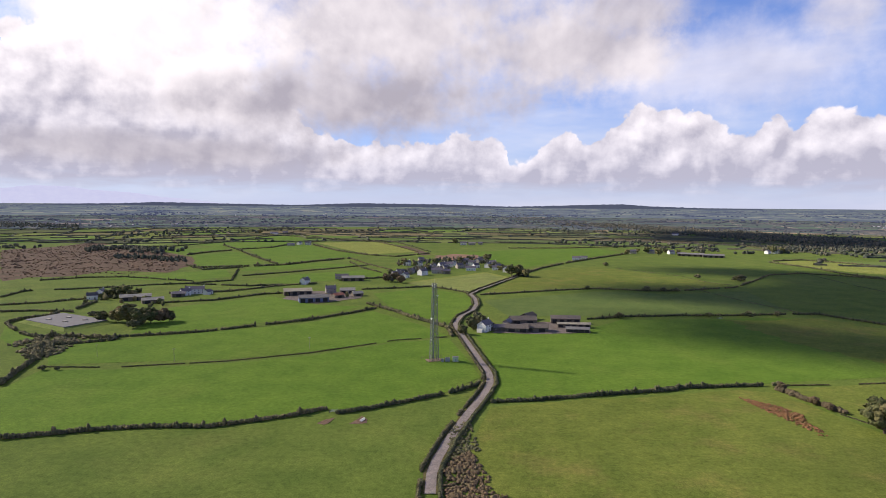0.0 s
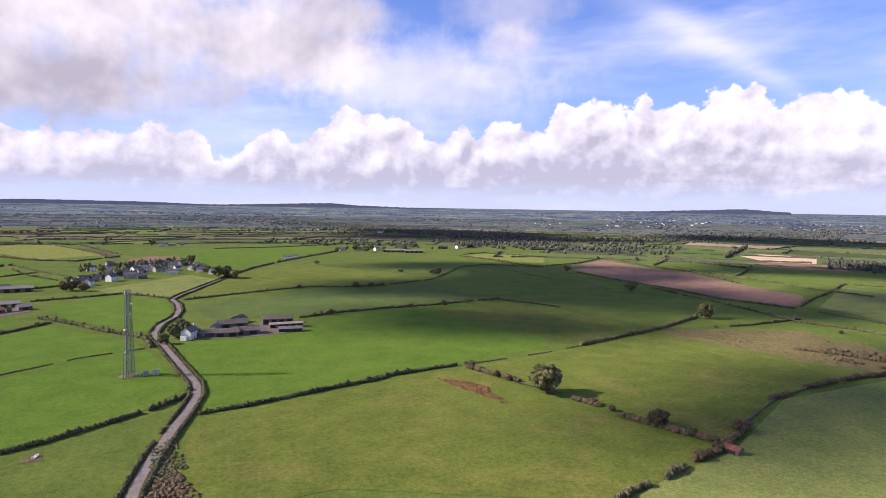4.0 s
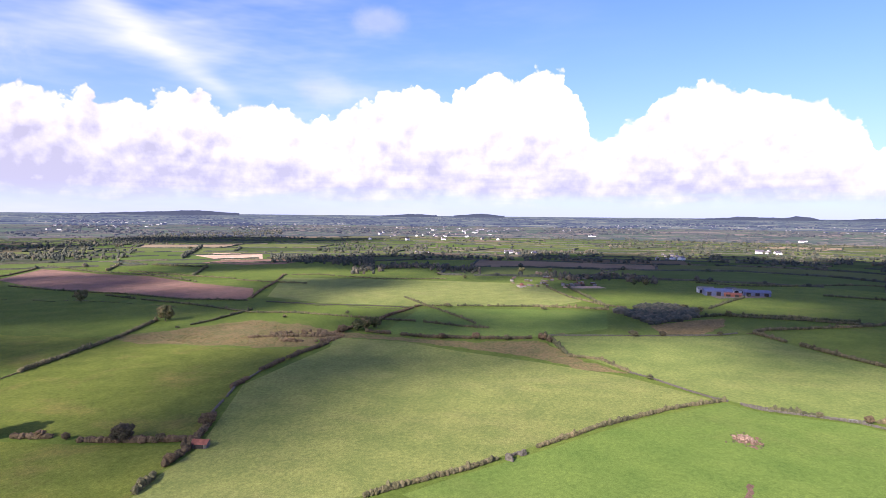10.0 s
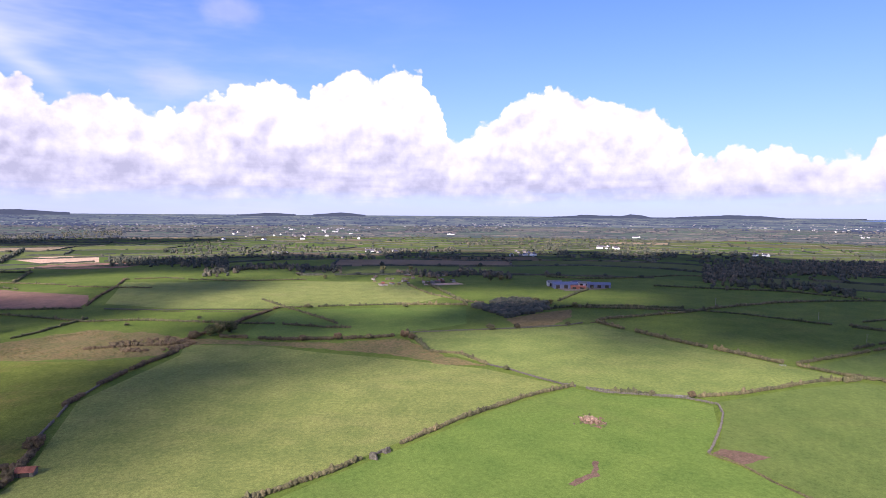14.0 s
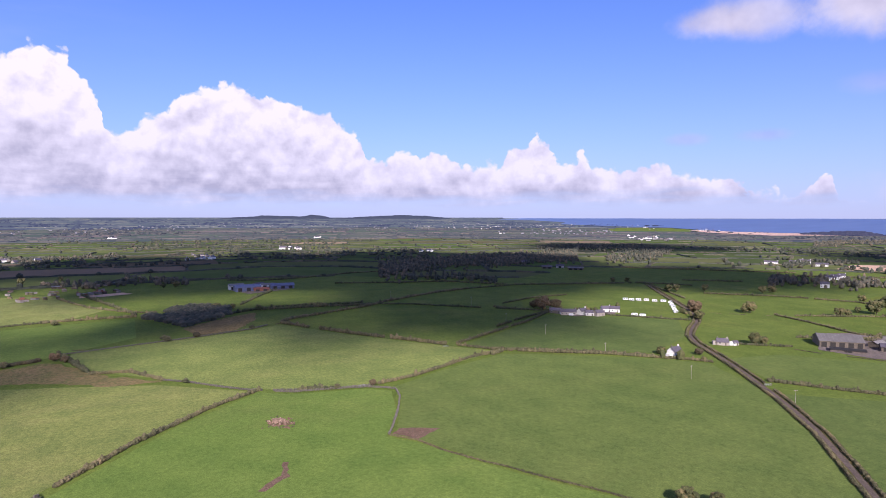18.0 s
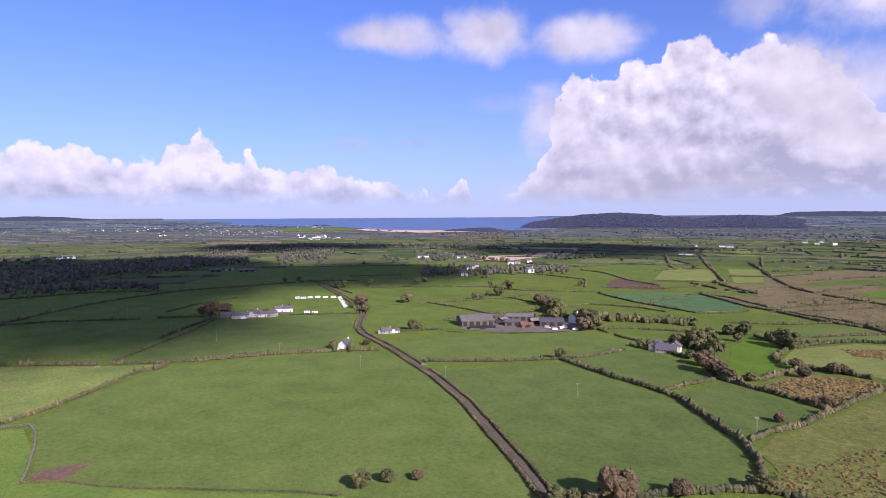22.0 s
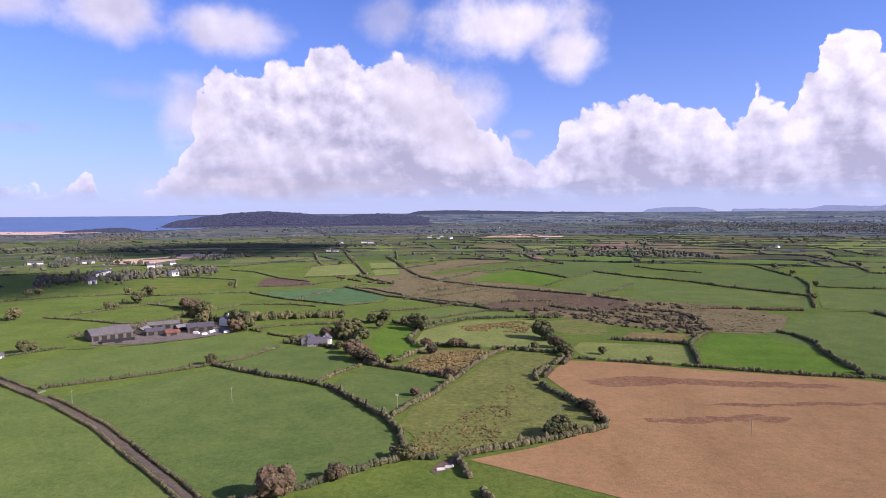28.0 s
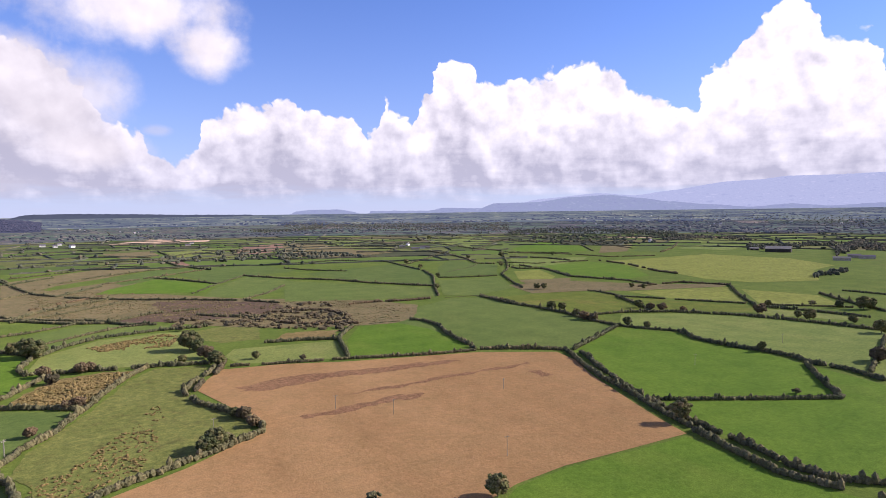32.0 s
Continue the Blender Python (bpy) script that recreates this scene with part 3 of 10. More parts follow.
def leaves(centres, radii, per, size):
    """Small tilted leaf sprays over the skin of each lump."""
    n = len(centres)
    d = rng.normal(size=(n, per, 3))
    d /= np.linalg.norm(d, axis=-1, keepdims=True)
    d[..., 2] = np.abs(d[..., 2]) * 1.0 - 0.25
    c = (centres[:, None] + d * radii[:, None] * rng.uniform(0.85, 1.2, (n, per, 1))).reshape(-1, 3)
    m = len(c)
    u, w = rng.normal(size=(m, 3)), rng.normal(size=(m, 3))
    u /= np.linalg.norm(u, axis=-1, keepdims=True)
    w -= (w * u).sum(-1, keepdims=True) * u
    w /= np.linalg.norm(w, axis=-1, keepdims=True)
    s = size * rng.uniform(0.6, 1.4, (m, 1))
    v = np.stack([c - u * s, c - w * s * 0.7, c + u * s, c + w * s * 0.7], 1).reshape(-1, 3)
    f = np.arange(m * 4).reshape(m, 4)
    return v, f


def leafy(name, centres, radii, mat, per=0, size=0.3, parent=None, jitter=0.2):
    centres, radii = np.asarray(centres, float), np.asarray(radii, float)
    v, f = lumps(centres, radii, jitter)
    verts, faces = v.tolist(), f.tolist()
    if per:
        v2, f2 = leaves(centres, radii, per, size)
        faces += (f2 + len(verts)).tolist()
        verts += v2.tolist()
    return mesh_object(name, verts, faces, M[mat], False, parent)


def along(pts, step, wander=0.0):
    """Points at even steps along a line, with its bearing."""
    out = []
    for (x0, y0), (x1, y1) in zip(pts, pts[1:]):
        d = math.hypot(x1 - x0, y1 - y0)
        n = max(1, round(d / step))
        for i in range(n):
            t = (i + 0.5) / n
            x, y = x0 + (x1 - x0) * t, y0 + (y1 - y0) * t
            w = noise.noise(Vector((x, y, 0)) / 25) * wander
            out.append((x - (y1 - y0) / d * w, y + (x1 - x0) / d * w, math.atan2(y1 - y0, x1 - x0)))
    return out


STYLE = {  # height, width, material, gaps, label
    "h": (2.0, 1.9, "hedge", 0.0, "low clipped field hedge of dark green hawthorn"),
    "v": (1.5, 1.5, "hedge", 0.0, "low trimmed hedge along a country lane"),
    "b": (0.55, 0.9, "hedge", 0.30, "low overgrown bank with sparse tufts along a field edge"),
    "d": (2.7, 2.6, "hedge", 0.0, "thick dark overgrown hedge between fields"),
    "s": (2.6, 3.0, "thorn", 0.20, "straggling reddish-brown autumn thorn bushes along a field edge"),
}


def hedge(style, pts):
    if style == "w":
        return stone_wall(pts)
    h, w, mat, gap, label = STYLE[style]
    near = min(math.hypot(*p) for p in pts)
    scale = 1.0 if near < 900 else 1.25
    far = min(1.0, max(0.45, 4500 / (near + 2000)))
    step = (0.85 if near < 450 else 1.3 if near < 900 else 2.4) * (1.4 if style in "ds" else 1.0)
    cs, rs = [], []
    for x, y, a in along(pts, step, w * 0.35):
        g = noise.noise(Vector((x, y, 9)) / 14)
        if g < -0.55 + gap * 1.2:
            continue
        up = h * scale * (0.80 + 0.5 * abs(noise.noise(Vector((x, y, 5)) / 9)) + random.uniform(-0.08, 0.12))
        if random.random() < 0.08 and style in "hd":
            up *= random.uniform(1.3, 1.8)
        wide = w * scale * random.uniform(0.42, 0.62)
        cs.append((x + random.uniform(-.2, .2) * w, y + random.uniform(-.2, .2) * w, zg(x, y) + up * 0.42))
        rs.append((max(wide, step * 0.6), max(wide, step * 0.6), up * 0.6))
    if not cs:
        return None
    ob = leafy("hedge", cs, rs, mat, 16 if near < 330 else 8 if near < 520 else 0, 0.30 if near < 330 else 0.4)
    return tagged(ob, label, "hedge", "field hedges")


def stone_wall(pts):
    """A dry-stone wall: a core with rough stones proud of it and coping stones on top."""
    top = bpy.data.objects.new("stone_wall", None)
    scene.collection.objects.link(top)
    x0, y0 = pts[0]
    top.location = (x0, y0, 0)
    cs, rs = [], []
    near = min(math.hypot(*p) for p in pts)
    step = 0.9 if near < 400 else 1.5
    for x, y, a in along(pts, step, 0.3):
        if noise.noise(Vector((x, y, 2)) / 12) < -0.5:
            continue
        for k in range(2):
            cs.append((x - x0 + random.uniform(-.15, .15), y - y0 + random.uniform(-.15, .15), 0.25 + 0.5 * k))
            rs.append((step * 0.62, step * 0.55, random.uniform(0.3, 0.42)))
    if not cs:
        cs, rs = [(0, 0, .3)], [(.5, .5, .4)]
    ob = leafy("stonework", cs, rs, "stone", 0, 0, top, 0.3)
    tagged(ob, kind="stuff")
    return tagged(top, "tumbled grey dry-stone wall between fields", "stone wall", "field walls")


def ribbon(name, pts, half, mat, z, label, category, wander=0.0):
    line = []
    for x, y, a in along(pts, 4.0):
        line.append((x, y))
    line = [tuple(sum(q[i] for q in line[max(0, k - 2):k + 3]) / len(line[max(0, k - 2):k + 3]) for i in (0, 1)) for k in range(len(line))]
    verts, faces = [], []
    for k, (x, y) in enumerate(line):
        xa, ya = line[max(0, k - 1)]
        xb, yb = line[min(len(line) - 1, k + 1)]
        d = math.hypot(xb - xa, yb - ya) or 1
        nx, ny = -(yb - ya) / d, (xb - xa) / d
        for s, drop in ((-half, 0), (0, 0.06), (half, 0)):
            w = s + wander * noise.noise(Vector((x, y, s)) / 6) if s else 0
            verts.append((x + nx * w, y + ny * w, z + drop))
    for k in range(len(line) - 1):
        for j in (0, 1):
            p = 3 * k + j
            faces.append((p, p + 1, p + 4, p + 3))
    me_ob = mesh_object(name, verts, faces, M[mat], True)
    tagged(me_ob, label, category, kind="structure")
    return line


def lane(pts, half, mat="asphalt"):
    ribbon("verge", pts, half + 0.8, "verge", 0.20, "rough grassy verge beside the lane", "verge", 0.8)
    return ribbon("road", pts, half, mat, 0.26, "narrow worn tarmac country lane between hedges", "road", 0.25)


def offset(pts, d):
    out = []
    for k, (x, y) in enumerate(pts):
        xa, ya = pts[max(0, k - 1)]
        xb, yb = pts[min(len(pts) - 1, k + 1)]
        n = math.hypot(xb - xa, yb - ya) or 1
        out.append((x - (yb - ya) / n * d, y + (xb - xa) / n * d))
    return out


def part(name, bm, mat, parent, label=""):
    me = bpy.data.meshes.new(name)
    bm.to_mesh(me)
    bm.free()
    me.materials.append(M[mat] if isinstance(mat, str) else mat)
    ob = new(name, me)
    ob.parent = parent
    return tagged(ob, label)


def box(bm, x0, y0, z0, x1, y1, z1):
    v = [bm.verts.new(p) for p in ((x0, y0, z0), (x1, y0, z0), (x1, y1, z0), (x0, y1, z0), (x0, y0, z1), (x1, y0, z1), (x1, y1, z1), (x0, y1, z1))]
    for q in ((3, 2, 1, 0), (4, 5, 6, 7), (0, 1, 5, 4), (1, 2, 6, 5), (2, 3, 7, 6), (3, 0, 4, 7)):
        bm.faces.new([v[i] for i in q])


def boxed(name, dims, mat, parent, label="", bev=0.0):
    bm = bmesh.new()
    box(bm, *dims)
    if bev:
        bmesh.ops.bevel(bm, geom=bm.edges[:], offset=bev, segments=2, affect="EDGES")
    return part(name, bm, mat, parent, label)


def tube(bm, a, b, r0, r1, n=6):
    a, b = Vector(a), Vector(b)
    q = (b - a).to_track_quat("Z", "Y")
    ra, rb = [], []
    for i in range(n):
        d = Vector((math.cos(2 * math.pi * i / n), math.sin(2 * math.pi * i / n), 0))
        ra.append(bm.verts.new(a + q @ (d * r0)))
        rb.append(bm.verts.new(b + q @ (d * r1)))
    for i in range(n):
        bm.faces.new((ra[i], ra[(i + 1) % n], rb[(i + 1) % n], rb[i]))
    bm.faces.new(ra[::-1])
    bm.faces.new(rb)


def anchor(name, x, y, rz, label, category, group="", scale=1.0):
    ob = new(name)
    ob.matrix_basis = pose(x, y, zg(x, y), 0, 0, rz)
    ob.scale = (scale,) * 3
    return tagged(ob, label, category, group)


def gable_shell(bm, L, W, H, R):
    """Walls of a gabled building, open below, up to the roof."""
    l, w = L / 2, W / 2
    a = [bm.verts.new(p) for p in ((-l, -w, -.4), (l, -w, -.4), (l, w, -.4), (-l, w, -.4), (-l, -w, H), (l, -w, H), (l, w, H), (-l, w, H), (-l, 0, H + R), (l, 0, H + R))]
    for q in ((0, 1, 5, 4), (2, 3, 7, 6), (1, 2, 6, 9, 5), (3, 0, 4, 8, 7)):
        bm.faces.new([a[i] for i in q])


def gable_roof(bm, L, W, H, R, over=0.35, thick=0.22):
    l, w = L / 2 + over, W / 2 + over
    drop = R * over / (W / 2)
    for s in (-1, 1):
        p = [(-l, s * w, H - drop), (l, s * w, H - drop), (l, 0, H + R), (-l, 0, H + R)]
        v = [bm.verts.new((x, y, z + dz)) for dz in (0.02, thick) for x, y, z in p]
        for q in ((0, 1, 2, 3), (4, 5, 6, 7), (0, 1, 5, 4), (1, 2, 6, 5), (2, 3, 7, 6), (3, 0, 4, 7)):
            bm.faces.new([v[i] for i in q])
    bmesh.ops.recalc_face_normals(bm, faces=bm.faces[:])


def window(parent, x, y, z, w, h, facing):
    """A window set in a wall that faces -y (facing -1) or +y (+1)."""
    f = boxed("window", (x - w / 2, y - 0.06, z, x + w / 2, y + 0.06, z + h), "white", parent)
    boxed("pane", (x - w / 2 + .1, y + facing * 0.05, z + .1, x + w / 2 - .1, y + facing * 0.085, z + h - .1), "glass", f)
    return f


def house(x, y, rz, L=10.0, W=7.0, H=5.0, R=2.6, wall="white", roof="slate", chimneys=2, label="", scale=1.0, porch=True):
    top = anchor("house", x, y, rz, label or "two-storey farmhouse with a slate roof", "house", "", scale)
    bm = bmesh.new()
    gable_shell(bm, L, W, H, R)
    part("wall", bm, wall, top)
    bm = bmesh.new()
    gable_roof(bm, L, W, H, R)
    r = part("roof", bm, roof, top)
    for k in range(chimneys):
        cx = (-L / 2 + .6) if k == 0 else (L / 2 - .6) if k == 1 else 0
        c = boxed("chimney", (cx - .45, -.35, H + R - .7, cx + .45, .35, H + R + 1.1), wall if k else "stone", r, "", 0.04)
    n = max(2, int(L / 3.2))
    floors = (0.9, 3.3) if H > 4 else (1.0,)
    for side in (-1, 1):
        for i in range(n):
            for z in floors:
                wx = -L / 2 + L * (i + 0.5) / n
                if z == floors[0] and i == n // 2 and side == -1:
                    boxed("door", (wx - .5, side * W / 2 - .05, 0, wx + .5, side * W / 2 + .05, 2.05), "timber", top)
                    continue
                window(top, wx, side * W / 2, z, 1.0, 1.25, side)
    if porch:
        boxed("lean_to", (-L / 2 - 2.6, -W / 4, -.3, -L / 2, W / 3, 2.6), wall, top, "", 0.05)
    return top


def barn(x, y, rz, L=25.0, W=12.0, H=4.5, R=2.2, wall="timber", roof="sheet", label="", openings=3, scale=1.0):
    top = anchor("barn", x, y, rz, label or "long farm shed with a grey sheet roof", "barn", "", scale)
    bm = bmesh.new()
    gable_shell(bm, L, W, H, R)
    part("wall", bm, wall, top)
    bm = bmesh.new()
    gable_roof(bm, L, W, H, R, 0.5, 0.15)
    part("roof", bm, roof, top)
    bm = bmesh.new()
    n = max(4, int(L / 2.2))
    for i in range(n + 1):
        px = -L / 2 + L * i / n
        for s in (-1, 1):
            w = W / 2 + .5
            d = R * .5 / (W / 2)
            a = Vector((px, s * w, H - d + .16)), Vector((px, s * 0.1, H + R + .16))
            tube(bm, a[0], a[1], 0.09, 0.09, 4)
    part("roof_rib", bm, roof, top)
    for i in range(openings):
        ox = -L / 2 + L * (i + .5) / openings
        w = min(4.5, L / openings * .62)
        boxed("doorway", (ox - w / 2, -W / 2 - .08, 0, ox + w / 2, -W / 2 + .1, H * .82), "dark", top)
        boxed("door_post", (ox - w / 2 - .2, -W / 2 - .14, 0, ox - w / 2, -W / 2 + .1, H * .85), "timber", top)
    return top


# ---- trees ----
def tree_proto(name, height, spread, mat, seed, wind=0.0, per=22, n=70, trunk=0.28, label=""):
    global rng
    r = random.Random(seed)
    rng = np.random.default_rng(seed)
    top = new(name)
    bm = bmesh.new()
    th = height * trunk
    tube(bm, (0, 0, -.3), (wind * .2, 0, th), height * .035, height * .026, 7)
    cs, rs = [], []
    limbs = []
    for k in range(7):
        a = 2 * math.pi * k / 7 + r.uniform(-.4, .4)
        out = spread * r.uniform(.35, .75)
        e = Vector((math.cos(a) * out + wind, math.sin(a) * out, th + (height - th) * r.uniform(.35, .8)))
        tube(bm, (wind * .2, 0, th * r.uniform(.75, 1)), e, height * .016, height * .006, 5)
        limbs.append(e)
    limbs.append(Vector((wind, 0, height * .85)))
    part("trunk", bm, "bark", top)
    mid, half = height * (.5 + trunk * .38), height * (.5 - trunk * .30)
    for k in range(n):
        d = Vector((r.gauss(0, 1), r.gauss(0, 1), r.gauss(0, 1))).normalized()
        q = r.uniform(.25, 1) ** .5
        lobe = .80 + .34 * noise.noise(d * 1.7 + Vector((seed, 0, 0)))
        p = Vector((d.x * spread * q * lobe + wind * (1 + d.z) * .5, d.y * spread * q * lobe, mid + d.z * half * q * lobe))
        s = spread * r.uniform(.20, .32)
        p.z = min(max(p.z, s * .5), height - s * .4)
        cs.append(p[:])
        rs.append((s, s, s * r.uniform(.7, .95)))
    leafy("crown", cs, rs, mat, per, spread * .065, top, 0.22)
    tagged(top, label, "tree")
    top.location = (0, 0, -400)
    return top


PROTO = {}


def trees():
    L = "broad hedgerow tree with a dense dark green crown"
    PROTO["oak"] = tree_proto("tree", 9.0, 5.0, "leaf", 3, 0, 26, 85, 0.16, L)
    PROTO["ash"] = tree_proto("tree", 10.0, 3.8, "leaf", 5, 0.6, 26, 75, 0.22, "tall field tree with an uneven leafy crown")
    PROTO["brown"] = tree_proto("tree", 6.0, 3.6, "thorn", 8, 0.5, 24, 60, 0.15, "rounded tree in brown autumn leaf")
    PROTO["bush"] = tree_proto("bush", 3.2, 2.4, "hedge", 11, 0.3, 16, 34, 0.12, "dense dark green hawthorn bush")
    PROTO["far"] = tree_proto("tree", 8.0, 4.2, "leaf", 13, 0.4, 4, 46, 0.14, L)


trees()


def tree(kind, x, y, size=1.0, label=""):
    if kind == "oak" and math.hypot(x, y) > 700:
        kind = "far"
    ob = copy_thing(PROTO[kind], pose(x, y, zg(x, y), 0, 0, random.uniform(0, 360)))
    ob.scale = (size * random.uniform(.93, 1.07), size * random.uniform(.93, 1.07), size)
    return tagged(ob, label, "", "hedgerow trees" if kind != "bush" else "field bushes")


# ---- fields ----
area('pasture', [(-248.4, -311.6), (-328.9, -358.2), (-350.3, -320.3), (-340.3, -296.4), (-346.5, -250), (-341.7, -215.5), (-296.6, -173.1), (-216.5, -214.6), (-235.6, -272.6)], 'lush', 'lush green mown pasture', edge=0)
area('pasture', [(-293.8, -169.7), (-330.7, -204.7), (-341.2, -212.9), (-336, -174.1), (-217.4, -111.8), (-204.3, -123.7), (-205.1, -147.3), (-209.7, -182.1), (-213.8, -210.1)], 'lush', 'lush green mown pasture', edge=0)
area('pasture', [(-108.7, -165.4), (-131.6, -169.7), (-158, -170.4), (-192.5, -171.2), (-192.9, -149.7), (-189.5, -129.7), (-200.6, -103), (-98.4, -157.6)], 'lush', 'lush green mown pasture', edge=0)
area('pasture', [(-234.9, -529.4), (-294.5, -568.7), (-321.7, -556.8), (-331, -426.7), (-328.4, -363.9), (-251, -317.7), (-200.2, -350.8), (-201.6, -427.9), (-190.1, -462.9)], 'mid', 'clean mid-green pasture', edge=0)
area('pasture', [(-156, -463.5), (-201.1, -464), (-209.3, -426.4), (-198, -363.7), (-195.4, -348.4), (-117.5, -364.1), (-132.1, -417.2)], 'lush', 'lush green mown pasture', edge=0)
area('pasture', [(-56.8, -428.8), (-124.8, -420.7), (-115, -367.7), (-54.3, -383.2), (-48.2, -408)], 'straw', 'dry yellowish pasture grazed short', edge=0)
area('rush_bed', [(-100, -467.9), (-140.8, -459.3), (-124.8, -435.3), (-86.1, -443.4)], 'reed', 'tawny patch of rushes', edge=3)
area('pasture', [(-426.7, -550.1), (-445.6, -515.9), (-474.1, -433.9), (-508.2, -378.9), (-476.9, -352.8), (-429, -392.5), (-388.9, -413), (-349.4, -419.1), (-338.6, -470.3), (-331.7, -550.6)], 'olive', 'grazed olive-green pasture', edge=0)
area('pasture', [(-483.9, -514), (-608.3, -483), (-522.6, -390.9), (-483.1, -442.1)], 'bright', 'bright yellow-green tussocky rise', edge=0)
area('pasture', [(-602.4, -462.2), (-624.2, -388.3), (-576.1, -337.4), (-523.8, -381.7)], 'bright', 'bright yellow-green tussocky rise', edge=0)
area('pasture', [(-500, -364.3), (-532.7, -289.4), (-504.6, -290.9), (-471.2, -345.9)], 'straw', 'dry yellowish pasture grazed short', edge=0)
area('pasture', [(-372.2, -402), (-417.3, -381.7), (-445.7, -347.9), (-462.8, -309.9), (-479.3, -249.5), (-351.7, -182.4), (-353.4, -203), (-354.4, -236.8), (-349.5, -302), (-358.5, -327.8), (-337.1, -367.2)], 'pale', 'pale fresh green pasture', edge=0)
area('pasture', [(93.3, -447.9), (86.5, -495.4), (60.8, -463.2), (63.7, -430.1), (49.7, -414.1), (61.2, -370.9), (75.6, -364.1)], 'lush', 'lush green mown pasture', edge=0)
area('pasture', [(347.1, -182.6), (319.4, -248.6), (276.9, -298), (218.9, -270.7), (164.7, -236.2), (116.6, -196.3), (88.2, -171.2), (94.9, -159.5), (205.1, -106.4)], 'mid', 'clean mid-green pasture', edge=0)
area('pasture', [(217.8, -279.4), (165.8, -341.9), (84.7, -302.9), (49.1, -261.6), (34.5, -221.4), (52.4, -206), (74.2, -187.1), (88.6, -180.2), (129.4, -213.4)], 'deep', 'deep green grazed pasture', edge=0)
area('pasture', [(286.5, -319.2), (280.2, -360.1), (236.5, -399.5), (189.4, -447.2), (151.9, -415.9), (158, -377.8), (196.1, -331), (239.4, -299)], 'mid', 'clean mid-green pasture', edge=0)
area('pasture', [(165.9, -350.4), (145.2, -397.7), (122, -400.6), (94.9, -370.6), (82.2, -353.6), (96.8, -318.4), (127.1, -329.4)], 'deep', 'deep green grazed pasture', edge=0)
area('pasture', [(89.6, -309.7), (76.9, -351.8), (59.6, -343.7), (27.5, -325.8), (37.9, -292.1), (48.5, -267.3)], 'deep', 'deep green grazed pasture', edge=0)
area('heath', [(301.5, -730.5), (226.9, -743.8), (263.6, -824), (324.4, -840)], 'heath', 'brown boggy heath with scrub', edge=8)
area('heath', [(139.5, -757.7), (91.9, -695.1), (47.3, -799.7), (85.7, -828.4)], 'heath', 'brown boggy heath with scrub', edge=8)
area('pasture', [(456.2, -771.9), (350.2, -776.8), (318.8, -715.8), (427.5, -666.4)], 'olive', 'grazed olive-green pasture', edge=0)
area('pasture', [(-38.3, -509.7), (-92.2, -535), (-78.4, -452.5), (-52.8, -453.7), (-38.9, -472.6)], 'roughgrass', 'rough pasture with clumps of rushes', edge=2)
area('pasture', [(34.2, -585.8), (-13.9, -553.2), (-43.4, -530.8), (26.2, -520.9), (59.9, -487.2), (88.2, -505.5), (69.4, -562.8)], 'mid', 'clean mid-green pasture', edge=0)
area('pasture', [(12.6, 627.4), (136, 688.2), (225.7, 679), (301.2, 715.3), (286.5, 761.1), (232.4, 864), (184.6, 938.2), (100.5, 870.7), (45.9, 751.7)], 'olive', 'grazed olive-green pasture', edge=0)
area('pasture', [(11.8, 582.1), (129.7, 655.9), (215.5, 647.8), (297.4, 677.4), (278, 544), (175.6, 526.3), (96.4, 508.4), (31.1, 502.6)], 'deep', 'deep green grazed pasture', edge=0)
area('pasture', [(3, 428.8), (91.8, 460.6), (120.3, 492.9), (263.7, 515.6), (301.9, 457.7), (223, 336), (103.7, 306.9), (10.2, 282.3), (15.7, 316.4)], 'lush', 'lush green mown pasture', edge=0)
area('pasture', [(-99.7, 620.1), (-45, 664.7), (-3, 617.8), (1.5, 557.7), (-14.1, 467), (-63.9, 518.4)], 'lush', 'lush green mown pasture', edge=0)
area('pasture', [(-231.7, 391.2), (-125.3, 457.3), (-83.1, 516.6), (-37.3, 458.2), (-15.4, 421.6), (-98, 370), (-141.8, 347), (-234.5, 327.1), (-262, 366)], 'lush', 'lush green mown pasture', edge=0)
area('pasture', [(-236.1, 412.6), (-260.5, 517.6), (-195.3, 591), (-138.7, 544.4), (-96.8, 539), (-131.6, 480.4), (-211, 418.5)], 'lush', 'lush green mown pasture', edge=0)
area('pasture', [(-311, 813.8), (-189.7, 874.7), (-165.1, 920.5), (-238.7, 938.6), (-316, 859.1)], 'lush', 'lush green mown pasture', edge=0)
area('pasture', [(-262.7, 695.7), (-228.5, 782.1), (-144.4, 848.8), (-104, 783.5), (-202.2, 691.8)], 'lush', 'lush green mown pasture', edge=0)
area('pasture', [(-442.3, 1203.9), (-375.9, 1377.5), (-253.9, 1171.7), (-194.8, 1085.7), (-287, 923.1), (-334.4, 985.9)], 'lush', 'lush green mown pasture', edge=0)
area('pasture', [(-66.5, 1129.8), (76.4, 1268.4), (264.5, 1349), (299, 1239.9), (156, 1030.7), (80, 908.1), (15, 1011.8)], 'lush', 'lush green mown pasture', edge=0)
area('pasture', [(-75.1, 716.1), (20.3, 838.9), (50.8, 776), (1, 642.8), (-46.3, 683.5)], 'bright', 'bright yellow-green tussocky rise', edge=0)
area('ploughed_field', [(-67, 1103.9), (-4.4, 1194.5), (28.1, 1092.6), (-31, 995.4)], 'plough', 'bare brown ploughed field', edge=1.5)
area('heath', [(-184.7, 1389.6), (-142.6, 1357.1), (-72.5, 1142.3), (-86.1, 1114)], 'heath', 'brown boggy heath with scrub', edge=8)
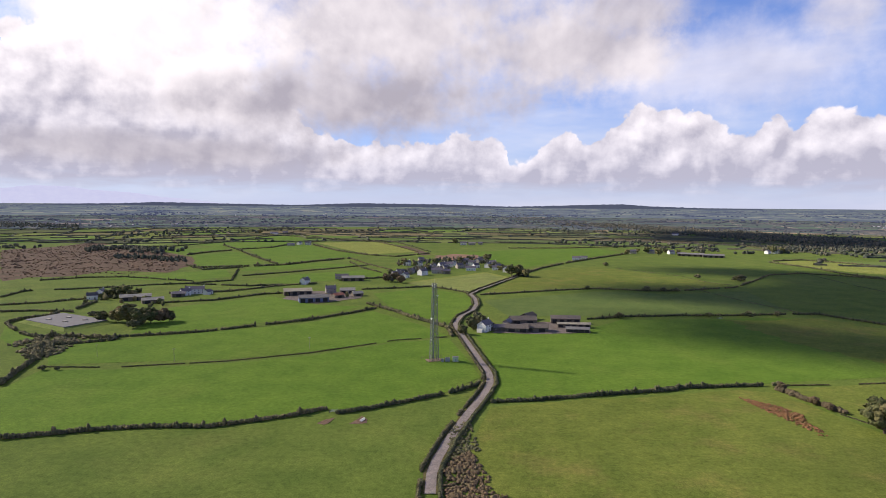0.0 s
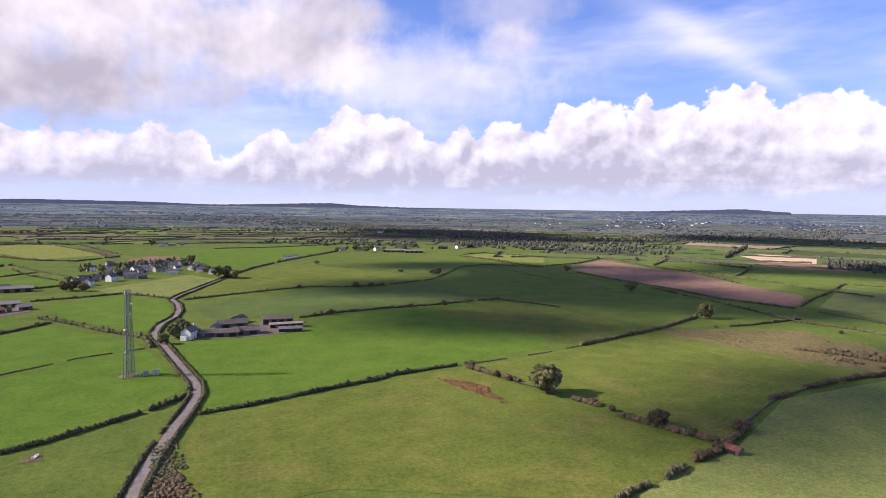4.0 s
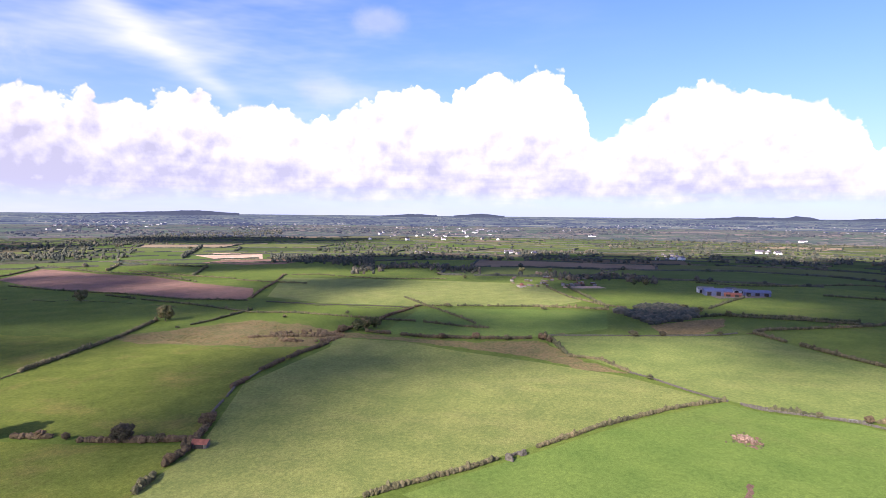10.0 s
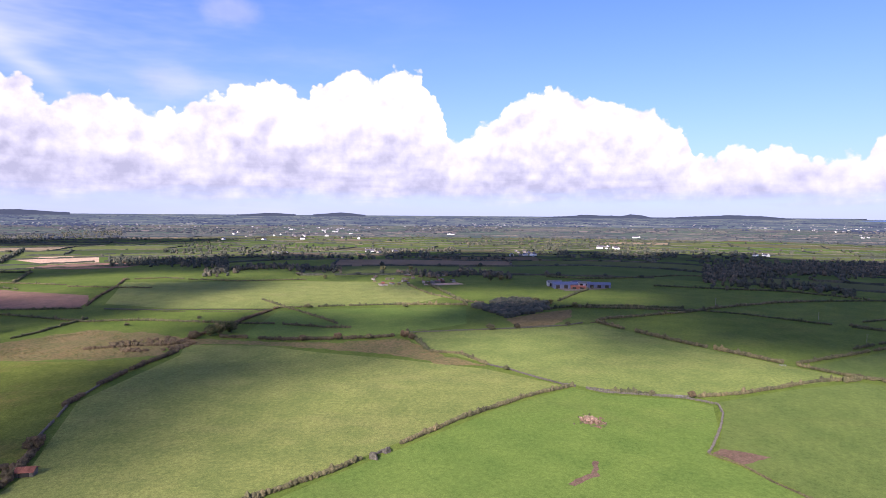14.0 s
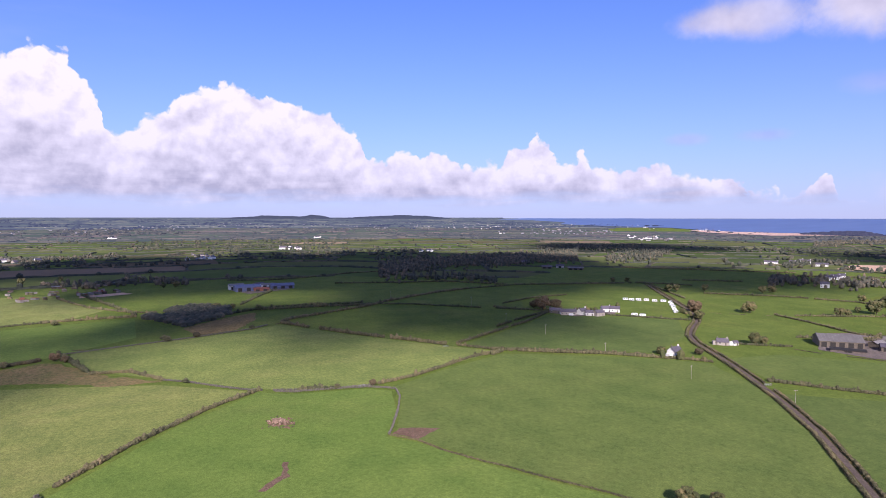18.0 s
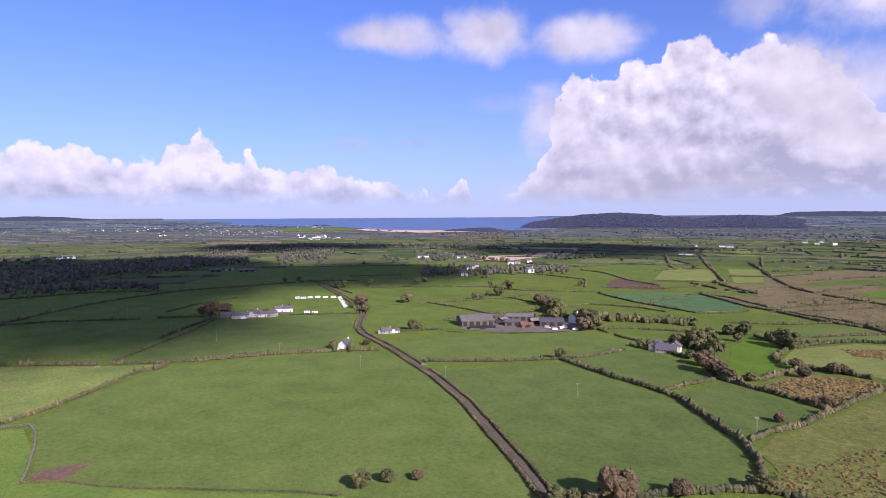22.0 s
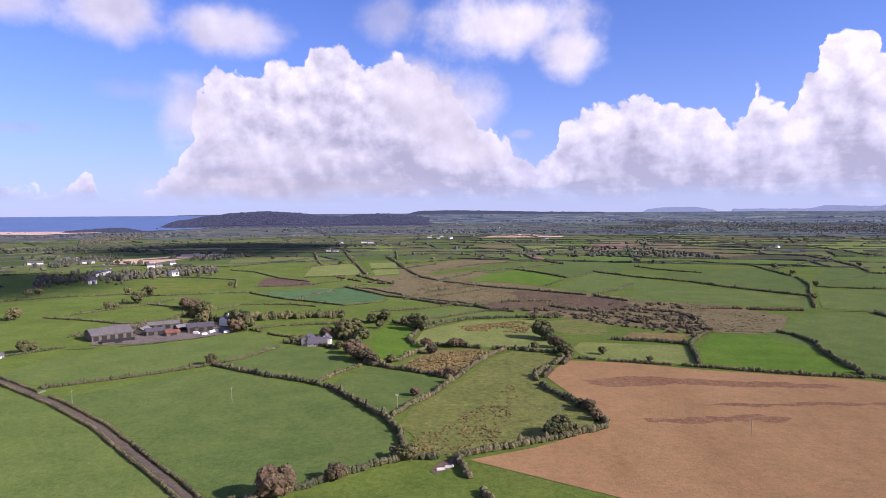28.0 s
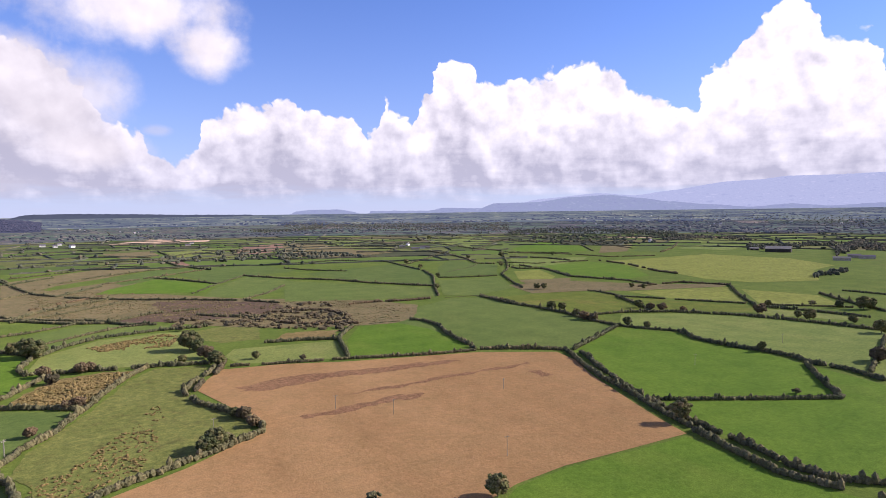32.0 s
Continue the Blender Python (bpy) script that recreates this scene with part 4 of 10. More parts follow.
area('pasture', [(-366.8, 1443.5), (-215.7, 1517.2), (-103.4, 1194.4), (-189.1, 1112.1)], 'bright', 'bright yellow-green tussocky rise', edge=0)
area('pasture', [(-590.6, 1135.3), (-528.8, 1274.9), (-463.4, 1184.9), (-509.4, 1078.6)], 'lush', 'lush green mown pasture', edge=0)
area('pasture', [(-310.3, 388.2), (-342.2, 434.1), (-288.5, 390), (-288.7, 370.1)], 'lush', 'lush green mown pasture', edge=0)
area('pasture', [(-483.5, 1044.6), (-441.8, 1143.4), (-315.1, 928.7), (-353.4, 870.8), (-396.7, 865.4)], 'lush', 'lush green mown pasture', edge=0)
area('pasture', [(205.5, 499.5), (283.8, 511.8), (317.2, 458.4), (337.4, 371.5), (256.6, 338.7), (215.0, 420.0)], 'olive', 'grazed olive-green pasture', edge=10)
area('pasture', [(570.8, 392.7), (755.1, 492.1), (772.8, 409.9), (804, 264.7), (818.4, 138.5), (668.1, 66.7), (617.5, 90.5), (566, 222.3), (551.4, 317.6)], 'straw', 'dry yellowish pasture grazed short', edge=0)
area('pasture', [(422.7, 190.9), (551.9, 208.7), (569.7, 171.7), (590.7, 99), (603.2, 37), (508, 30.5), (455.3, 78.8), (443.4, 125.4)], 'fresh', 'fresh green grazed pasture', edge=0)
area('pasture', [(448, 72.6), (487.2, 29.1), (384.9, 20.3), (407.7, 52.9)], 'fresh', 'fresh green grazed pasture', edge=0)
area('pasture', [(346.5, -209.5), (305.1, -277.3), (281.4, -298.1), (223, -278.4), (157, -227), (119.2, -187.2), (145.3, -137.6), (168.2, -123.3), (202.1, -101.4), (239.5, -81.7), (293.9, -103.3), (306, -102.4), (331.4, -144), (354.4, -194.6)], 'mid', 'clean mid-green pasture', edge=0)
area('pasture', [(387.7, -181.4), (451.6, -275.8), (481.6, -312.6), (415.2, -403.5), (352.8, -351.9), (317, -288), (352.5, -224.4)], 'deep', 'deep green grazed pasture', edge=0)
area('pasture', [(326, -34.1), (313.8, -51.1), (311.2, -72.7), (309.8, -88.4), (300.3, -99.8), (269.2, -91.9), (245.3, -80.7), (237.7, -76.7), (226.5, -86.1), (198.8, -99.8), (179, -111.8), (155.9, -128), (141.6, -136.4), (155.3, 11), (180, 73.6), (203.3, 58.1), (230.3, 38.7), (286.5, 0.5), (322.1, -34.7)], 'fresh', 'fresh green grazed pasture', edge=0)
area('pasture', [(9.3, 270.9), (55.2, 286.3), (75.9, 289), (134.4, 306.9), (148.9, 302.2), (161.1, 265.3), (169.1, 240.3), (178.2, 203.3), (187.1, 177.6), (192.1, 167.6), (163.4, 157.9), (140.3, 151.4), (125.4, 147), (47.4, 187.7), (8.8, 185.3), (-3, 210.5)], 'olive', 'grazed olive-green pasture', edge=0)
area('pasture', [(333.3, 353.9), (334.7, 318.3), (339, 288.4), (347.6, 244.2), (359.5, 215), (369.2, 209.7), (317.8, 210.2), (268.6, 203.6), (221.1, 182.4), (201.8, 172.8), (191.2, 184.9), (180.5, 229.9), (158.4, 297.6), (159.3, 310.9), (244.6, 328.8)], 'olive', 'grazed olive-green pasture', edge=0)
area('pasture', [(399, 217), (403.2, 164.6), (387.9, 118.8), (375.7, 63.7), (358.8, 10.8), (328.6, -31.1), (293.5, 0.6), (251.8, 30.5), (223.4, 49.5), (197, 68.3), (175.5, 83.9), (126, 146.3), (162.6, 157.1), (191.4, 162.3), (270.7, 201.2), (369.1, 204.4)], 'straw', 'dry yellowish pasture grazed short', edge=0)
area('pasture', [(466.3, 66), (484.6, 10.7), (506.5, -49.8), (525, -77.5), (456.9, -120), (391.5, -170.1), (361.3, -196.3), (339, -147.3), (315.3, -91.5), (320.8, -52.3), (332.3, -34.8), (371.6, 9.5), (404.5, 45.8), (442.3, 66)], 'pale', 'pale fresh green pasture', edge=0)
area('moor_strip', [(340.7, 371.7), (369.9, 351.9), (417.6, 329.7), (445.2, 313.2), (434.7, 282.5), (417.7, 245.1), (382.8, 219.8), (365.8, 218.8), (350.7, 246.4), (343.8, 292.5), (331.1, 338.9)], 'orange', 'strip of dry orange-brown moor grass', edge=5)
area('moor_strip', [(421.1, 290.7), (439.8, 273.8), (421.5, 230.1), (416.2, 178.5), (415.7, 127.4), (440.2, 74.8), (423.4, 59.9), (395.3, 41.1), (365.6, 11), (366, 34.5), (386.5, 65.6), (397.9, 121.9), (406.8, 166), (400.6, 218.7), (354.1, 244.7)], 'orange', 'strip of dry orange-brown moor grass', edge=5)
area('ploughed_field', [(577.2, 811.1), (713.8, 900.1), (690.2, 760.3), (694, 673.2), (648.7, 553), (627.6, 450.9), (576.4, 415.6), (539, 398.4), (527, 466), (537.3, 550.3), (534.1, 655.6), (545.1, 719.2)], 'plough', 'bare brown ploughed field', edge=1.5)
area('ploughed_field', [(915.3, 773.5), (980.5, 776.1), (1040.3, 722.8), (1072, 632.2), (957.1, 624.2), (913, 682.4)], 'plough', 'bare brown ploughed field', edge=1.5)
area('stubble_field', [(1080.6, 927.1), (1165.1, 939.9), (1210.2, 844.4), (1052.1, 733.9), (993.2, 786.1)], 'stubble', 'pale straw-coloured stubble field', edge=0)
area('heath', [(-887.3, 1119.3), (-848.9, 1222.4), (-862.1, 1356.1), (-737.9, 1277.1), (-567, 1110.4), (-473.2, 1022.3), (-404, 881.3), (-392.9, 783), (-475.2, 794.2), (-491.7, 726.6), (-529.6, 710.5), (-537.6, 676.2)], 'heath', 'brown boggy heath with scrub', edge=8)
area('rush_bed', [(538.4, -2.4), (578.1, -38.1), (601.8, -65.6), (561.5, -61.3), (514.9, -43.1), (499.7, -11.3)], 'reed', 'tawny patch of rushes', edge=3)
area('mud_patch', [(239.7, -80), (245, -84.3), (243.5, -90), (237.9, -100.6), (234.2, -94.5), (229.7, -87.8)], 'mud', 'bare trodden red-brown mud', edge=1.2)
area('mud_patch', [(227, -34.4), (226.2, -35.8), (216.6, -33.7), (213.2, -34.3), (212.1, -30.8), (205.1, -24.6), (206.5, -21.8), (215.7, -30.6)], 'mud', 'bare trodden red-brown mud', edge=1.2)
area('mud_patch', [(-49.7, 245.5), (-47.3, 252.4), (-45.8, 256), (-42.9, 252), (-42.6, 247.3), (-46.6, 246.3)], 'mud', 'bare trodden red-brown mud', edge=1.2)
area('mud_patch', [(-62.8, 245.2), (-59.9, 250.8), (-56.6, 253.1), (-57.4, 248.3), (-59.7, 244.1)], 'mud', 'bare trodden red-brown mud', edge=1.2)
area('mud_patch', [(24, -208.5), (21.9, -217.1), (16.5, -222.3), (14.4, -218.3), (15.7, -212.9), (21.2, -207)], 'mud', 'bare trodden red-brown mud', edge=1.2)
area('rush_bed', [(61.7, -346.7), (49.8, -380.9), (42, -397.2), (19.8, -401.3), (-1.7, -396.3), (9.6, -374.1), (24.2, -334), (38.4, -338.8)], 'reed', 'tawny patch of rushes', edge=3)
area('pasture', [(32.9, -239.6), (41.8, -255.4), (40.3, -275.3), (22.9, -317.5), (6.7, -371.5), (-7.6, -396.1), (-35.1, -388.7), (-34, -364.8), (-19, -334.9), (-42.9, -273.4), (-38.7, -253.9), (-3.6, -232.9), (14.2, -223.8), (19.2, -222.5), (31.1, -220.4)], 'roughgrass', 'rough pasture with clumps of rushes', edge=2)
area('pasture', [(57.1, -464.9), (25.5, -508.3), (-13.1, -516.5), (-38.3, -509.7), (-28.8, -467.8), (-32.7, -430.9), (-36, -399.8), (-10.7, -405), (20.4, -412.4), (43.9, -415), (58.9, -422.6)], 'straw', 'dry yellowish pasture grazed short', edge=0)
area('pasture', [(152.1, -1016.2), (106.2, -855.4), (48.1, -812), (-18.8, -782.8), (-89.1, -697.9), (-115.2, -672.5), (-94.3, -547.5), (-56.1, -590.1), (-14.7, -592.2), (30.6, -604.8), (90, -681.2), (70.2, -771)], 'rank', 'rank brownish-olive rough grazing', edge=3)
area('pasture', [(162.7, -998.5), (86, -867.7), (-4.5, -764.6), (-127.3, -662.4), (-193.5, -636.5), (-244.6, -544.2), (-215.5, -485.8), (-188.1, -464.1), (-151.1, -468.5), (-102.1, -489.1), (-55.5, -525), (-2.7, -586.5), (61.8, -612.2), (112.5, -682.3)], 'rank', 'rank brownish-olive rough grazing', edge=3)
area('pasture', [(274.8, -665.8), (253.4, -693.5), (195.1, -732.4), (149.9, -711.3), (121.1, -643.4), (132.6, -603.5), (159.6, -599.4), (188.1, -617.1), (233.9, -640.3)], 'pale', 'pale fresh green pasture', edge=0)
area('pasture', [(276.7, -682.8), (187.5, -729.6), (147.8, -701.1), (118, -635.8), (131.7, -612.2), (157, -600.5), (192.1, -619.9), (235.6, -644.8)], 'teal', 'blue-green field of fodder crop', edge=0)
area('stubble_field', [(711.1, -1046), (757.6, -1159), (705.6, -1246.2), (723.6, -1334.4), (656.7, -1388.2), (590.9, -1294.9), (635.1, -1171), (636.8, -1078.1), (683, -1024.3)], 'stubble', 'pale straw-coloured stubble field', edge=0)
area('cereal_field', [(-25, -338.4), (-41.8, -374.8), (-76.7, -370.3), (-114.6, -356.8), (-192, -340.3), (-238.1, -315.7), (-234.7, -291.8), (-221.7, -263.4), (-208.6, -223.1), (-200, -194.9), (-194.9, -173.4), (-159.5, -172), (-132.8, -171.3), (-109.9, -167.1), (-96.9, -161.8), (-48.2, -187.9), (10.8, -219.5), (-13.5, -233), (-39.2, -253.4), (-46.6, -262.7), (-42.6, -281.4)], 'barley', 'large ripe brown cereal field with flattened patches', edge=0)
area('pasture', [(500.3, 1055.3), (569.9, 1085.9), (612.2, 1029.4), (633, 968), (567.9, 867.7), (535.8, 900), (522.7, 963)], 'bright', 'bright yellow-green tussocky rise', edge=0)
area('pasture', [(-230.3, 316.8), (-192.9, 319.6), (-137.7, 337), (-95, 358.8), (-49, 397.6), (-14.3, 412.5), (-0.6, 352.6), (5.5, 319.9), (-11.3, 292.1), (-45.5, 267.1), (-57.9, 260.2), (-63.7, 265.8), (-91.9, 247.3), (-106.8, 240.3), (-126.1, 239), (-163.6, 228.3), (-180, 223.1), (-225.9, 281.2)], 'lush', 'lush green mown pasture', edge=0)
area('pasture', [(320.2, -1047.1), (256, -1094.3), (198.1, -878.6), (278.3, -858.5)], 'straw', 'dry yellowish pasture grazed short', edge=0)
area('pasture', [(232.7, -1091.1), (187.4, -1108.7), (146.6, -903.9), (177.8, -876.1)], 'straw', 'dry yellowish pasture grazed short', edge=0)
area('pasture', [(186.7, -862.2), (141.4, -871.8), (102.2, -810.5), (69.5, -775.1), (120.3, -740.2), (155.9, -784.7)], 'rank', 'rank brownish-olive rough grazing', edge=3)
area('pasture', [(161.5, -1026), (100, -1121.2), (42, -1223.6), (-23.5, -1142.5), (44.1, -1010.4), (92.6, -939.8), (111.2, -883.6)], 'rank', 'rank brownish-olive rough grazing', edge=3)
area('pasture', [(109.3, -867.9), (41.2, -942.2), (-19.9, -971.8), (28.8, -829.2), (72.4, -807.1)], 'rank', 'rank brownish-olive rough grazing', edge=3)
area('pasture', [(43.7, -1000), (-44.4, -1139.4), (-110.5, -1067), (-19.5, -952.8), (14.6, -895.8)], 'deep', 'deep green grazed pasture', edge=0)
area('pasture', [(29.8, -858.4), (-23.9, -952.3), (-95.1, -843.4), (-72.1, -765.3), (43, -810.3)], 'lush', 'lush green mown pasture', edge=0)
area('pasture', [(-57.2, -996.9), (-142.4, -1166.4), (-204.1, -1090.4), (-227.9, -974.2), (-137.9, -919.5), (-96.8, -858.4)], 'deep', 'deep green grazed pasture', edge=0)
area('pasture', [(-81.7, -789.4), (-142, -918.9), (-185.9, -871.1), (-174.9, -778.7), (-122.4, -687.9), (-67.7, -719.8)], 'mid', 'clean mid-green pasture', edge=0)
area('pasture', [(84.9, -671.4), (32.7, -741.7), (-14.4, -714.9), (-18.7, -638.9), (26.5, -596.3), (79.6, -628.2)], 'rank', 'rank brownish-olive rough grazing', edge=3)
area('heath', [(26.1, -585.5), (-18.7, -638.9), (-14.3, -709.6), (-71.2, -688.4), (-129.3, -627.8), (-122, -571.4), (-57.9, -560.5), (-11.4, -571.6)], 'heath', 'brown boggy heath with scrub', edge=8)
area('pasture', [(178.1, -730.2), (120.3, -740.2), (83.8, -776.7), (71.2, -718.8), (100.1, -650.9), (137.5, -690.8)], 'rank', 'rank brownish-olive rough grazing', edge=3)
area('stubble_field', [(75.3, -2220), (-54.5, -2592.6), (-244.5, -2355.4), (-218.1, -2199.1), (-65.9, -2186.1)], 'stubble', 'pale straw-coloured stubble field', edge=0)
area('ploughed_field', [(-212.4, -1529.3), (-279.6, -1808.1), (-403.3, -1891), (-378.3, -1721.2), (-281.8, -1469.1), (-212.3, -1415.3)], 'plough', 'bare brown ploughed field', edge=1.5)
area('pasture', [(-419.6, -1967.5), (-497.1, -1832.9), (-483.1, -1433), (-544.1, -1318), (-383.5, -1204.5), (-278.6, -1306)], 'rank', 'rank brownish-olive rough grazing', edge=3)
area('ploughed_field', [(-45.1, -1308.2), (-79.5, -1338.7), (-90.2, -1160.1), (-68.5, -1191.9)], 'plough', 'bare brown ploughed field', edge=1.5)
area('pasture', [(-65.2, -1662.9), (-182.7, -1761.1), (-201.3, -1531.3), (-81.5, -1416.8)], 'straw', 'dry yellowish pasture grazed short', edge=0)
area('pasture', [(428.5, -1646.9), (308.4, -1764.9), (254.3, -1453.3), (370.5, -1375.1)], 'pale', 'pale fresh green pasture', edge=0)
area('pasture', [(71.8, -1661), (-36, -1727.6), (-52.2, -1510.2), (23.1, -1456)], 'rank', 'rank brownish-olive rough grazing', edge=3)
area('pasture', [(-544.1, -1939.2), (-672.2, -1995.1), (-648.5, -1730.5), (-490.2, -1637.5)], 'pale', 'pale fresh green pasture', edge=0)
area('pasture', [(-842.6, -1794.2), (-1095.8, -1938.7), (-966.9, -1601), (-735.1, -1345.2), (-747, -1558.4)], 'pale', 'pale fresh green pasture', edge=0)
area('pasture', [(-761.8, -1281.1), (-978, -1569.2), (-1033.6, -1313.3), (-856, -1087), (-757.1, -1177.3)], 'mid', 'clean mid-green pasture', edge=0)
area('pasture', [(-315.6, -962.5), (-422.9, -1000.6), (-378.6, -788.3), (-328.6, -681.1), (-273.6, -767.4), (-221.1, -908.9)], 'deep', 'deep green grazed pasture', edge=0)
area('pasture', [(-177.8, -833.5), (-249.6, -739.3), (-316.1, -657.7), (-287.5, -591.9), (-205.4, -607.9), (-135.7, -635.6)], 'mid', 'clean mid-green pasture', edge=0)
area('pasture', [(-357.8, -727.2), (-441.7, -717.8), (-398.7, -608.9), (-332.6, -576.1), (-295.6, -591.1)], 'mid', 'clean mid-green pasture', edge=0)
area('pasture', [(-440, -898.7), (-540, -1042.2), (-523.9, -925), (-544.2, -885.3), (-462.6, -752), (-377.9, -768.3)], 'deep', 'deep green grazed pasture', edge=0)
area('pasture', [(-505.7, -773.4), (-551.8, -774.7), (-512.9, -682.1), (-489.1, -658.9), (-450.4, -678.3)], 'bright', 'bright yellow-green tussocky rise', edge=0)
area('pasture', [(-447.2, -673.5), (-517.7, -655.8), (-441.1, -558.3), (-408.1, -580)], 'rank', 'rank brownish-olive rough grazing', edge=3)
area('pasture', [(-638.9, -992.9), (-680.9, -943.9), (-671.3, -851.7), (-637, -807.9), (-577.9, -822.8), (-565.4, -865.1)], 'pale', 'pale fresh green pasture', edge=0)
area('pasture', [(-813.9, -1256.7), (-1063.7, -1476.4), (-1019.3, -1244.6), (-888, -1065.1), (-750.1, -1124.5)], 'lush', 'lush green mown pasture', edge=0)
area('pasture', [(-623.8, -963.5), (-780.2, -935.9), (-703.2, -858.7), (-582.1, -872.9)], 'pale', 'pale fresh green pasture', edge=0)
area('pasture', [(-580.6, -821.6), (-711.1, -853), (-711.2, -755.7), (-625.8, -621.8), (-556.2, -601), (-537.7, -680.6)], 'lush', 'lush green mown pasture', edge=0)
area('pasture', [(-750.7, -839.7), (-860.3, -841.2), (-1013.3, -857.5), (-1035.6, -695.9), (-965.8, -577.4), (-872.4, -551.8), (-749.7, -466.8), (-667.7, -498.4), (-653.8, -552.8), (-673.8, -617.1), (-677.8, -684.9)], 'bright', 'bright yellow-green tussocky rise', edge=0)
area('pasture', [(-405.5, -632.9), (-492.5, -634.9), (-554.3, -550.8), (-631.2, -501.2), (-603.1, -486.3), (-487.3, -517.6), (-450.8, -540.7), (-384.2, -554.4)], 'rank', 'rank brownish-olive rough grazing', edge=3)
area('pasture', [(-963, -1006.5), (-1231.8, -1245.4), (-1239.1, -1163.6), (-1000, -954.3)], 'deep', 'deep green grazed pasture', edge=0)
area('pasture', [(-1056.8, -1213.3), (-1169.8, -1222.8), (-953.8, -1013.8), (-871, -1008.7)], 'rank', 'rank brownish-olive rough grazing', edge=3)
area('pasture', [(-1110.6, -1017.9), (-1306.5, -1106), (-1324.3, -990.2), (-1146.2, -911.3)], 'pale', 'pale fresh green pasture', edge=0)
area('pasture', [(-1108.6, 1426.4), (-1059, 1570.6), (-1011.1, 1641.5), (-897.5, 1349.9)], 'lush', 'lush green mown pasture', edge=0)
area('pasture', [(-782.7, 1269.6), (-747.8, 1493.9), (-662.4, 1348.9), (-712.8, 1193.5)], 'pale', 'pale fresh green pasture', edge=0)
area('pasture', [(-723.4, 1921.8), (-468.9, 2165), (-89.7, 1941.2), (-81.5, 1766.1), (-383.6, 1770.7)], 'rank', 'rank brownish-olive rough grazing', edge=3)
area('pasture', [(-1011.1, 1641.5), (-950.9, 1830.5), (-810.8, 1620.2), (-890.8, 1492.7)], 'olive', 'grazed olive-green pasture', edge=0)
area('pasture', [(-650.5, 1351), (-582.8, 1405.4), (-565.4, 1669.3), (-527.8, 1810.2), (-386.2, 1440.1), (-458.8, 1217.4)], 'lush', 'lush green mown pasture', edge=0)
area('pasture', [(-435.2, 703.9), (-389.7, 776.6), (-335.2, 825.7), (-297, 748.8), (-326.8, 704.8)], 'lush', 'lush green mown pasture', edge=0)
area('ploughed_field', [(-64.8, 1067.6), (-35.8, 1147.7), (11.4, 1128), (20.4, 1056.2), (-31, 995.4)], 'plough', 'bare brown ploughed field', edge=1.5)
area('pasture', [(-74, 705.7), (20, 824.7), (46.5, 763.4), (1, 642.8), (-45.6, 673.9)], 'straw', 'dry yellowish pasture grazed short', edge=0)

# ---- far country ----
def squeeze(x, y):
    """Flat plan to the rising far land."""
    r = math.hypot(x, y)
    k = far_range(r) / r
    return x * k, y * k, k


def far_cover(name, haze_glow=0.0):
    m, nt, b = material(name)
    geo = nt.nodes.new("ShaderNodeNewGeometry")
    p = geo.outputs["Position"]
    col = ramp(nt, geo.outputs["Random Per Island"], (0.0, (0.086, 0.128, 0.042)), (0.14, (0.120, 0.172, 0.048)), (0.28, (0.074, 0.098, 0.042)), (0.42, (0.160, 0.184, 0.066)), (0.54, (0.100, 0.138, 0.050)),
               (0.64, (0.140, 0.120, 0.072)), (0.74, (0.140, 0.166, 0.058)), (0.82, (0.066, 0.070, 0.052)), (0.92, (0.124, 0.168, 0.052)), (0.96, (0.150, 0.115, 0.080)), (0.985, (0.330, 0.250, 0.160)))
    # field colours are dimmed as the painted haze gets stronger
    col = mix(nt, 1.0, col, (1 - 3.6 * haze_glow,) * 3, "MULTIPLY")
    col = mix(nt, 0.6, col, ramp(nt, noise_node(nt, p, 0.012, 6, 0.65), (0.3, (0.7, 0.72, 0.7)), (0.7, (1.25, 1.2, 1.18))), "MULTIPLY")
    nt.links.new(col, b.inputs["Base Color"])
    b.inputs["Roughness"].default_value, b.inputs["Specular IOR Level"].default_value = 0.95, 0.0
    # haze painted over the fields as a faint blue emission
    if haze_glow:
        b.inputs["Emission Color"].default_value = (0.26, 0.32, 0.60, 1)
        b.inputs["Emission Strength"].default_value = haze_glow
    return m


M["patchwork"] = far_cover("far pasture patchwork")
M["veiled"] = far_cover("farther pasture patchwork with haze glow", 0.125)


M["veiled_wood"] = foliage("farther woodland leaves with haze glow", (0.044, 0.054, 0.040), (0.066, 0.076, 0.052), (0.098, 0.096, 0.062), 0.3)
# blue emission on these leaves imitates the haze in front of them
haze_glow = M["veiled_wood"].node_tree.nodes["Principled BSDF"]
haze_glow.inputs["Emission Color"].default_value, haze_glow.inputs["Emission Strength"].default_value = (0.26, 0.31, 0.60, 1), 0.06
SEA_A, SEA_B = -1.093, -0.491   # bearings of the open sea


def sea_from(a):
    return 4000 if a < -0.682 else 8500 if a < -0.587 else 14000


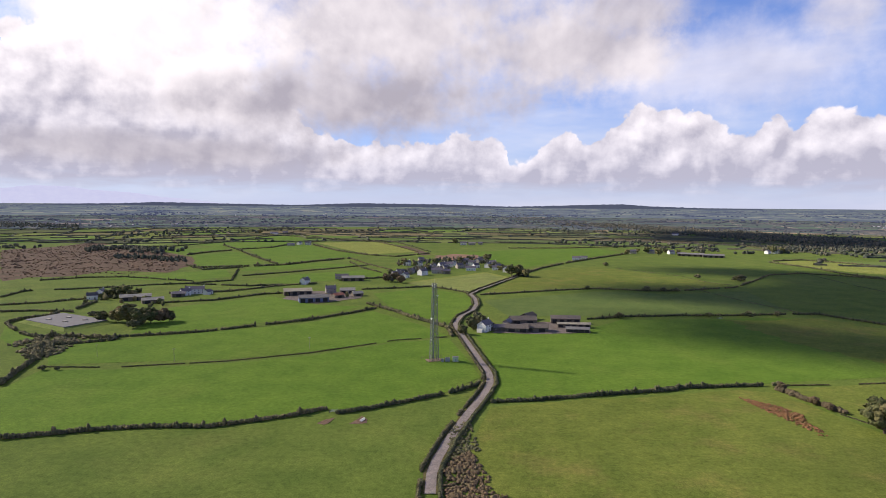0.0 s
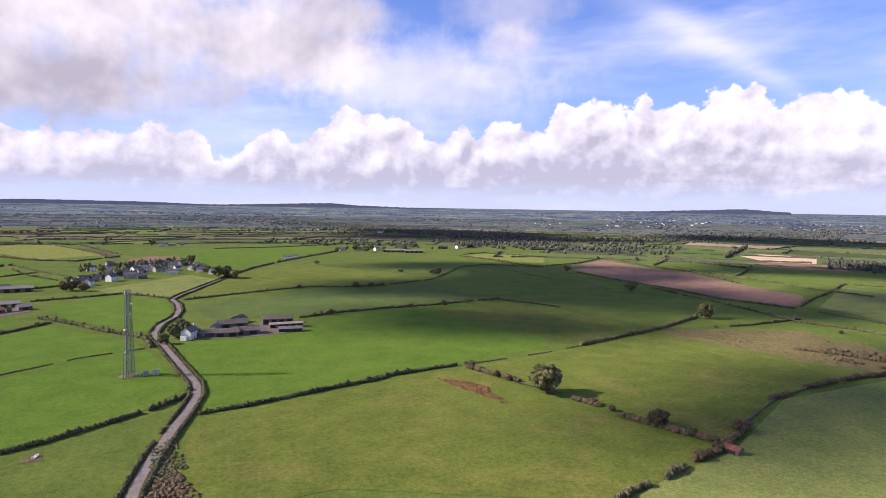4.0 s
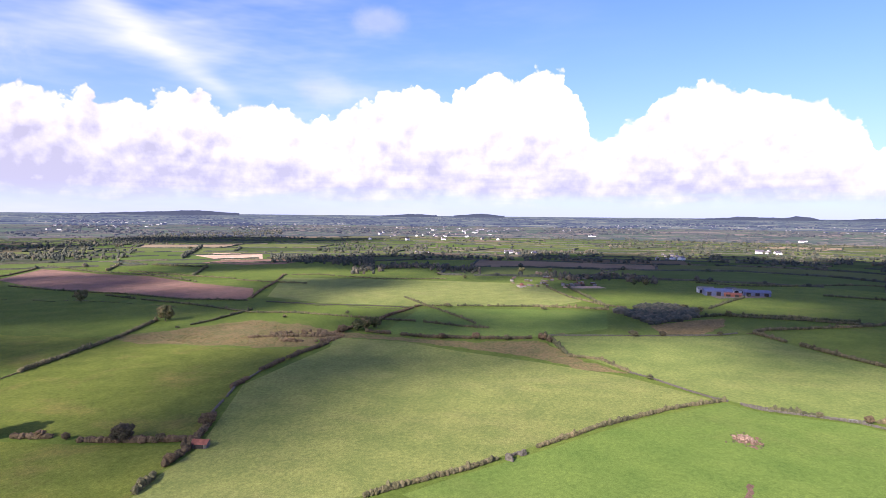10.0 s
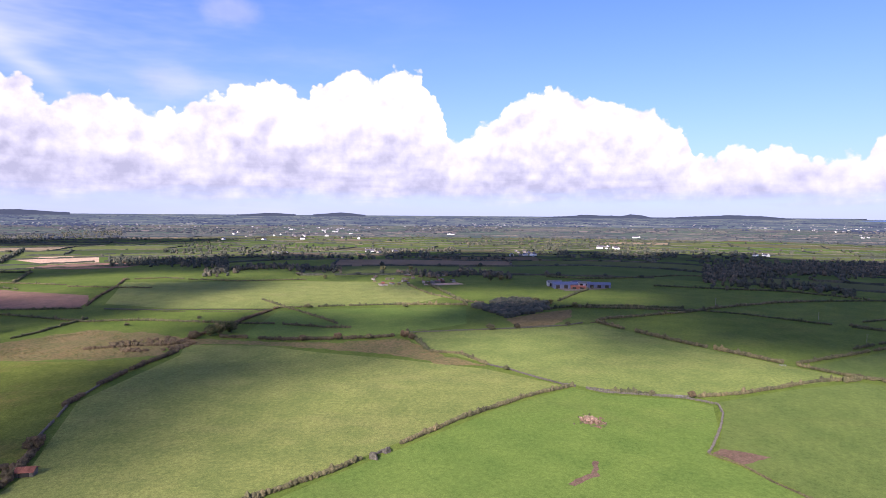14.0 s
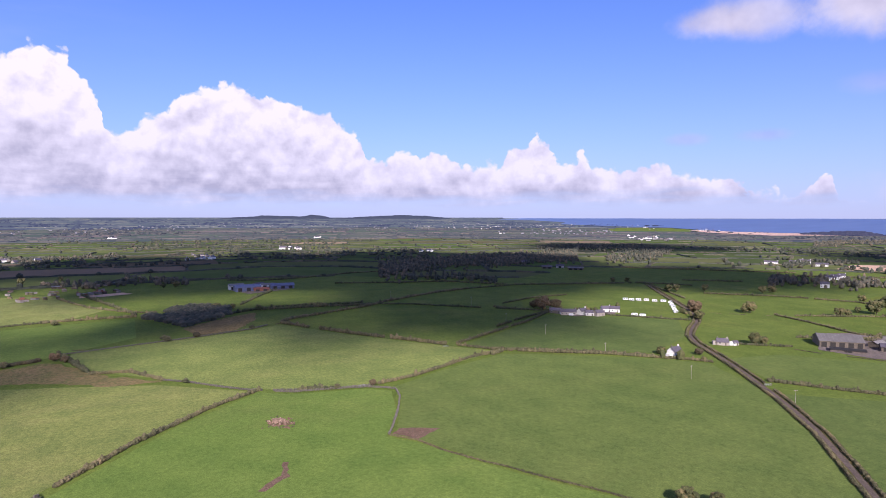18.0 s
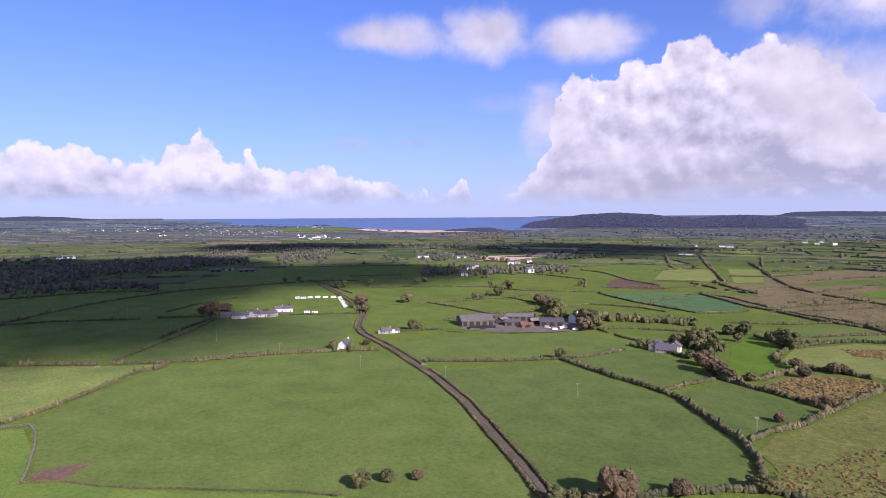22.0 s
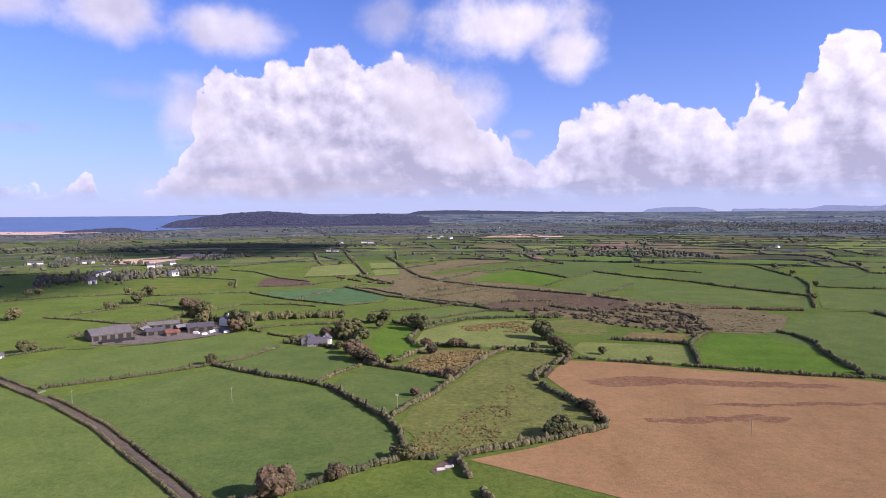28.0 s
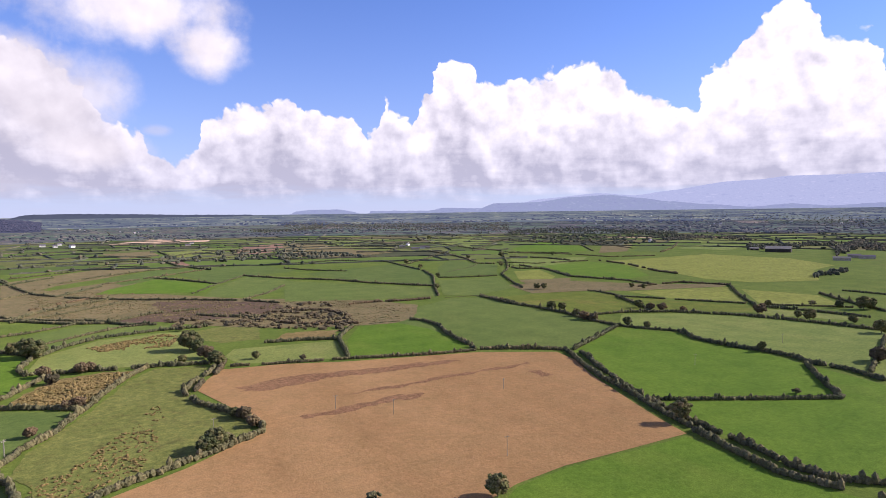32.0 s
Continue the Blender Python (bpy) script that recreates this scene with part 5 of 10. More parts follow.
def build_far():
    r = random.Random(21)
    verts, faces, cs, rs, dverts, dfaces, dcs, drs, vverts, vfaces = [], [], [], [], [], [], [], [], [], []

    def warp(rad, a):
        v = noise.noise_vector(Vector((math.cos(a) * rad, math.sin(a) * rad, 0)) / 700)
        w = noise.noise_vector(Vector((math.cos(a) * rad, math.sin(a) * rad, 7)) / 190)
        return (math.cos(a) * rad + v.x * 210 + w.x * 60, math.sin(a) * rad + v.y * 210 + w.y * 60)

    near_hedges, far_hedges, vcs, vrs = ([], []), ([], []), [], []

    def bank(p, q, gap):
        """A long low field hedge with gaps and odd trees."""
        d = math.hypot(q[0] - p[0], q[1] - p[1])
        dist = math.hypot(*p)
        hv, hf = far_hedges if dist > 2500 else near_hedges
        n = max(2, int(d / 16))
        nx, ny = -(q[1] - p[1]) / (d or 1), (q[0] - p[0]) / (d or 1)
        if r.random() < gap:
            return
        wide = 2.2 if dist < 2200 else 3.2
        prev = None
        for i in range(n + 1):
            t = i / n
            x, y = p[0] + (q[0] - p[0]) * t + nx * r.uniform(-1.5, 1.5), p[1] + (q[1] - p[1]) * t + ny * r.uniform(-1.5, 1.5)
            sx, sy, k = squeeze(x, y)
            z, h, w = zg(sx, sy), r.uniform(1.6, 3.6) * k, wide * k * r.uniform(.7, 1.2)
            base = len(hv)
            hv.extend([(sx - nx * w, sy - ny * w, z - .1), (sx - nx * w * .4, sy - ny * w * .4, z + h), (sx + nx * w * .5, sy + ny * w * .5, z + h * .9), (sx + nx * w, sy + ny * w, z - .1)])
            if prev is not None and r.random() > .06:
                hf.extend([(prev + j, base + j, base + j + 1, prev + j + 1) for j in range(3)])
            prev = base
            woody = noise.noise(Vector((x, y, 31)) / 420)
            if r.random() < .10 + woody * .5:
                h, w = r.uniform(3.5, 8), r.uniform(3, 5.5)
                (vcs if dist > 2500 else cs).append((sx, sy, z + h * k * .45))
                (vrs if dist > 2500 else rs).append((w * k, w * k, h * k * .55))

    rad = 900.0
    a0, a1 = radians(90 - 250), radians(90 + 48)
    while rad < 90000:
        nxt = rad + max(130, rad * r.uniform(.05, .085))
        a = a0 + r.uniform(0, .05)
        while a < a1:
            if SEA_A < a < SEA_B and rad > sea_from(a):
                a += .01
                continue
            if rad < 1150 and not radians(-34) < a < radians(14):
                a += .05
                continue
            if rad < 1500 and (a > radians(52) or a < radians(-128)):
                a += .2
                continue
            da = r.uniform(110, 320) / rad if rad < 14000 else r.uniform(.012, .04)
            b = min(a + da, a1)
            n = 3
            ring = [warp(rad, a + (b - a) * i / n) for i in range(n + 1)] + [warp(nxt, b - (b - a) * i / n) for i in range(n + 1)]
            if rad < 2500:
                base = len(verts)
                for x, y in ring:
                    sx, sy, k = squeeze(x, y)
                    verts.append((sx, sy, zg(sx, sy) + .06))
                faces.append(tuple(range(base, base + len(ring))))
                if rad < 6000:
                    for i in range(n):
                        bank(ring[i], ring[i + 1], .08)
                    bank(ring[n], ring[n + 1], .12)
            elif rad < 5200:
                base = len(vverts)
                for x, y in ring:
                    sx, sy, k = squeeze(x, y)
                    vverts.append((sx, sy, zg(sx, sy) + .06))
                vfaces.append(tuple(range(base, base + len(ring))))
                for i in range(n):
                    bank(ring[i], ring[i + 1], .08)
                bank(ring[n], ring[n + 1], .12)
            else:
                base = len(dverts)
                for x, y in ring:
                    sx, sy, k = squeeze(x, y)
                    dverts.append((sx, sy, zg(sx, sy) + .3))
                dfaces.append(tuple(range(base, base + len(ring))))
            a = b
        rad = nxt
    ob = mesh_object("far_fields", verts, faces, M["patchwork"])
    tagged(ob, "distant patchwork of small green and brown fields", "fields", kind="stuff")
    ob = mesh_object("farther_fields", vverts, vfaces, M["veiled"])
    tagged(ob, "distant patchwork of small fields under painted blue haze", "fields", kind="stuff")
    ob = mesh_object("far_hedges", *near_hedges, M["wood"])
    tagged(ob, "distant dark field hedges dividing the pastures", "hedges", kind="stuff")
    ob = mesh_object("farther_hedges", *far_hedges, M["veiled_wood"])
    tagged(ob, "distant field hedges dividing the pastures, under painted blue haze", "hedges", kind="stuff")
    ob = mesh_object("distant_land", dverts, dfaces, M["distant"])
    tagged(ob, "fields and downs near the horizon, blue-grey with painted haze", "distance", kind="structure")
    # copses and tree belts
    for _ in range(46000):
        rad, a = 1250 * math.exp(r.random() * 3.1), r.uniform(a0, a1)
        x, y = rad * math.cos(a), rad * math.sin(a)
        if SEA_A < a < SEA_B and rad > sea_from(a):
            continue
        dense = .12 if -.2 < a < 1.0 or a < -2.2 else .28
        if noise.noise(Vector((x, y, 0)) / (500 + rad * .05)) + .5 * noise.noise(Vector((x, y, 4)) / 170) < dense:
            continue
        sx, sy, k = squeeze(x, y)
        h, w = (r.uniform(4, 8), r.uniform(2.6, 5.5)) if rad < 2500 else (r.uniform(5, 10), r.uniform(4, 10) * (1 + rad / 9000))
        (dcs if rad > 4600 else vcs if rad > 2500 else cs).append((sx, sy, zg(sx, sy) + h * k * .4))
        (drs if rad > 4600 else vrs if rad > 2500 else rs).append((w * k, w * k, h * k * .65))
    ob = leafy("far_trees", cs, rs, "wood", 0, 0, None, 0.35)
    tagged(ob, "distant dark hedgerows, copses and tree belts", "trees", kind="stuff")
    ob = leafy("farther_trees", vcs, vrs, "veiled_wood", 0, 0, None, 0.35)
    tagged(ob, "distant copses and tree belts under painted blue haze", "trees", kind="stuff")
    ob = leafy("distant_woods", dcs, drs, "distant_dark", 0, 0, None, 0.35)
    tagged(ob, "dark woods near the horizon, with painted haze", "distance", kind="stuff")


build_far()


def wood(pts, width, density, label="dark belt of woodland", tall=9.0, mat="wood"):
    """A wood along a line on the plan; width in metres on the ground."""
    cs, rs = [], []
    for (x0, y0), (x1, y1) in zip(pts, pts[1:]):
        d = math.hypot(x1 - x0, y1 - y0)
        for _ in range(int((2.4 if math.hypot(x0, y0) < 1500 else 1.3) * d * width * density / 100 + 1)):
            t, s = random.random(), random.gauss(0, .34) * width
            x, y = x0 + (x1 - x0) * t, y0 + (y1 - y0) * t
            rr = math.hypot(x, y)
            k = rr / flat_range(rr)
            x, y = x + x / rr * s * k * k, y + y / rr * s * k * k
            h, w = tall * random.uniform(.5, 1.15), random.uniform(.26, .5) * tall
            cs.append((x, y, zg(x, y) + h * k * .45))
            rs.append((w * k, w * k, h * k * .6))
    if not cs:
        return None
    near = math.hypot(*pts[0])
    ob = leafy("woodland", cs, rs, "leaf" if near < 700 and mat == "wood" else mat, 12 if near < 1300 else 0, 0.5, None, 0.36)
    return tagged(ob, label, "woodland", kind="stuff")


wood([(-98.5, 797.2), (-72.8, 842.4), (-27.2, 878.6)], 14, 1.20, tall=5.5)
wood([(23.4, 972.7), (53, 872.7), (72.3, 778.4)], 10, 2.40, tall=5.5)
wood([(116.2, -437.1), (99.5, -419.2), (83.9, -375.8), (74.8, -357.1)], 9, 3.60, tall=5.5)
wood([(282.5, -526), (240.7, -496.7), (197.3, -471.9)], 8, 2.40, tall=5.5)
wood([(-97.7, 735.8), (-74.1, 857.3), (-30, 965.8), (23.8, 992.5), (51.2, 842.6)], 40, 0.45, tall=5.5)
wood([(-109.2, 918.7), (-49.7, 1003.2), (15.6, 1055.6)], 40, 0.30, tall=5.5)
wood([(-356.8, 549.9), (-343.4, 572.6), (-278.9, 544)], 30, 0.24, tall=5.5)
wood([(-105.6, 588.6), (-130.5, 601.2), (-187.9, 603.3)], 14, 0.18, tall=5.5)
wood([(518.7, -328.1), (503, -348), (481.1, -364.7), (479.6, -392.8)], 22, 0.30, tall=5.5)
wood([(305.2, -282.9), (301.5, -286.4)], 8, 0.90, tall=5.5)
wood([(294.9, -289.5), (290.7, -295), (286.4, -300.6)], 7, 0.72, tall=5.5)
wood([(442.6, -432.2), (415.4, -422.6), (399, -416.2)], 10, 0.60, tall=5.5)
wood([(276.1, -466.6), (251.7, -484.7), (233.5, -493.2)], 12, 0.36, tall=5.5)
wood([(138.3, -413.5), (120.6, -430.6), (106.1, -446.5)], 10, 0.72, tall=5.5)
wood([(453.7, 3022), (678.4, 2826.9), (899.9, 2154.3), (947.8, 1811.5), (1074.5, 1648.6)], 420, 0.30, tall=7.0)
wood([(626.3, 1353.5), (709.8, 1401.6), (810.7, 1474.3), (887.3, 1360)], 120, 0.42, tall=7.0)
wood([(-737.8, 1142.4), (-691.7, 1196.9), (-567, 1110.4)], 90, 0.60, tall=7.0)
wood([(-600.3, 1004.4), (-520.6, 982), (-444.5, 940.5)], 50, 0.60, tall=5.5)
wood([(-1824.7, 2307.4), (-1661.5, 2269.4), (-1460.6, 2232.4)], 350, 0.24, tall=7.0)
wood([(-1350.9, 4359.9), (-294.4, 4297), (218.2, 3668.9), (462.3, 3079.8)], 1500, 0.03, tall=7.0)
wood([(659.8, 2451), (769.9, 2048), (895.1, 1768.7), (1047.9, 1656.4)], 260, 0.36, tall=7.0)
wood([(662.5, 1360.9), (728.8, 1361.2), (902.1, 1375.1), (875.6, 1154.9), (939.9, 1073.5)], 120, 0.42, tall=7.0)
wood([(1435.5, 1525.7), (1840.3, 1691.3), (2515.9, 1644.1)], 500, 0.18, tall=7.0)
wood([(1005.2, 889.9), (1226.2, 1046.4), (1349.1, 1130.1)], 60, 0.60, tall=7.0)
wood([(1093.4, 742.1), (1094.5, 632.4), (1057, 514.6), (991.7, 461.6)], 150, 0.48, tall=7.0)
wood([(885.8, 450.2), (940.7, 437.7), (1018, 392.3), (979.1, 297.2), (959, 258.7)], 70, 0.48, tall=7.0)
wood([(1443.1, 302.2), (1483.2, 254.2), (1529.6, 190.5), (1553.2, 121.9)], 110, 0.42, tall=7.0)
wood([(933.3, 168.5), (905.8, 104), (950.9, 39.6), (895.7, -10.9)], 60, 0.42, tall=7.0)
wood([(981.8, -305.9), (1081.8, -424.5), (1151.4, -551.9), (1190.6, -711.6), (1154.1, -825)], 240, 0.48, tall=7.0)
wood([(850.1, -298.5), (835, -381.5), (751.1, -403.5)], 60, 0.48, tall=7.0)
wood([(1523.9, -949), (1534.8, -1076), (1418.2, -1153.8), (1216.6, -1100.7)], 250, 0.42, tall=7.0)
wood([(1075.6, -573.2), (1123.4, -683.4), (1191, -804)], 200, 0.42, tall=7.0)
wood([(1191, -804), (1271.7, -898.2), (1592.6, -1142.8), (1521.3, -1272.2), (1277.3, -1212.3), (1076.6, -942.8), (1083.4, -850.7)], 220, 0.36, tall=7.0)
wood([(593.6, -738), (612.7, -789.9), (573.9, -796.7), (540.9, -843.6), (488.7, -900.9), (446.4, -943.5)], 110, 0.48, tall=7.0)
wood([(785.8, -1013.7), (827.9, -1150.2), (778.7, -1215.2)], 90, 0.36, tall=7.0)
wood([(612.5, -1180.6), (567.6, -1199.9), (536.9, -1317.8)], 80, 0.36, tall=7.0)
wood([(1345.8, -1871), (1430.5, -2147.3), (1384.6, -2297.5)], 300, 0.36, tall=7.0)
wood([(208.3, -498.2), (187.9, -514.4), (158.8, -521.2), (134.9, -525.8)], 14, 4.20, tall=5.5)
wood([(-507.2, -3123.8), (-672.2, -3065.3), (-910.4, -3283.3)], 300, 0.30, tall=7.0)
wood([(-782.8, -3668.7), (-1096.6, -3359.5), (-1414.5, -2984.5), (-1731.7, -2699.3)], 900, 0.15, tall=7.0)
wood([(-1405, -2190.2), (-1716.5, -2212.2), (-1798.6, -1945), (-1772, -1624.8)], 400, 0.24, tall=7.0)
wood([(-1392.6, -1318.6), (-1606.3, -1381.8), (-1559.5, -1166.4)], 120, 0.36, tall=7.0)
wood([(-1222.3, -928), (-1313.4, -938.2), (-1409, -919.6), (-1531.3, -914.1)], 120, 0.36, tall=7.0)
wood([(-1276.7, -761.7), (-1568.3, -882.4), (-1438.5, -753.9)], 200, 0.48, tall=7.0)
wood([(-786.9, -497.5), (-838.2, -506.8), (-893.7, -516.9)], 40, 0.54, tall=5.5)
wood([(-2844.7, -2830.4), (-3187.2, -2498.9), (-3115.8, -1947.5), (-2995.1, -1572.7)], 1500, 0.04, tall=7.0)


def water():
    m, nt, b = material("sea water")
    p = place(nt)
    n = noise_node(nt, p, 0.01, 5, 0.6, (1, 0.3, 1, 0.5))
    nt.links.new(ramp(nt, n, (0.3, (0.100, 0.155, 0.310)), (0.7, (0.120, 0.182, 0.350))), b.inputs["Base Color"])
    b.inputs["Roughness"].default_value, b.inputs["Specular IOR Level"].default_value = 0.6, 0.2
    return m


M["water"] = water()
# far ranges glow bluish: their haze is painted as emission
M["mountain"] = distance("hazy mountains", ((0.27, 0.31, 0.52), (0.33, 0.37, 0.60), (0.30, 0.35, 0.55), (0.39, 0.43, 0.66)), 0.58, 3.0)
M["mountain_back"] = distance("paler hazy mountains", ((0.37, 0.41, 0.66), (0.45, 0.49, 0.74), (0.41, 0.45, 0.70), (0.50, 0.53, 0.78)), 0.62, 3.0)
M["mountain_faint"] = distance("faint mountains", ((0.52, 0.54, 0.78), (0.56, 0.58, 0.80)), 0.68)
M["hazeland"] = distance("far upland with haze glow", ((0.062, 0.072, 0.130), (0.080, 0.092, 0.145)), 0.52)
M["hillwood"] = foliage("hillside trees with haze glow", (0.020, 0.024, 0.030), (0.030, 0.035, 0.038), (0.046, 0.048, 0.048), 0.3)
# weak blue glow set on the headland foliage as painted haze
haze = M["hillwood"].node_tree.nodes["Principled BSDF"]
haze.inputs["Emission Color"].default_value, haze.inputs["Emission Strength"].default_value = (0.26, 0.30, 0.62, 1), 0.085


def profile(pts, a):
    for (a0, h0), (a1, h1) in zip(pts, pts[1:]):
        if min(a0, a1) <= a <= max(a0, a1):
            t = (a - a0) / (a1 - a0)
            t = t * t * (3 - 2 * t) * .5 + t * .5
            return h0 + (h1 - h0) * t
    return pts[-1][1]


def unwrap(pts):
    out = [pts[0]]
    for a, h in pts[1:]:
        while a - out[-1][0] > 180:
            a -= 360
        while a - out[-1][0] < -180:
            a += 360
        out.append((a, h))
    return out


def crest(pts, a, r, rough=0.05):
    return EYE_Z + r * math.tan(radians(profile(pts, a) + rough * noise.noise(Vector((a * 3, r, 0)))))


def ridge(name, pts, r, depth, mat, label, category):
    """A long hill: its skyline by bearing and height in degrees, a slope towards the land and one away."""
    pts = unwrap(pts)
    a0, a1 = pts[0][0], pts[-1][0]
    n = max(24, int(abs(a1 - a0) * 5))
    rows = ((-1.0, 0.0), (-.7, .35), (-.45, .66), (-.2, .9), (0, 1.0), (.3, .8), (1.0, 0.0))
    verts, faces = [], []
    for i in range(n + 1):
        a = a0 + (a1 - a0) * i / n
        top = crest(pts, a, r)
        for d, k in rows:
            rr = r + d * depth
            g = zg(rr * math.cos(radians(a)), rr * math.sin(radians(a))) - 1
            wob = 1 + .06 * noise.noise(Vector((a * 2, d * 3, 5)))
            verts.append((rr * math.cos(radians(a)), rr * math.sin(radians(a)), g + max(0, top - g) * (k * wob if 0 < k < 1 else k)))
    m = len(rows)
    for i in range(n):
        for j in range(m - 1):
            p = i * m + j
            faces.append((p, p + 1, p + m + 1, p + m))
    return tagged(mesh_object(name, verts, faces, M[mat], True), label, category, kind="structure")


def clothe(pts, r, depth):
    """Trees over the near slope and crest of a hill."""
    pts = unwrap(pts)
    cs, rs = [], []
    for _ in range(int(abs(pts[-1][0] - pts[0][0]) * 620)):
        a, d = random.uniform(pts[0][0], pts[-1][0]), random.uniform(-.9, .1)
        rr = r + d * depth
        x, y = rr * math.cos(radians(a)), rr * math.sin(radians(a))
        g = zg(x, y)
        k = max(0, min(1, 1 - (-d) ** 1.6)) if d < 0 else 1
        top = crest(pts, a, r)
        s = random.uniform(1.6, 4.2)
        cs.append((x, y, g + max(0, top - g) * k - s * .45))
        rs.append((s * 1.9, s * 1.9, s * random.uniform(.6, .9)))
    tagged(leafy("hill_trees", cs, rs, "hillwood", 0, 0, None, 0.35), "dark trees covering the hillside", "woodland", kind="stuff")


area('sea', [(3917.1, -2095.7), (3748.5, -2286.6), (3475.3, -2381.8), (3355.9, -2262.3), (2985.6, -2427.3), (2744.9, -2567.8), (2525, -2561.7), (2195.5, -2549.5), (1903, -2646.6), (1667.3, -2824.8), (1269.7, -3472.4), (1567.6, -4286.8), (2663.6, -3706.6), (3498.1, -2932.1), (3878.7, -2406.2), (3784.9, -2551.2), (3653.3, -2736.3), (3929.4, -2322.5)], 'water', 'calm blue sea out to the horizon', 'sea', edge=0).location.z = 2.0
area('beach', [(2493, -2487.9), (2307.6, -2545.3), (2041.5, -2637.1), (1845.8, -2771.4), (1694.5, -2812.2), (1835.3, -2552.3), (1932, -2407), (2287.4, -2398.4)], 'sand', 'pale bay of sand and mud at low tide', 'beach', edge=0).location.z = 2.4
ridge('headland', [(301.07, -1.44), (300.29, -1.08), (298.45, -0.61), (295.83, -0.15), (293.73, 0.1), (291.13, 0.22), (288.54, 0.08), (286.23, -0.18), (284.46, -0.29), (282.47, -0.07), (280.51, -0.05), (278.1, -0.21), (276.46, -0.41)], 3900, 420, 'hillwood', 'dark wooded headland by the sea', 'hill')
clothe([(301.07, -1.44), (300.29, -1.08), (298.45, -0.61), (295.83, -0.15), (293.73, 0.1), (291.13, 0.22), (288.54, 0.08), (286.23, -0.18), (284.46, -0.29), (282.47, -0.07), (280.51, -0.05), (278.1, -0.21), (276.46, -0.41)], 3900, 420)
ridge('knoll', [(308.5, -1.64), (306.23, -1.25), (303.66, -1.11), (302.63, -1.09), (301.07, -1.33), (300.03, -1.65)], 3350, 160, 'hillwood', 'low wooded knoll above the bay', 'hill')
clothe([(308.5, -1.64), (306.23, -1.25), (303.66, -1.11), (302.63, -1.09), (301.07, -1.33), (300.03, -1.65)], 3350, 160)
ridge('headland', [(321.35, -0.86), (320.05, -0.75), (317.82, -0.7), (315.52, -0.82), (314.11, -1.08)], 4000, 200, 'hazeland', 'low headland with houses, in painted blue haze', 'hill')
ridge('far_hill', [(279.06, -0.2), (277.17, 0.19), (274.4, 0.22), (270.03, 0.15), (265.96, 0.04), (260.5, -0.01)], 4600, 60, 'hazeland', 'low far limestone upland', 'hill')
ridge('far_hill', [(51.83, -0.18), (43.64, 0.12), (40.51, 0.26), (36.84, 0.04)], 4600, 60, 'hazeland', 'low far hill', 'hill')
ridge('far_hill', [(24.17, -0.04), (21.17, 0.12), (19.13, 0.01)], 4600, 60, 'hazeland', 'low far hill', 'hill')
ridge('far_hill', [(17.58, 0.02), (14.99, 0.2), (12.9, 0.01)], 4600, 60, 'hazeland', 'low far hill', 'hill')
ridge('far_hill', [(357.27, -0.24), (355.97, -0.06), (353.74, 0.04), (353.05, 0.14), (351.44, 0.09), (349.55, 0.05), (348.83, 0.2), (348.11, 0.15), (346.65, -0.15)], 4600, 60, 'hazeland', 'small rocky far hill', 'hill')
ridge('far_hill', [(347.14, -0.15), (343.66, 0.05), (340.61, 0.18), (338.55, 0.11), (335.43, -0.15), (331.24, -0.26)], 4600, 60, 'hazeland', 'low far hill', 'hill')
ridge('far_hill', [(128.28, -0.12), (120.75, -0.01), (117.39, 0.12), (111.06, 0.03), (106.23, -0.03), (100.16, 0.17), (92.88, 0.12), (86.61, -0.04), (76.56, 0.24), (73.7, 0.06), (69.59, -0.05), (65.3, -0.1)], 4600, 60, 'hazeland', 'low dark far ridge', 'hill')
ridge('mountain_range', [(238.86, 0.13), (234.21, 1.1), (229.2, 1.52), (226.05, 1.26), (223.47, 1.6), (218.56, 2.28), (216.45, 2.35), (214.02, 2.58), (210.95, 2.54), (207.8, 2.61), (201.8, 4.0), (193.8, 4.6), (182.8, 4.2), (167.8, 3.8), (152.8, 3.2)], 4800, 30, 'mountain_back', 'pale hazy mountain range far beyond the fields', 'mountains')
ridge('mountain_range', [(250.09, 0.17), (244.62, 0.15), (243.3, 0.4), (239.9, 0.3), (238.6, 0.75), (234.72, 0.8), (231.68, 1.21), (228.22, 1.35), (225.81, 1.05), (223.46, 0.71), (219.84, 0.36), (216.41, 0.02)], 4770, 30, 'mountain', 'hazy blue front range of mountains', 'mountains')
ridge('foothills', [(223.45, -0.07), (219.84, 0.36), (216.83, 0.12), (213.98, 0.35), (211.27, 0.13), (207.74, 0.32), (200.0, 1.1), (185.0, 0.9)], 4740, 30, 'mountain', 'low foothills under the mountains, in painted blue haze', 'mountains')
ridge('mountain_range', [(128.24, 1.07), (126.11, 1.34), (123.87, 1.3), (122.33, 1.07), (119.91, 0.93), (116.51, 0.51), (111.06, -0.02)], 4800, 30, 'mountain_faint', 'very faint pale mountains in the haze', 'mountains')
ridge('island', [(257.34, -0.05), (256.69, 0.22), (255.69, 0.34), (252.91, 0.36), (251.89, 0.19), (250.87, -0.08)], 4780, 30, 'mountain', 'low island on the horizon, in painted pale blue haze', 'island')
ridge('island', [(250.35, -0.09), (249.57, 0.13), (247.76, 0.19), (246.71, 0.07), (245.15, -0.0), (243.84, -0.18)], 4780, 30, 'mountain', 'low island on the horizon, in painted pale blue haze', 'island')


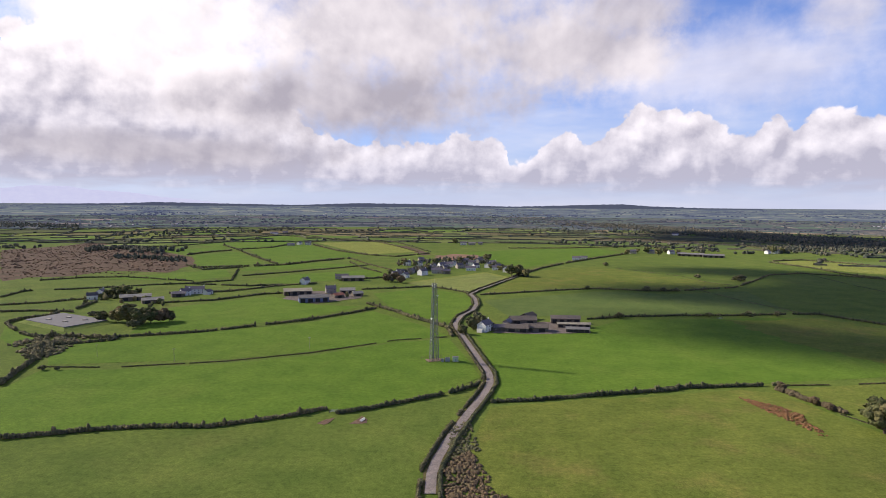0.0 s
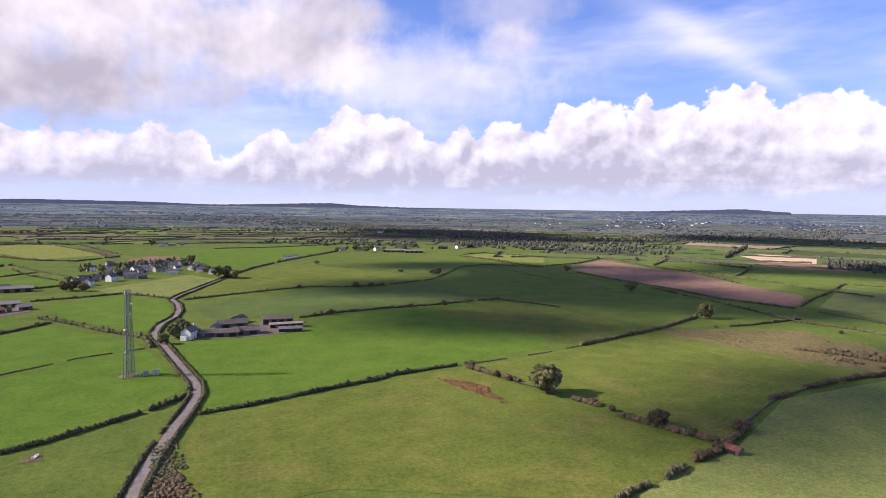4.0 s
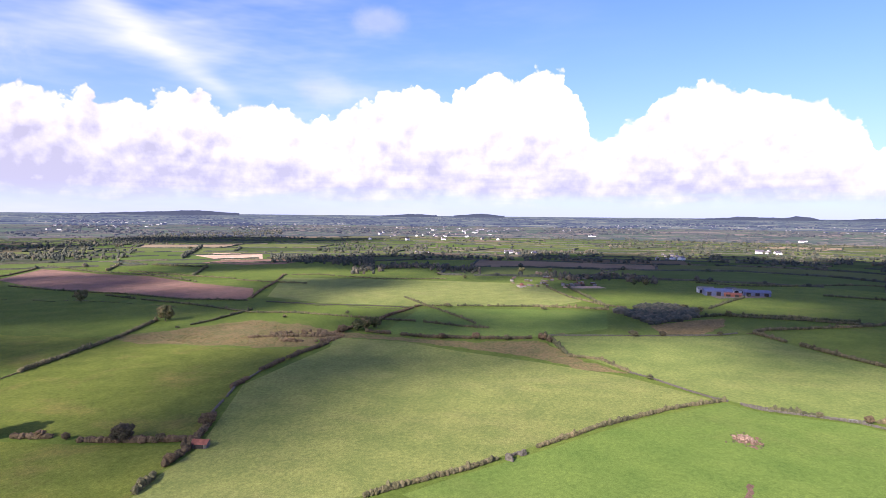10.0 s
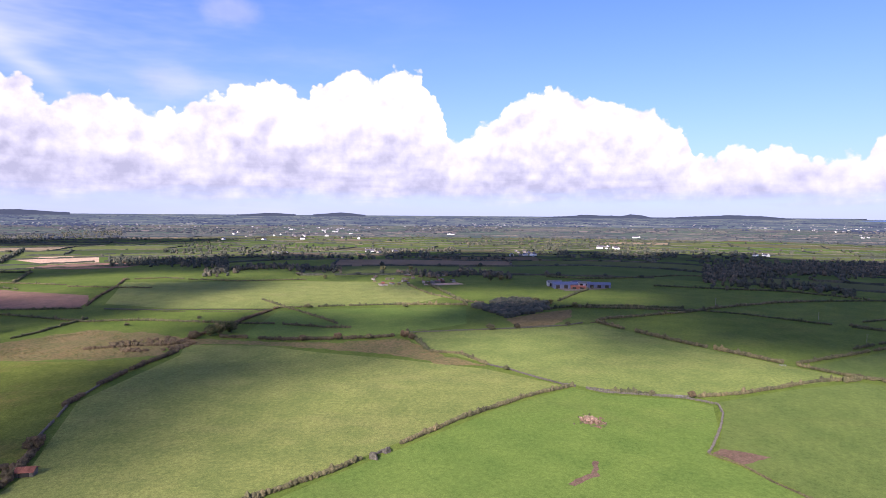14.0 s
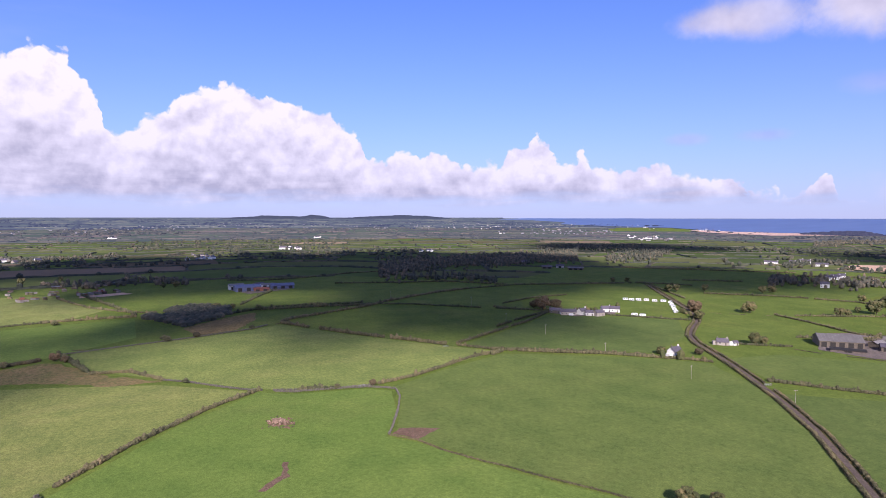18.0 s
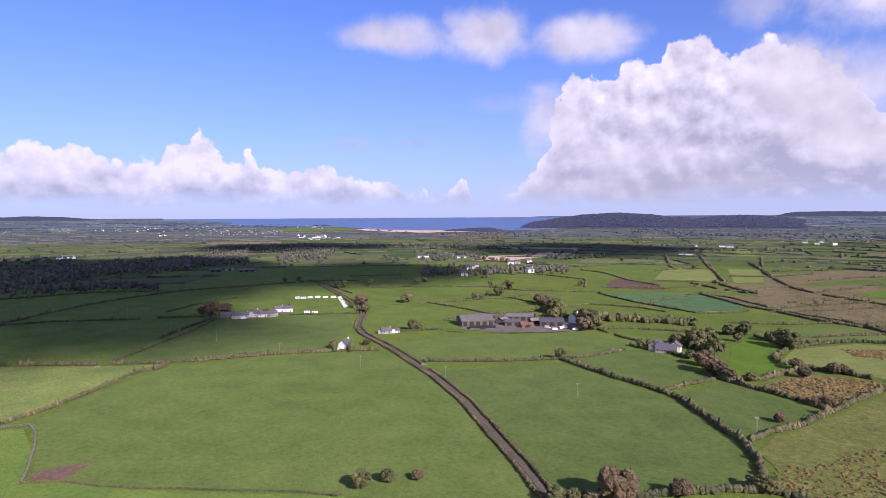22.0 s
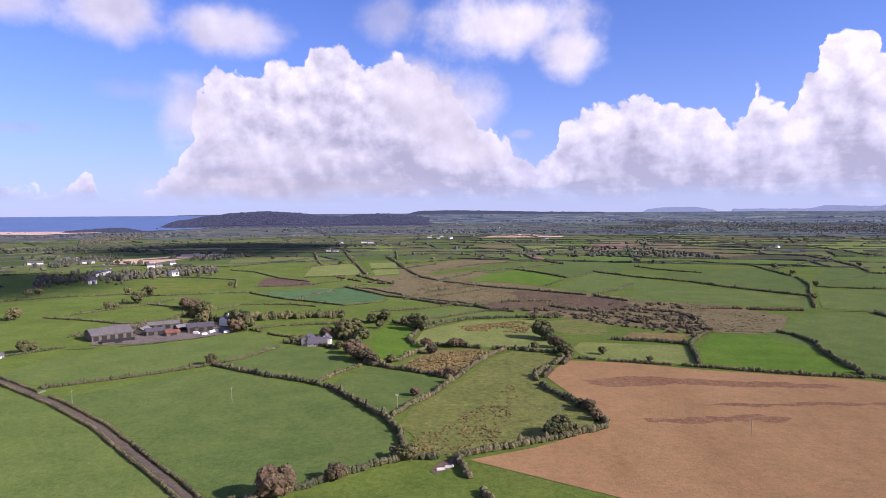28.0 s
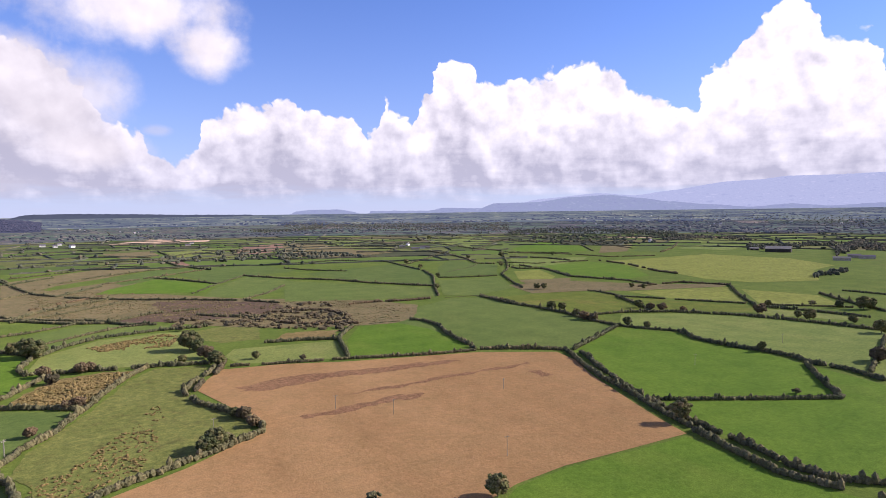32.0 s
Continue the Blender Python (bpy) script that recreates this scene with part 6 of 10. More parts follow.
# ---- lanes ----
way = [(-11.8, 180.4), (-12.3, 192.4), (-12.6, 203), (-10.7, 217.4), (-6.8, 237.1), (-0.2, 264.2), (6.4, 288.9), (10.5, 307.9), (10.5, 329.1), (5.9, 353.1), (1, 383.9), (-7, 431.8), (-12.3, 462.6), (-8.2, 499), (1.5, 527.2), (5.1, 558), (3.8, 599.4), (-0.7, 626), (10.2, 661.3), (46.2, 757.5), (68.3, 816.6)]
lane(way, 1.8)
hedge('v', offset(way, 3.4))
hedge('v', offset(way, -3.4))
way = [(85.4, -170.8), (90.4, -175.5), (98.5, -182.8), (109.6, -192.6), (124.5, -205.3), (145.1, -222.8), (169.7, -243.4), (194.4, -261), (213.2, -273.4), (232.6, -285.2), (263.8, -304.2), (291.2, -319), (328.4, -337.5), (352.5, -355.2), (373.6, -377.9), (394.7, -404.9), (415.4, -426.2), (447.2, -449.9), (495.6, -480.3), (569, -525.5), (646.6, -574.1)]
lane(way, 1.15, 'lane')
hedge('v', offset(way, 2.75))
hedge('v', offset(way, -2.75))

# ---- field hedges and walls ----
hedge('h', [(-178.3, 220.9), (-162.4, 226.6), (-145.7, 232.6), (-125.1, 237.1), (-106, 238.4), (-91.2, 245.3), (-74.8, 254), (-63.2, 263.6)])
hedge('h', [(-57.4, 258), (-45.1, 264.8), (-28.8, 276.2), (-11.1, 289.4), (2.4, 302.4), (7.5, 317.9)])
hedge('h', [(9.6, 278.1), (31.1, 282.1), (53.2, 289.6), (73.1, 295.4), (102.7, 304), (88.9, 299.7), (105.7, 307.3), (122.7, 310.3), (136.9, 312.7), (158.5, 315.2)])
hedge('b', [(158.5, 315.2), (194.6, 320.1), (220.6, 324.9), (247.7, 333)])
hedge('d', [(247.7, 333), (275, 340.7), (338.4, 359.2), (408.6, 388.8)])
hedge('d', [(-230.8, 287.4), (-239.6, 310.4), (-251.4, 343.9), (-269.2, 371.7)])
hedge('h', [(-271.4, 374.7), (-255.9, 375.9), (-234.3, 389.3), (-236.6, 399.6), (-207.4, 411.2), (-187.6, 420.5), (-159.5, 443.4), (-128.3, 468.6), (-100, 504), (-82.9, 531.2)])
hedge('d', [(-94.4, 555.1), (-63.3, 512.8), (-38.8, 476.4), (-17.8, 451.2), (-12.6, 419.9)])
hedge('b', [(-234.3, 322.3), (-195.6, 324.1), (-139.7, 341.9), (-96.9, 365.7), (-49.8, 404.4), (-16.4, 417.8)])
hedge('d', [(-235.5, 394.4), (-266.3, 397.1), (-289.1, 393.5), (-312.4, 406.2), (-345.4, 438.2), (-346.1, 456.5), (-333, 469.9), (-334.8, 482.7)])
hedge('h', [(-385.5, 483.4), (-362.3, 491), (-327, 488.8)])
hedge('h', [(-410.9, 515.6), (-386, 530.5), (-361, 556.5), (-361.3, 574.5)])
hedge('d', [(-333.4, 502.1), (-339.8, 531.7), (-344.5, 565.2), (-348.1, 595.1)])
hedge('h', [(-279.8, 540.7), (-239.1, 561.3), (-205.8, 605.4), (-190.3, 611)])
hedge('h', [(-445, 558.9), (-451.4, 600.8), (-418, 617), (-382.7, 638.5), (-351.1, 660.8)])
hedge('h', [(-351.1, 660.8), (-319.1, 674.1), (-244, 662.5), (-210.3, 675.8)])
hedge('h', [(-315.2, 679.6), (-286, 703.9), (-281.6, 709.8), (-299.9, 767.3), (-321.4, 834.9)])
hedge('h', [(-299.6, 596), (-250.9, 617.2), (-208.9, 671.1), (-176.8, 694.6)])
hedge('h', [(-498, 685.9), (-464.7, 717.8), (-422.1, 728.5), (-355.1, 707.2), (-324.4, 699.6)])
hedge('h', [(-285.5, 756.3), (-236.2, 808.5), (-188, 866.8), (-155.3, 912.9)])
hedge('d', [(-390, 842), (-350.2, 862.9), (-321.7, 874.7), (-278.9, 897.2), (-245.9, 966.9), (-203.1, 1025.5)])
hedge('d', [(-537.4, 1310.6), (-463.8, 1200.5), (-371.2, 1036.6), (-292.5, 913.2)])
hedge('d', [(-458.1, 1185.7), (-487.1, 1122.4), (-498.2, 1054.8)])
hedge('h', [(-463.8, 1200.5), (-414.5, 1258.1), (-405.5, 1436.7)])
hedge('d', [(-352.3, 1361.3), (-257, 1186), (-187, 1099.5)])
hedge('h', [(-187, 1099.5), (-132.2, 1070.1), (-78.6, 1155.1)])
hedge('h', [(-203.1, 1025.5), (-158.2, 930.5), (-113.2, 852.5), (-98.5, 797.2)])
hedge('h', [(-386.2, 1440.1), (-345.8, 1596.1), (-215.7, 1517.2), (-108.3, 1587.2), (24, 1666.2)])
hedge('h', [(-539.6, 1738.6), (-380.6, 1617.2), (-246.9, 1536.1), (-167.2, 1353), (-102.1, 1179.9)])
hedge('h', [(-157, 723.6), (-107.7, 758.1), (-96.9, 784.3)])
hedge('h', [(-116.3, 648.2), (-81.6, 660.9), (-46, 678.7), (-20.1, 653.7), (-0.7, 630.1)])
hedge('h', [(9.6, 619.1), (57.2, 644.3), (101.5, 666.2), (134.2, 678.7), (191.8, 666.6), (222.7, 669.8), (297, 705.1), (340.6, 761.4), (398.1, 841.3), (456.8, 868.8), (500.2, 839.7), (527.3, 805)])
hedge('d', [(50.8, 776), (104.2, 902.8), (160.6, 1000.4), (225.2, 1096.1), (299.3, 1196.5)])
hedge('b', [(188.2, 956.5), (236.5, 879.5), (277.3, 814.3), (284.4, 755.3), (314.5, 716.7)])
hedge('h', [(93.6, 492.9), (123.4, 505.6), (172, 515.2), (219.7, 519.5), (272.1, 532.2), (295.4, 532.7), (318, 494.3), (326.2, 471.4)])
hedge('b', [(452.4, 618.9), (474.4, 541.8), (479.2, 473.2), (474.4, 427.3)])
hedge('b', [(248.7, 723.5), (251.1, 671), (264.5, 600.9), (288.6, 530.2)])
hedge('h', [(79.5, 1319.6), (202.2, 1339.1), (354.6, 1419.6), (496.5, 1504.6)])
hedge('h', [(49, 2096.5), (242.6, 1831), (418.8, 1741.1), (604.2, 1614.9), (652.6, 1410.8)])
hedge('h', [(493.1, 1044), (512.9, 944.8), (513, 861.3), (531.5, 811.5)])
hedge('h', [(503.6, 1066.3), (576.1, 1097.8), (618.5, 1040.1), (639.1, 977.4)])
hedge('b', [(459.9, 859.8), (449.9, 738.5), (452.4, 618.9), (459.7, 564.3)])
hedge('h', [(533.8, 730.2), (525.2, 644.6), (529, 541.8), (519.5, 459.4), (537.4, 393.4)])
hedge('h', [(538.7, 821.5), (623.4, 852.6), (739.3, 932.2)])
hedge('d', [(752.1, 939.9), (704.9, 776.5), (708, 686.8), (660.2, 562.8)])
hedge('d', [(867.9, 897.4), (727.2, 786.8)])
hedge('d', [(857, 886.2), (841.7, 801.9), (848.8, 723.9), (852.8, 703.3), (721.5, 620.9)])
hedge('s', [(554.8, 402.3), (608.6, 428.8), (710, 471.9), (783.9, 510.9)])
hedge('h', [(783.9, 510.9), (813.9, 469.8), (801, 424.9), (791.3, 351.3), (824.1, 271.4)])
hedge('w', [(539.3, 372.4), (540.9, 311.5), (552.9, 256.2), (556, 218.4)])
hedge('s', [(568.2, 215), (505.8, 218.5), (462.7, 221.5), (422.4, 223), (395.3, 227)])
hedge('s', [(375.3, 274.2), (389.1, 252.7), (397.1, 228.1), (409.5, 211.5)])
hedge('s', [(378.4, 210.5), (347.9, 212.4), (320.4, 211.9), (297.9, 209)])
hedge('w', [(297.9, 209), (268.6, 203.6), (245.4, 193.2), (222.5, 183.5)])
hedge('s', [(279.6, 205.9), (263.8, 201.9)])
hedge('s', [(223.3, 182.5), (201.5, 170.9), (191.9, 165.8), (177.7, 162.4), (165, 159.4)])
hedge('d', [(164.2, 158.6), (154.7, 155.1), (141.2, 152.4), (131.7, 150.2), (122.8, 145.3)])
hedge('s', [(195.3, 170.4), (188.6, 182.4), (183.7, 194.7), (180.6, 209.8)])
hedge('s', [(179.1, 223.8), (171.1, 243.2), (167.7, 256.5)])
hedge('b', [(181.2, 206.8), (178.4, 227.1), (168.7, 258), (162.3, 272.3)])
hedge('s', [(164.3, 273), (158.6, 286.8), (152.4, 309.1)])
hedge('h', [(568.8, 217.4), (579.6, 189.3), (594.1, 147), (607.5, 109.4)])
hedge('d', [(607.5, 109.4), (613.3, 70), (613.8, 36.2)])
hedge('b', [(538.2, 371.1), (534.7, 309.1), (542.7, 232.7), (565.3, 216.1)])
hedge('s', [(427.2, 205.7), (423.6, 155.5), (432.9, 115.5), (447.6, 80.4)])
hedge('w', [(463.1, 72.2), (476.2, 36.5), (491.2, -6.7), (511.7, -51.7), (525.7, -66.5)])
hedge('d', [(462.8, 73.4), (433, 61.3), (403.7, 49.5)])
hedge('h', [(398.6, 48.8), (395.3, 26.4), (368.7, 9.4)])
hedge('w', [(368.7, 9.4), (360.4, -2.2), (340.8, -20.3), (330.8, -31.3), (327.7, -36.7), (320.5, -55.1)])
hedge('h', [(319.5, -54.9), (315.3, -75.2)])
hedge('w', [(315.3, -75.2), (314.6, -92.9)])
hedge('h', [(326.7, -36.6), (312.6, -18.8), (290.8, 0.5), (266.4, 19.8), (249.2, 30.1), (234.9, 39.5)])
hedge('w', [(230, 43.1), (220.8, 48.9)])
hedge('h', [(218, 51.5), (206.1, 58.9), (195.7, 67.8), (182.6, 78.5), (174.3, 84.3)])
hedge('d', [(824.5, 109.9), (710.8, 68.2), (625.6, 36.9)])
hedge('d', [(600.3, -44.7), (621.7, -73), (627.1, -94.9), (625.2, -146.4), (618.1, -174.8)])
hedge('d', [(657.5, -57.3), (707.5, -76.7), (785.6, -111.6)])
hedge('d', [(533.3, -78.8), (549.1, -90.5), (574.7, -135.3), (598.8, -174.6), (627.9, -207.7), (673.3, -278.3), (696.2, -333.7)])
hedge('h', [(696.2, -333.7), (709.2, -406.5), (698.9, -471.7), (674.7, -549.5), (652.8, -591.3)])
hedge('d', [(530.5, -78.4), (501.3, -95.5), (461.3, -121.2), (432.7, -142.9), (395, -171.6)])
hedge('h', [(389.6, -177.9), (363.5, -199.7), (348, -221.5), (322.2, -263.1), (309, -280.7)])
hedge('h', [(394.8, -180.3), (421.4, -221.4), (453.9, -271.5), (493.2, -320.1)])
hedge('h', [(360.4, -197.9), (351.5, -168.4), (337.7, -146.7), (322.6, -119.5), (314.7, -97.5)])
hedge('w', [(312.2, -90.6), (303.3, -103), (289.8, -100.7), (268.8, -92.6), (248.1, -82.9), (239.2, -78.2)])
hedge('b', [(239.2, -78.2), (228.8, -87), (214.2, -92.9), (200.7, -100.7)])
hedge('b', [(200.7, -100.7), (189, -108.5), (181, -113.1), (167.1, -122.5), (157.3, -129), (145, -134.9)])
hedge('w', [(330.4, -34.1), (317.8, -51.7), (315.2, -73.7), (312.2, -90.6)])
hedge('b', [(475.7, 67.3), (471.4, 48.8), (491.1, 10.8), (503.1, -18.3), (511.5, -50.4), (530.5, -78.4)])
hedge('h', [(614.3, -179.2), (592.8, -220.1), (551.7, -264.4), (507.4, -316.3)])
hedge('d', [(820.7, -193.7), (799.2, -264.6), (783.9, -340.9), (735.5, -386.4)])
hedge('d', [(617.5, -61.2), (613.7, -90.9), (614.6, -128.2), (606.5, -176.9)])
hedge('h', [(368.9, -194.3), (355.3, -217), (340.4, -241.7), (328.1, -255.5), (306, -279.1)])
hedge('h', [(354.1, -186.3), (359.1, -197.6)])
hedge('h', [(306, -279.1), (292.4, -294.2), (281.4, -302.9)])
hedge('h', [(542.8, -287.5), (522.8, -302.5), (503, -320.4)])
hedge('h', [(729.1, -387.4), (707.8, -423), (685.7, -490.2), (664.2, -580.6), (612.3, -619.1)])
hedge('h', [(543.2, -567.6), (486, -626.1), (420.7, -655.8), (367.1, -647.8), (286.3, -684.6)])
hedge('b', [(430.9, -457.4), (392.5, -496.1)])
hedge('h', [(397.5, -502.5), (355.2, -492.4), (306.2, -476.9), (257.5, -495.9)])
hedge('h', [(353.5, -585.4), (289.2, -556.9)])
hedge('h', [(282, -674.4), (230.7, -631.4), (184.5, -605.2), (150.7, -587), (129.2, -600.9), (114.7, -624.3)])
hedge('h', [(188.9, -735.2), (151, -716.5), (111.7, -671.2), (76.7, -621.2), (39.9, -600.5)])
hedge('h', [(192.2, -459.7), (164.6, -438.2), (148.6, -431.2)])
hedge('h', [(236.6, -295.5), (215.8, -310.1), (193.8, -327.1), (169.9, -350.3), (156, -373.1), (148.3, -400.4)])
hedge('b', [(296.7, -381.3), (270.2, -388.7), (240, -405.4), (219.5, -422.6), (195.4, -455.4)])
hedge('d', [(169.2, -348.9), (148.4, -337.3), (125.8, -325.8), (102.7, -316.9), (85.8, -306.9), (70.8, -287.7), (56.4, -270.1), (48.9, -263.2)])
hedge('d', [(48.9, -263.2), (41.2, -245.3), (35, -226.7), (32.9, -219.5)])
hedge('d', [(83.9, -176.9), (73.6, -185.5), (61, -194.9), (51.9, -204.2), (44.1, -212.1), (32.8, -219), (21.7, -220.2)])
hedge('h', [(96.2, -316.2), (89.2, -336.3), (80.7, -354.3)])
hedge('d', [(148.7, -413), (123.6, -405.9), (105.4, -396.9)])
hedge('d', [(79.8, -357.6), (60.3, -347.3), (41.1, -337.5), (25, -328)])
hedge('d', [(47, -265.7), (41.2, -280.8), (33.4, -296), (24.6, -322.9), (17.1, -351.3), (6.9, -379.4), (-4.7, -402.1)])
hedge('d', [(74.8, -357.1), (60.5, -366.8), (51.2, -391.3), (45.2, -410.9)])
hedge('d', [(49.2, -416.1), (57.7, -413.9), (63.7, -430.1), (61.8, -456), (59.5, -468.3)])
hedge('d', [(87.3, -500.4), (71.5, -481.8), (59.5, -468.3)])
hedge('h', [(192.2, -459.7), (174.1, -476.8), (130, -488.8), (92.3, -503.6)])
hedge('h', [(115.3, -548.1), (74.7, -567), (39.9, -600.5)])
hedge('d', [(58.9, -464), (44.5, -494.4), (25.9, -515.8), (-13.3, -526.5), (-32, -525.4), (-50.3, -526.8)])
hedge('h', [(64.4, -505.7), (35.4, -535.8), (11, -558.8), (-9.9, -559.8)])
hedge('d', [(45.2, -410.9), (30.1, -411.1), (16.8, -405.9), (1.3, -402.3), (-13.5, -400.4), (-24.7, -395.8), (-38.1, -392.7)])
hedge('d', [(40.6, -611), (25.3, -590), (6.8, -566.7), (-13.9, -556)])
hedge('h', [(102.8, -651.8), (66.9, -625.7), (40.6, -611)])
hedge('d', [(-48.2, -592.4), (-66, -572.1), (-85.8, -555.5), (-93.9, -544.9)])
hedge('s', [(93.2, -704.8), (67.6, -743.3), (34.3, -787.3)])
hedge('d', [(231.4, -1253.4), (183.2, -1097.1), (156.2, -1014.4)])
hedge('d', [(386.5, -1501.4), (275.5, -1154.2), (197.4, -896.9)])
hedge('d', [(417.8, -1368.3), (324, -1089.2)])
hedge('h', [(298.2, -732), (232.4, -761.9), (192.5, -839.8), (190, -900.2)])
hedge('h', [(428.8, -951.3), (373.9, -917.7), (303.8, -831.4), (249, -790.9)])
hedge('s', [(224.3, -841.7), (173.5, -788.6), (133.3, -760.5)])
hedge('h', [(700.5, -1050.6), (578.8, -1022), (453, -1004.9), (375.3, -1191.2)])
hedge('h', [(497.2, -841.3), (435, -838.2), (355.5, -808.2), (319.4, -722.5)])
hedge('d', [(-40.2, -383.8), (-34, -364.8), (-24.8, -351), (-19, -334.9), (-24.8, -311.6), (-31.9, -297.7), (-38.3, -285.1), (-42.9, -273.4), (-45.7, -261.2)])
hedge('d', [(-45, -257), (-38.4, -251.9), (-26.3, -244.6), (-12.4, -236.4), (0.7, -229.7), (14.2, -222.8)])
hedge('d', [(15.5, -220.5), (11.3, -208.1), (6.1, -195.4), (2.3, -185.2)])
hedge('s', [(-38.5, -426.7), (-46.6, -394.5), (-39.9, -367.8), (-29.7, -349.3), (-23.8, -334.3)])
hedge('h', [(-48.4, -379.6), (-67.2, -374.3), (-115, -363.1), (-167.4, -348.1), (-194.8, -344)])
hedge('d', [(-127.9, -424.1), (-121.9, -391.1), (-116.1, -364.4)])
hedge('d', [(-78.9, -438.5), (-107.1, -432.6), (-127.9, -424.1), (-140.8, -447.5), (-153.2, -469.1)])
hedge('b', [(-153.2, -469.1), (-177.8, -471.6), (-200.9, -469.3)])
hedge('d', [(-204.2, -471.2), (-212, -461.7), (-212.3, -432.5), (-203.9, -402.3), (-199.6, -366.7), (-196.3, -346.7)])
hedge('d', [(-199.6, -346), (-219.7, -336.1), (-230.2, -329.6), (-244.2, -318.5)])
hedge('s', [(-186.8, -581), (-220.6, -585.3), (-246.3, -575.5), (-276.7, -576.7)])
hedge('s', [(-102.7, -570), (-132.8, -581.6), (-154.7, -558.5), (-165.5, -522.9)])
hedge('s', [(-99, -522), (-122.3, -494.1), (-148.2, -483.2), (-160, -475.4)])
hedge('b', [(-276.7, -576.7), (-305.8, -574.2), (-335.1, -571.8)])
hedge('d', [(-326, -564.3), (-325.2, -507.8), (-332.1, -470.2), (-334.7, -431.4), (-331, -400.5), (-331.9, -364.6)])
hedge('h', [(-331.9, -364.6), (-344, -341.5), (-355.2, -324.7)])
hedge('d', [(-355.2, -324.7), (-344.8, -300.3), (-345.3, -269.2), (-350.7, -253), (-351.7, -235), (-346, -217.6), (-349.7, -200.9), (-343.6, -178.2)])
hedge('d', [(-343.8, -412.3), (-384.6, -408.4), (-421.9, -386), (-450.4, -351.6), (-467.5, -313), (-475.7, -282.4), (-483.7, -251.8)])
hedge('d', [(-250.5, -314.2), (-293.2, -339.4), (-333.8, -363.5)])
hedge('d', [(-247.8, -319.5), (-231.4, -282.5), (-220.7, -250.9), (-213.4, -222.5), (-206.1, -197.5), (-201.6, -177.9)])
hedge('d', [(-200, -175), (-195.6, -151.8), (-192, -131.4), (-196.4, -120.7), (-203.7, -104.6)])
hedge('d', [(-250, -305.2), (-235.6, -272.6), (-222.4, -240), (-215.6, -219.2)])
hedge('d', [(-214, -213.9), (-210.1, -198), (-207.8, -188)])
hedge('d', [(-207.1, -184.3), (-205.3, -159.4), (-203.7, -146.2), (-200.9, -133.4), (-202.1, -122.4), (-214.2, -110.1)])
hedge('h', [(-214.5, -212.6), (-238.2, -200.5), (-261.8, -188.4), (-294.4, -171.3)])
hedge('d', [(-341.9, -219.9), (-319.7, -197.8), (-304.4, -182.7), (-295.3, -171.8)])
hedge('h', [(-450.8, -540.7), (-454.9, -526.6), (-450.5, -486.7), (-480.1, -439.3), (-512.8, -388.4)])
hedge('d', [(-621.8, -493.7), (-551.1, -424), (-506.5, -371.9), (-517.1, -346.5), (-526.3, -312.7), (-530, -287.9)])
hedge('h', [(-517.6, -377.2), (-547.6, -350.8), (-571.3, -324.8)])
hedge('d', [(-445.6, -489.7), (-423.4, -434.8), (-408, -405.1)])
hedge('d', [(-636.5, -396), (-601.1, -346.9), (-572.5, -298.5)])
hedge('s', [(-735, -851.1), (-725.9, -771.5), (-678.5, -663.3), (-673.8, -617.1)])
hedge('h', [(-677.6, -397.2), (-683, -356.6)])
hedge('d', [(-354.1, -191.6), (-399, -211.4), (-454.6, -236.6)])
hedge('s', [(-523.2, -537.4), (-595.6, -545.3), (-621.8, -493.7)])
hedge('d', [(422.2, -1383.4), (360.8, -1198.5), (314.1, -1068)])
hedge('d', [(358.5, -1410.6), (281.7, -1160.1), (224.3, -984.2), (189.9, -877.6)])
hedge('h', [(370.5, -1375.1), (315.4, -1463.6), (262.9, -1542.9)])
hedge('h', [(356.1, -1805.4), (260.6, -1616.1), (135.1, -1520.3), (53.8, -1578.1), (-30, -1446.8)])
hedge('d', [(239.9, -1430.4), (195.2, -1174.4)])
hedge('h', [(206.9, -1280.4), (168.2, -1342.5), (71.6, -1363.5), (-27.9, -1347.2)])
hedge('h', [(165.3, -1081.8), (102.3, -1147.4), (43.1, -1255), (-24.4, -1184)])
hedge('h', [(102.2, -950), (54.5, -1033), (-23, -1116.4), (-97.5, -1145.2)])
hedge('h', [(40.5, -924.4), (-20.1, -981.6), (-113, -1090.9)])
hedge('d', [(174.5, -1060.2), (140.4, -945.8), (106.5, -845.5), (79.8, -807.9), (39.4, -898.9)])
hedge('d', [(-24.4, -971.2), (-53.3, -930.2), (-95.1, -843.4)])
hedge('h', [(-57.1, -754.9), (-85.1, -822.9), (-140.5, -937.3)])
hedge('d', [(71.2, -793.9), (12.3, -739.5), (-40.3, -706.9), (-99.8, -666.1), (-129.3, -627.8)])
hedge('h', [(-101.2, -675.5), (-133.4, -712.7), (-166.4, -779.7)])
hedge('d', [(204.4, -871.7), (158.4, -797.5), (131.1, -764)])
hedge('h', [(273.6, -843.8), (218.7, -866)])
hedge('d', [(184.9, -730.9), (118.2, -652.7), (101.8, -642.6)])
hedge('d', [(101.8, -642.6), (75.1, -693.9), (26.3, -752.4)])
hedge('d', [(101.8, -642.6), (54.1, -598.9), (26.1, -585.5), (-12.4, -619.1), (-53.1, -627.1)])
hedge('d', [(-51.1, -1307.2), (-67.6, -1177.6), (-110.5, -1067)])
hedge('h', [(46.5, -1359.4), (-27.9, -1347.2), (-139.7, -1347.5), (-290.3, -1361)])
hedge('d', [(-50.9, -1694.6), (-69.6, -1440), (-117.5, -1546.7), (-244.3, -1628.3)])
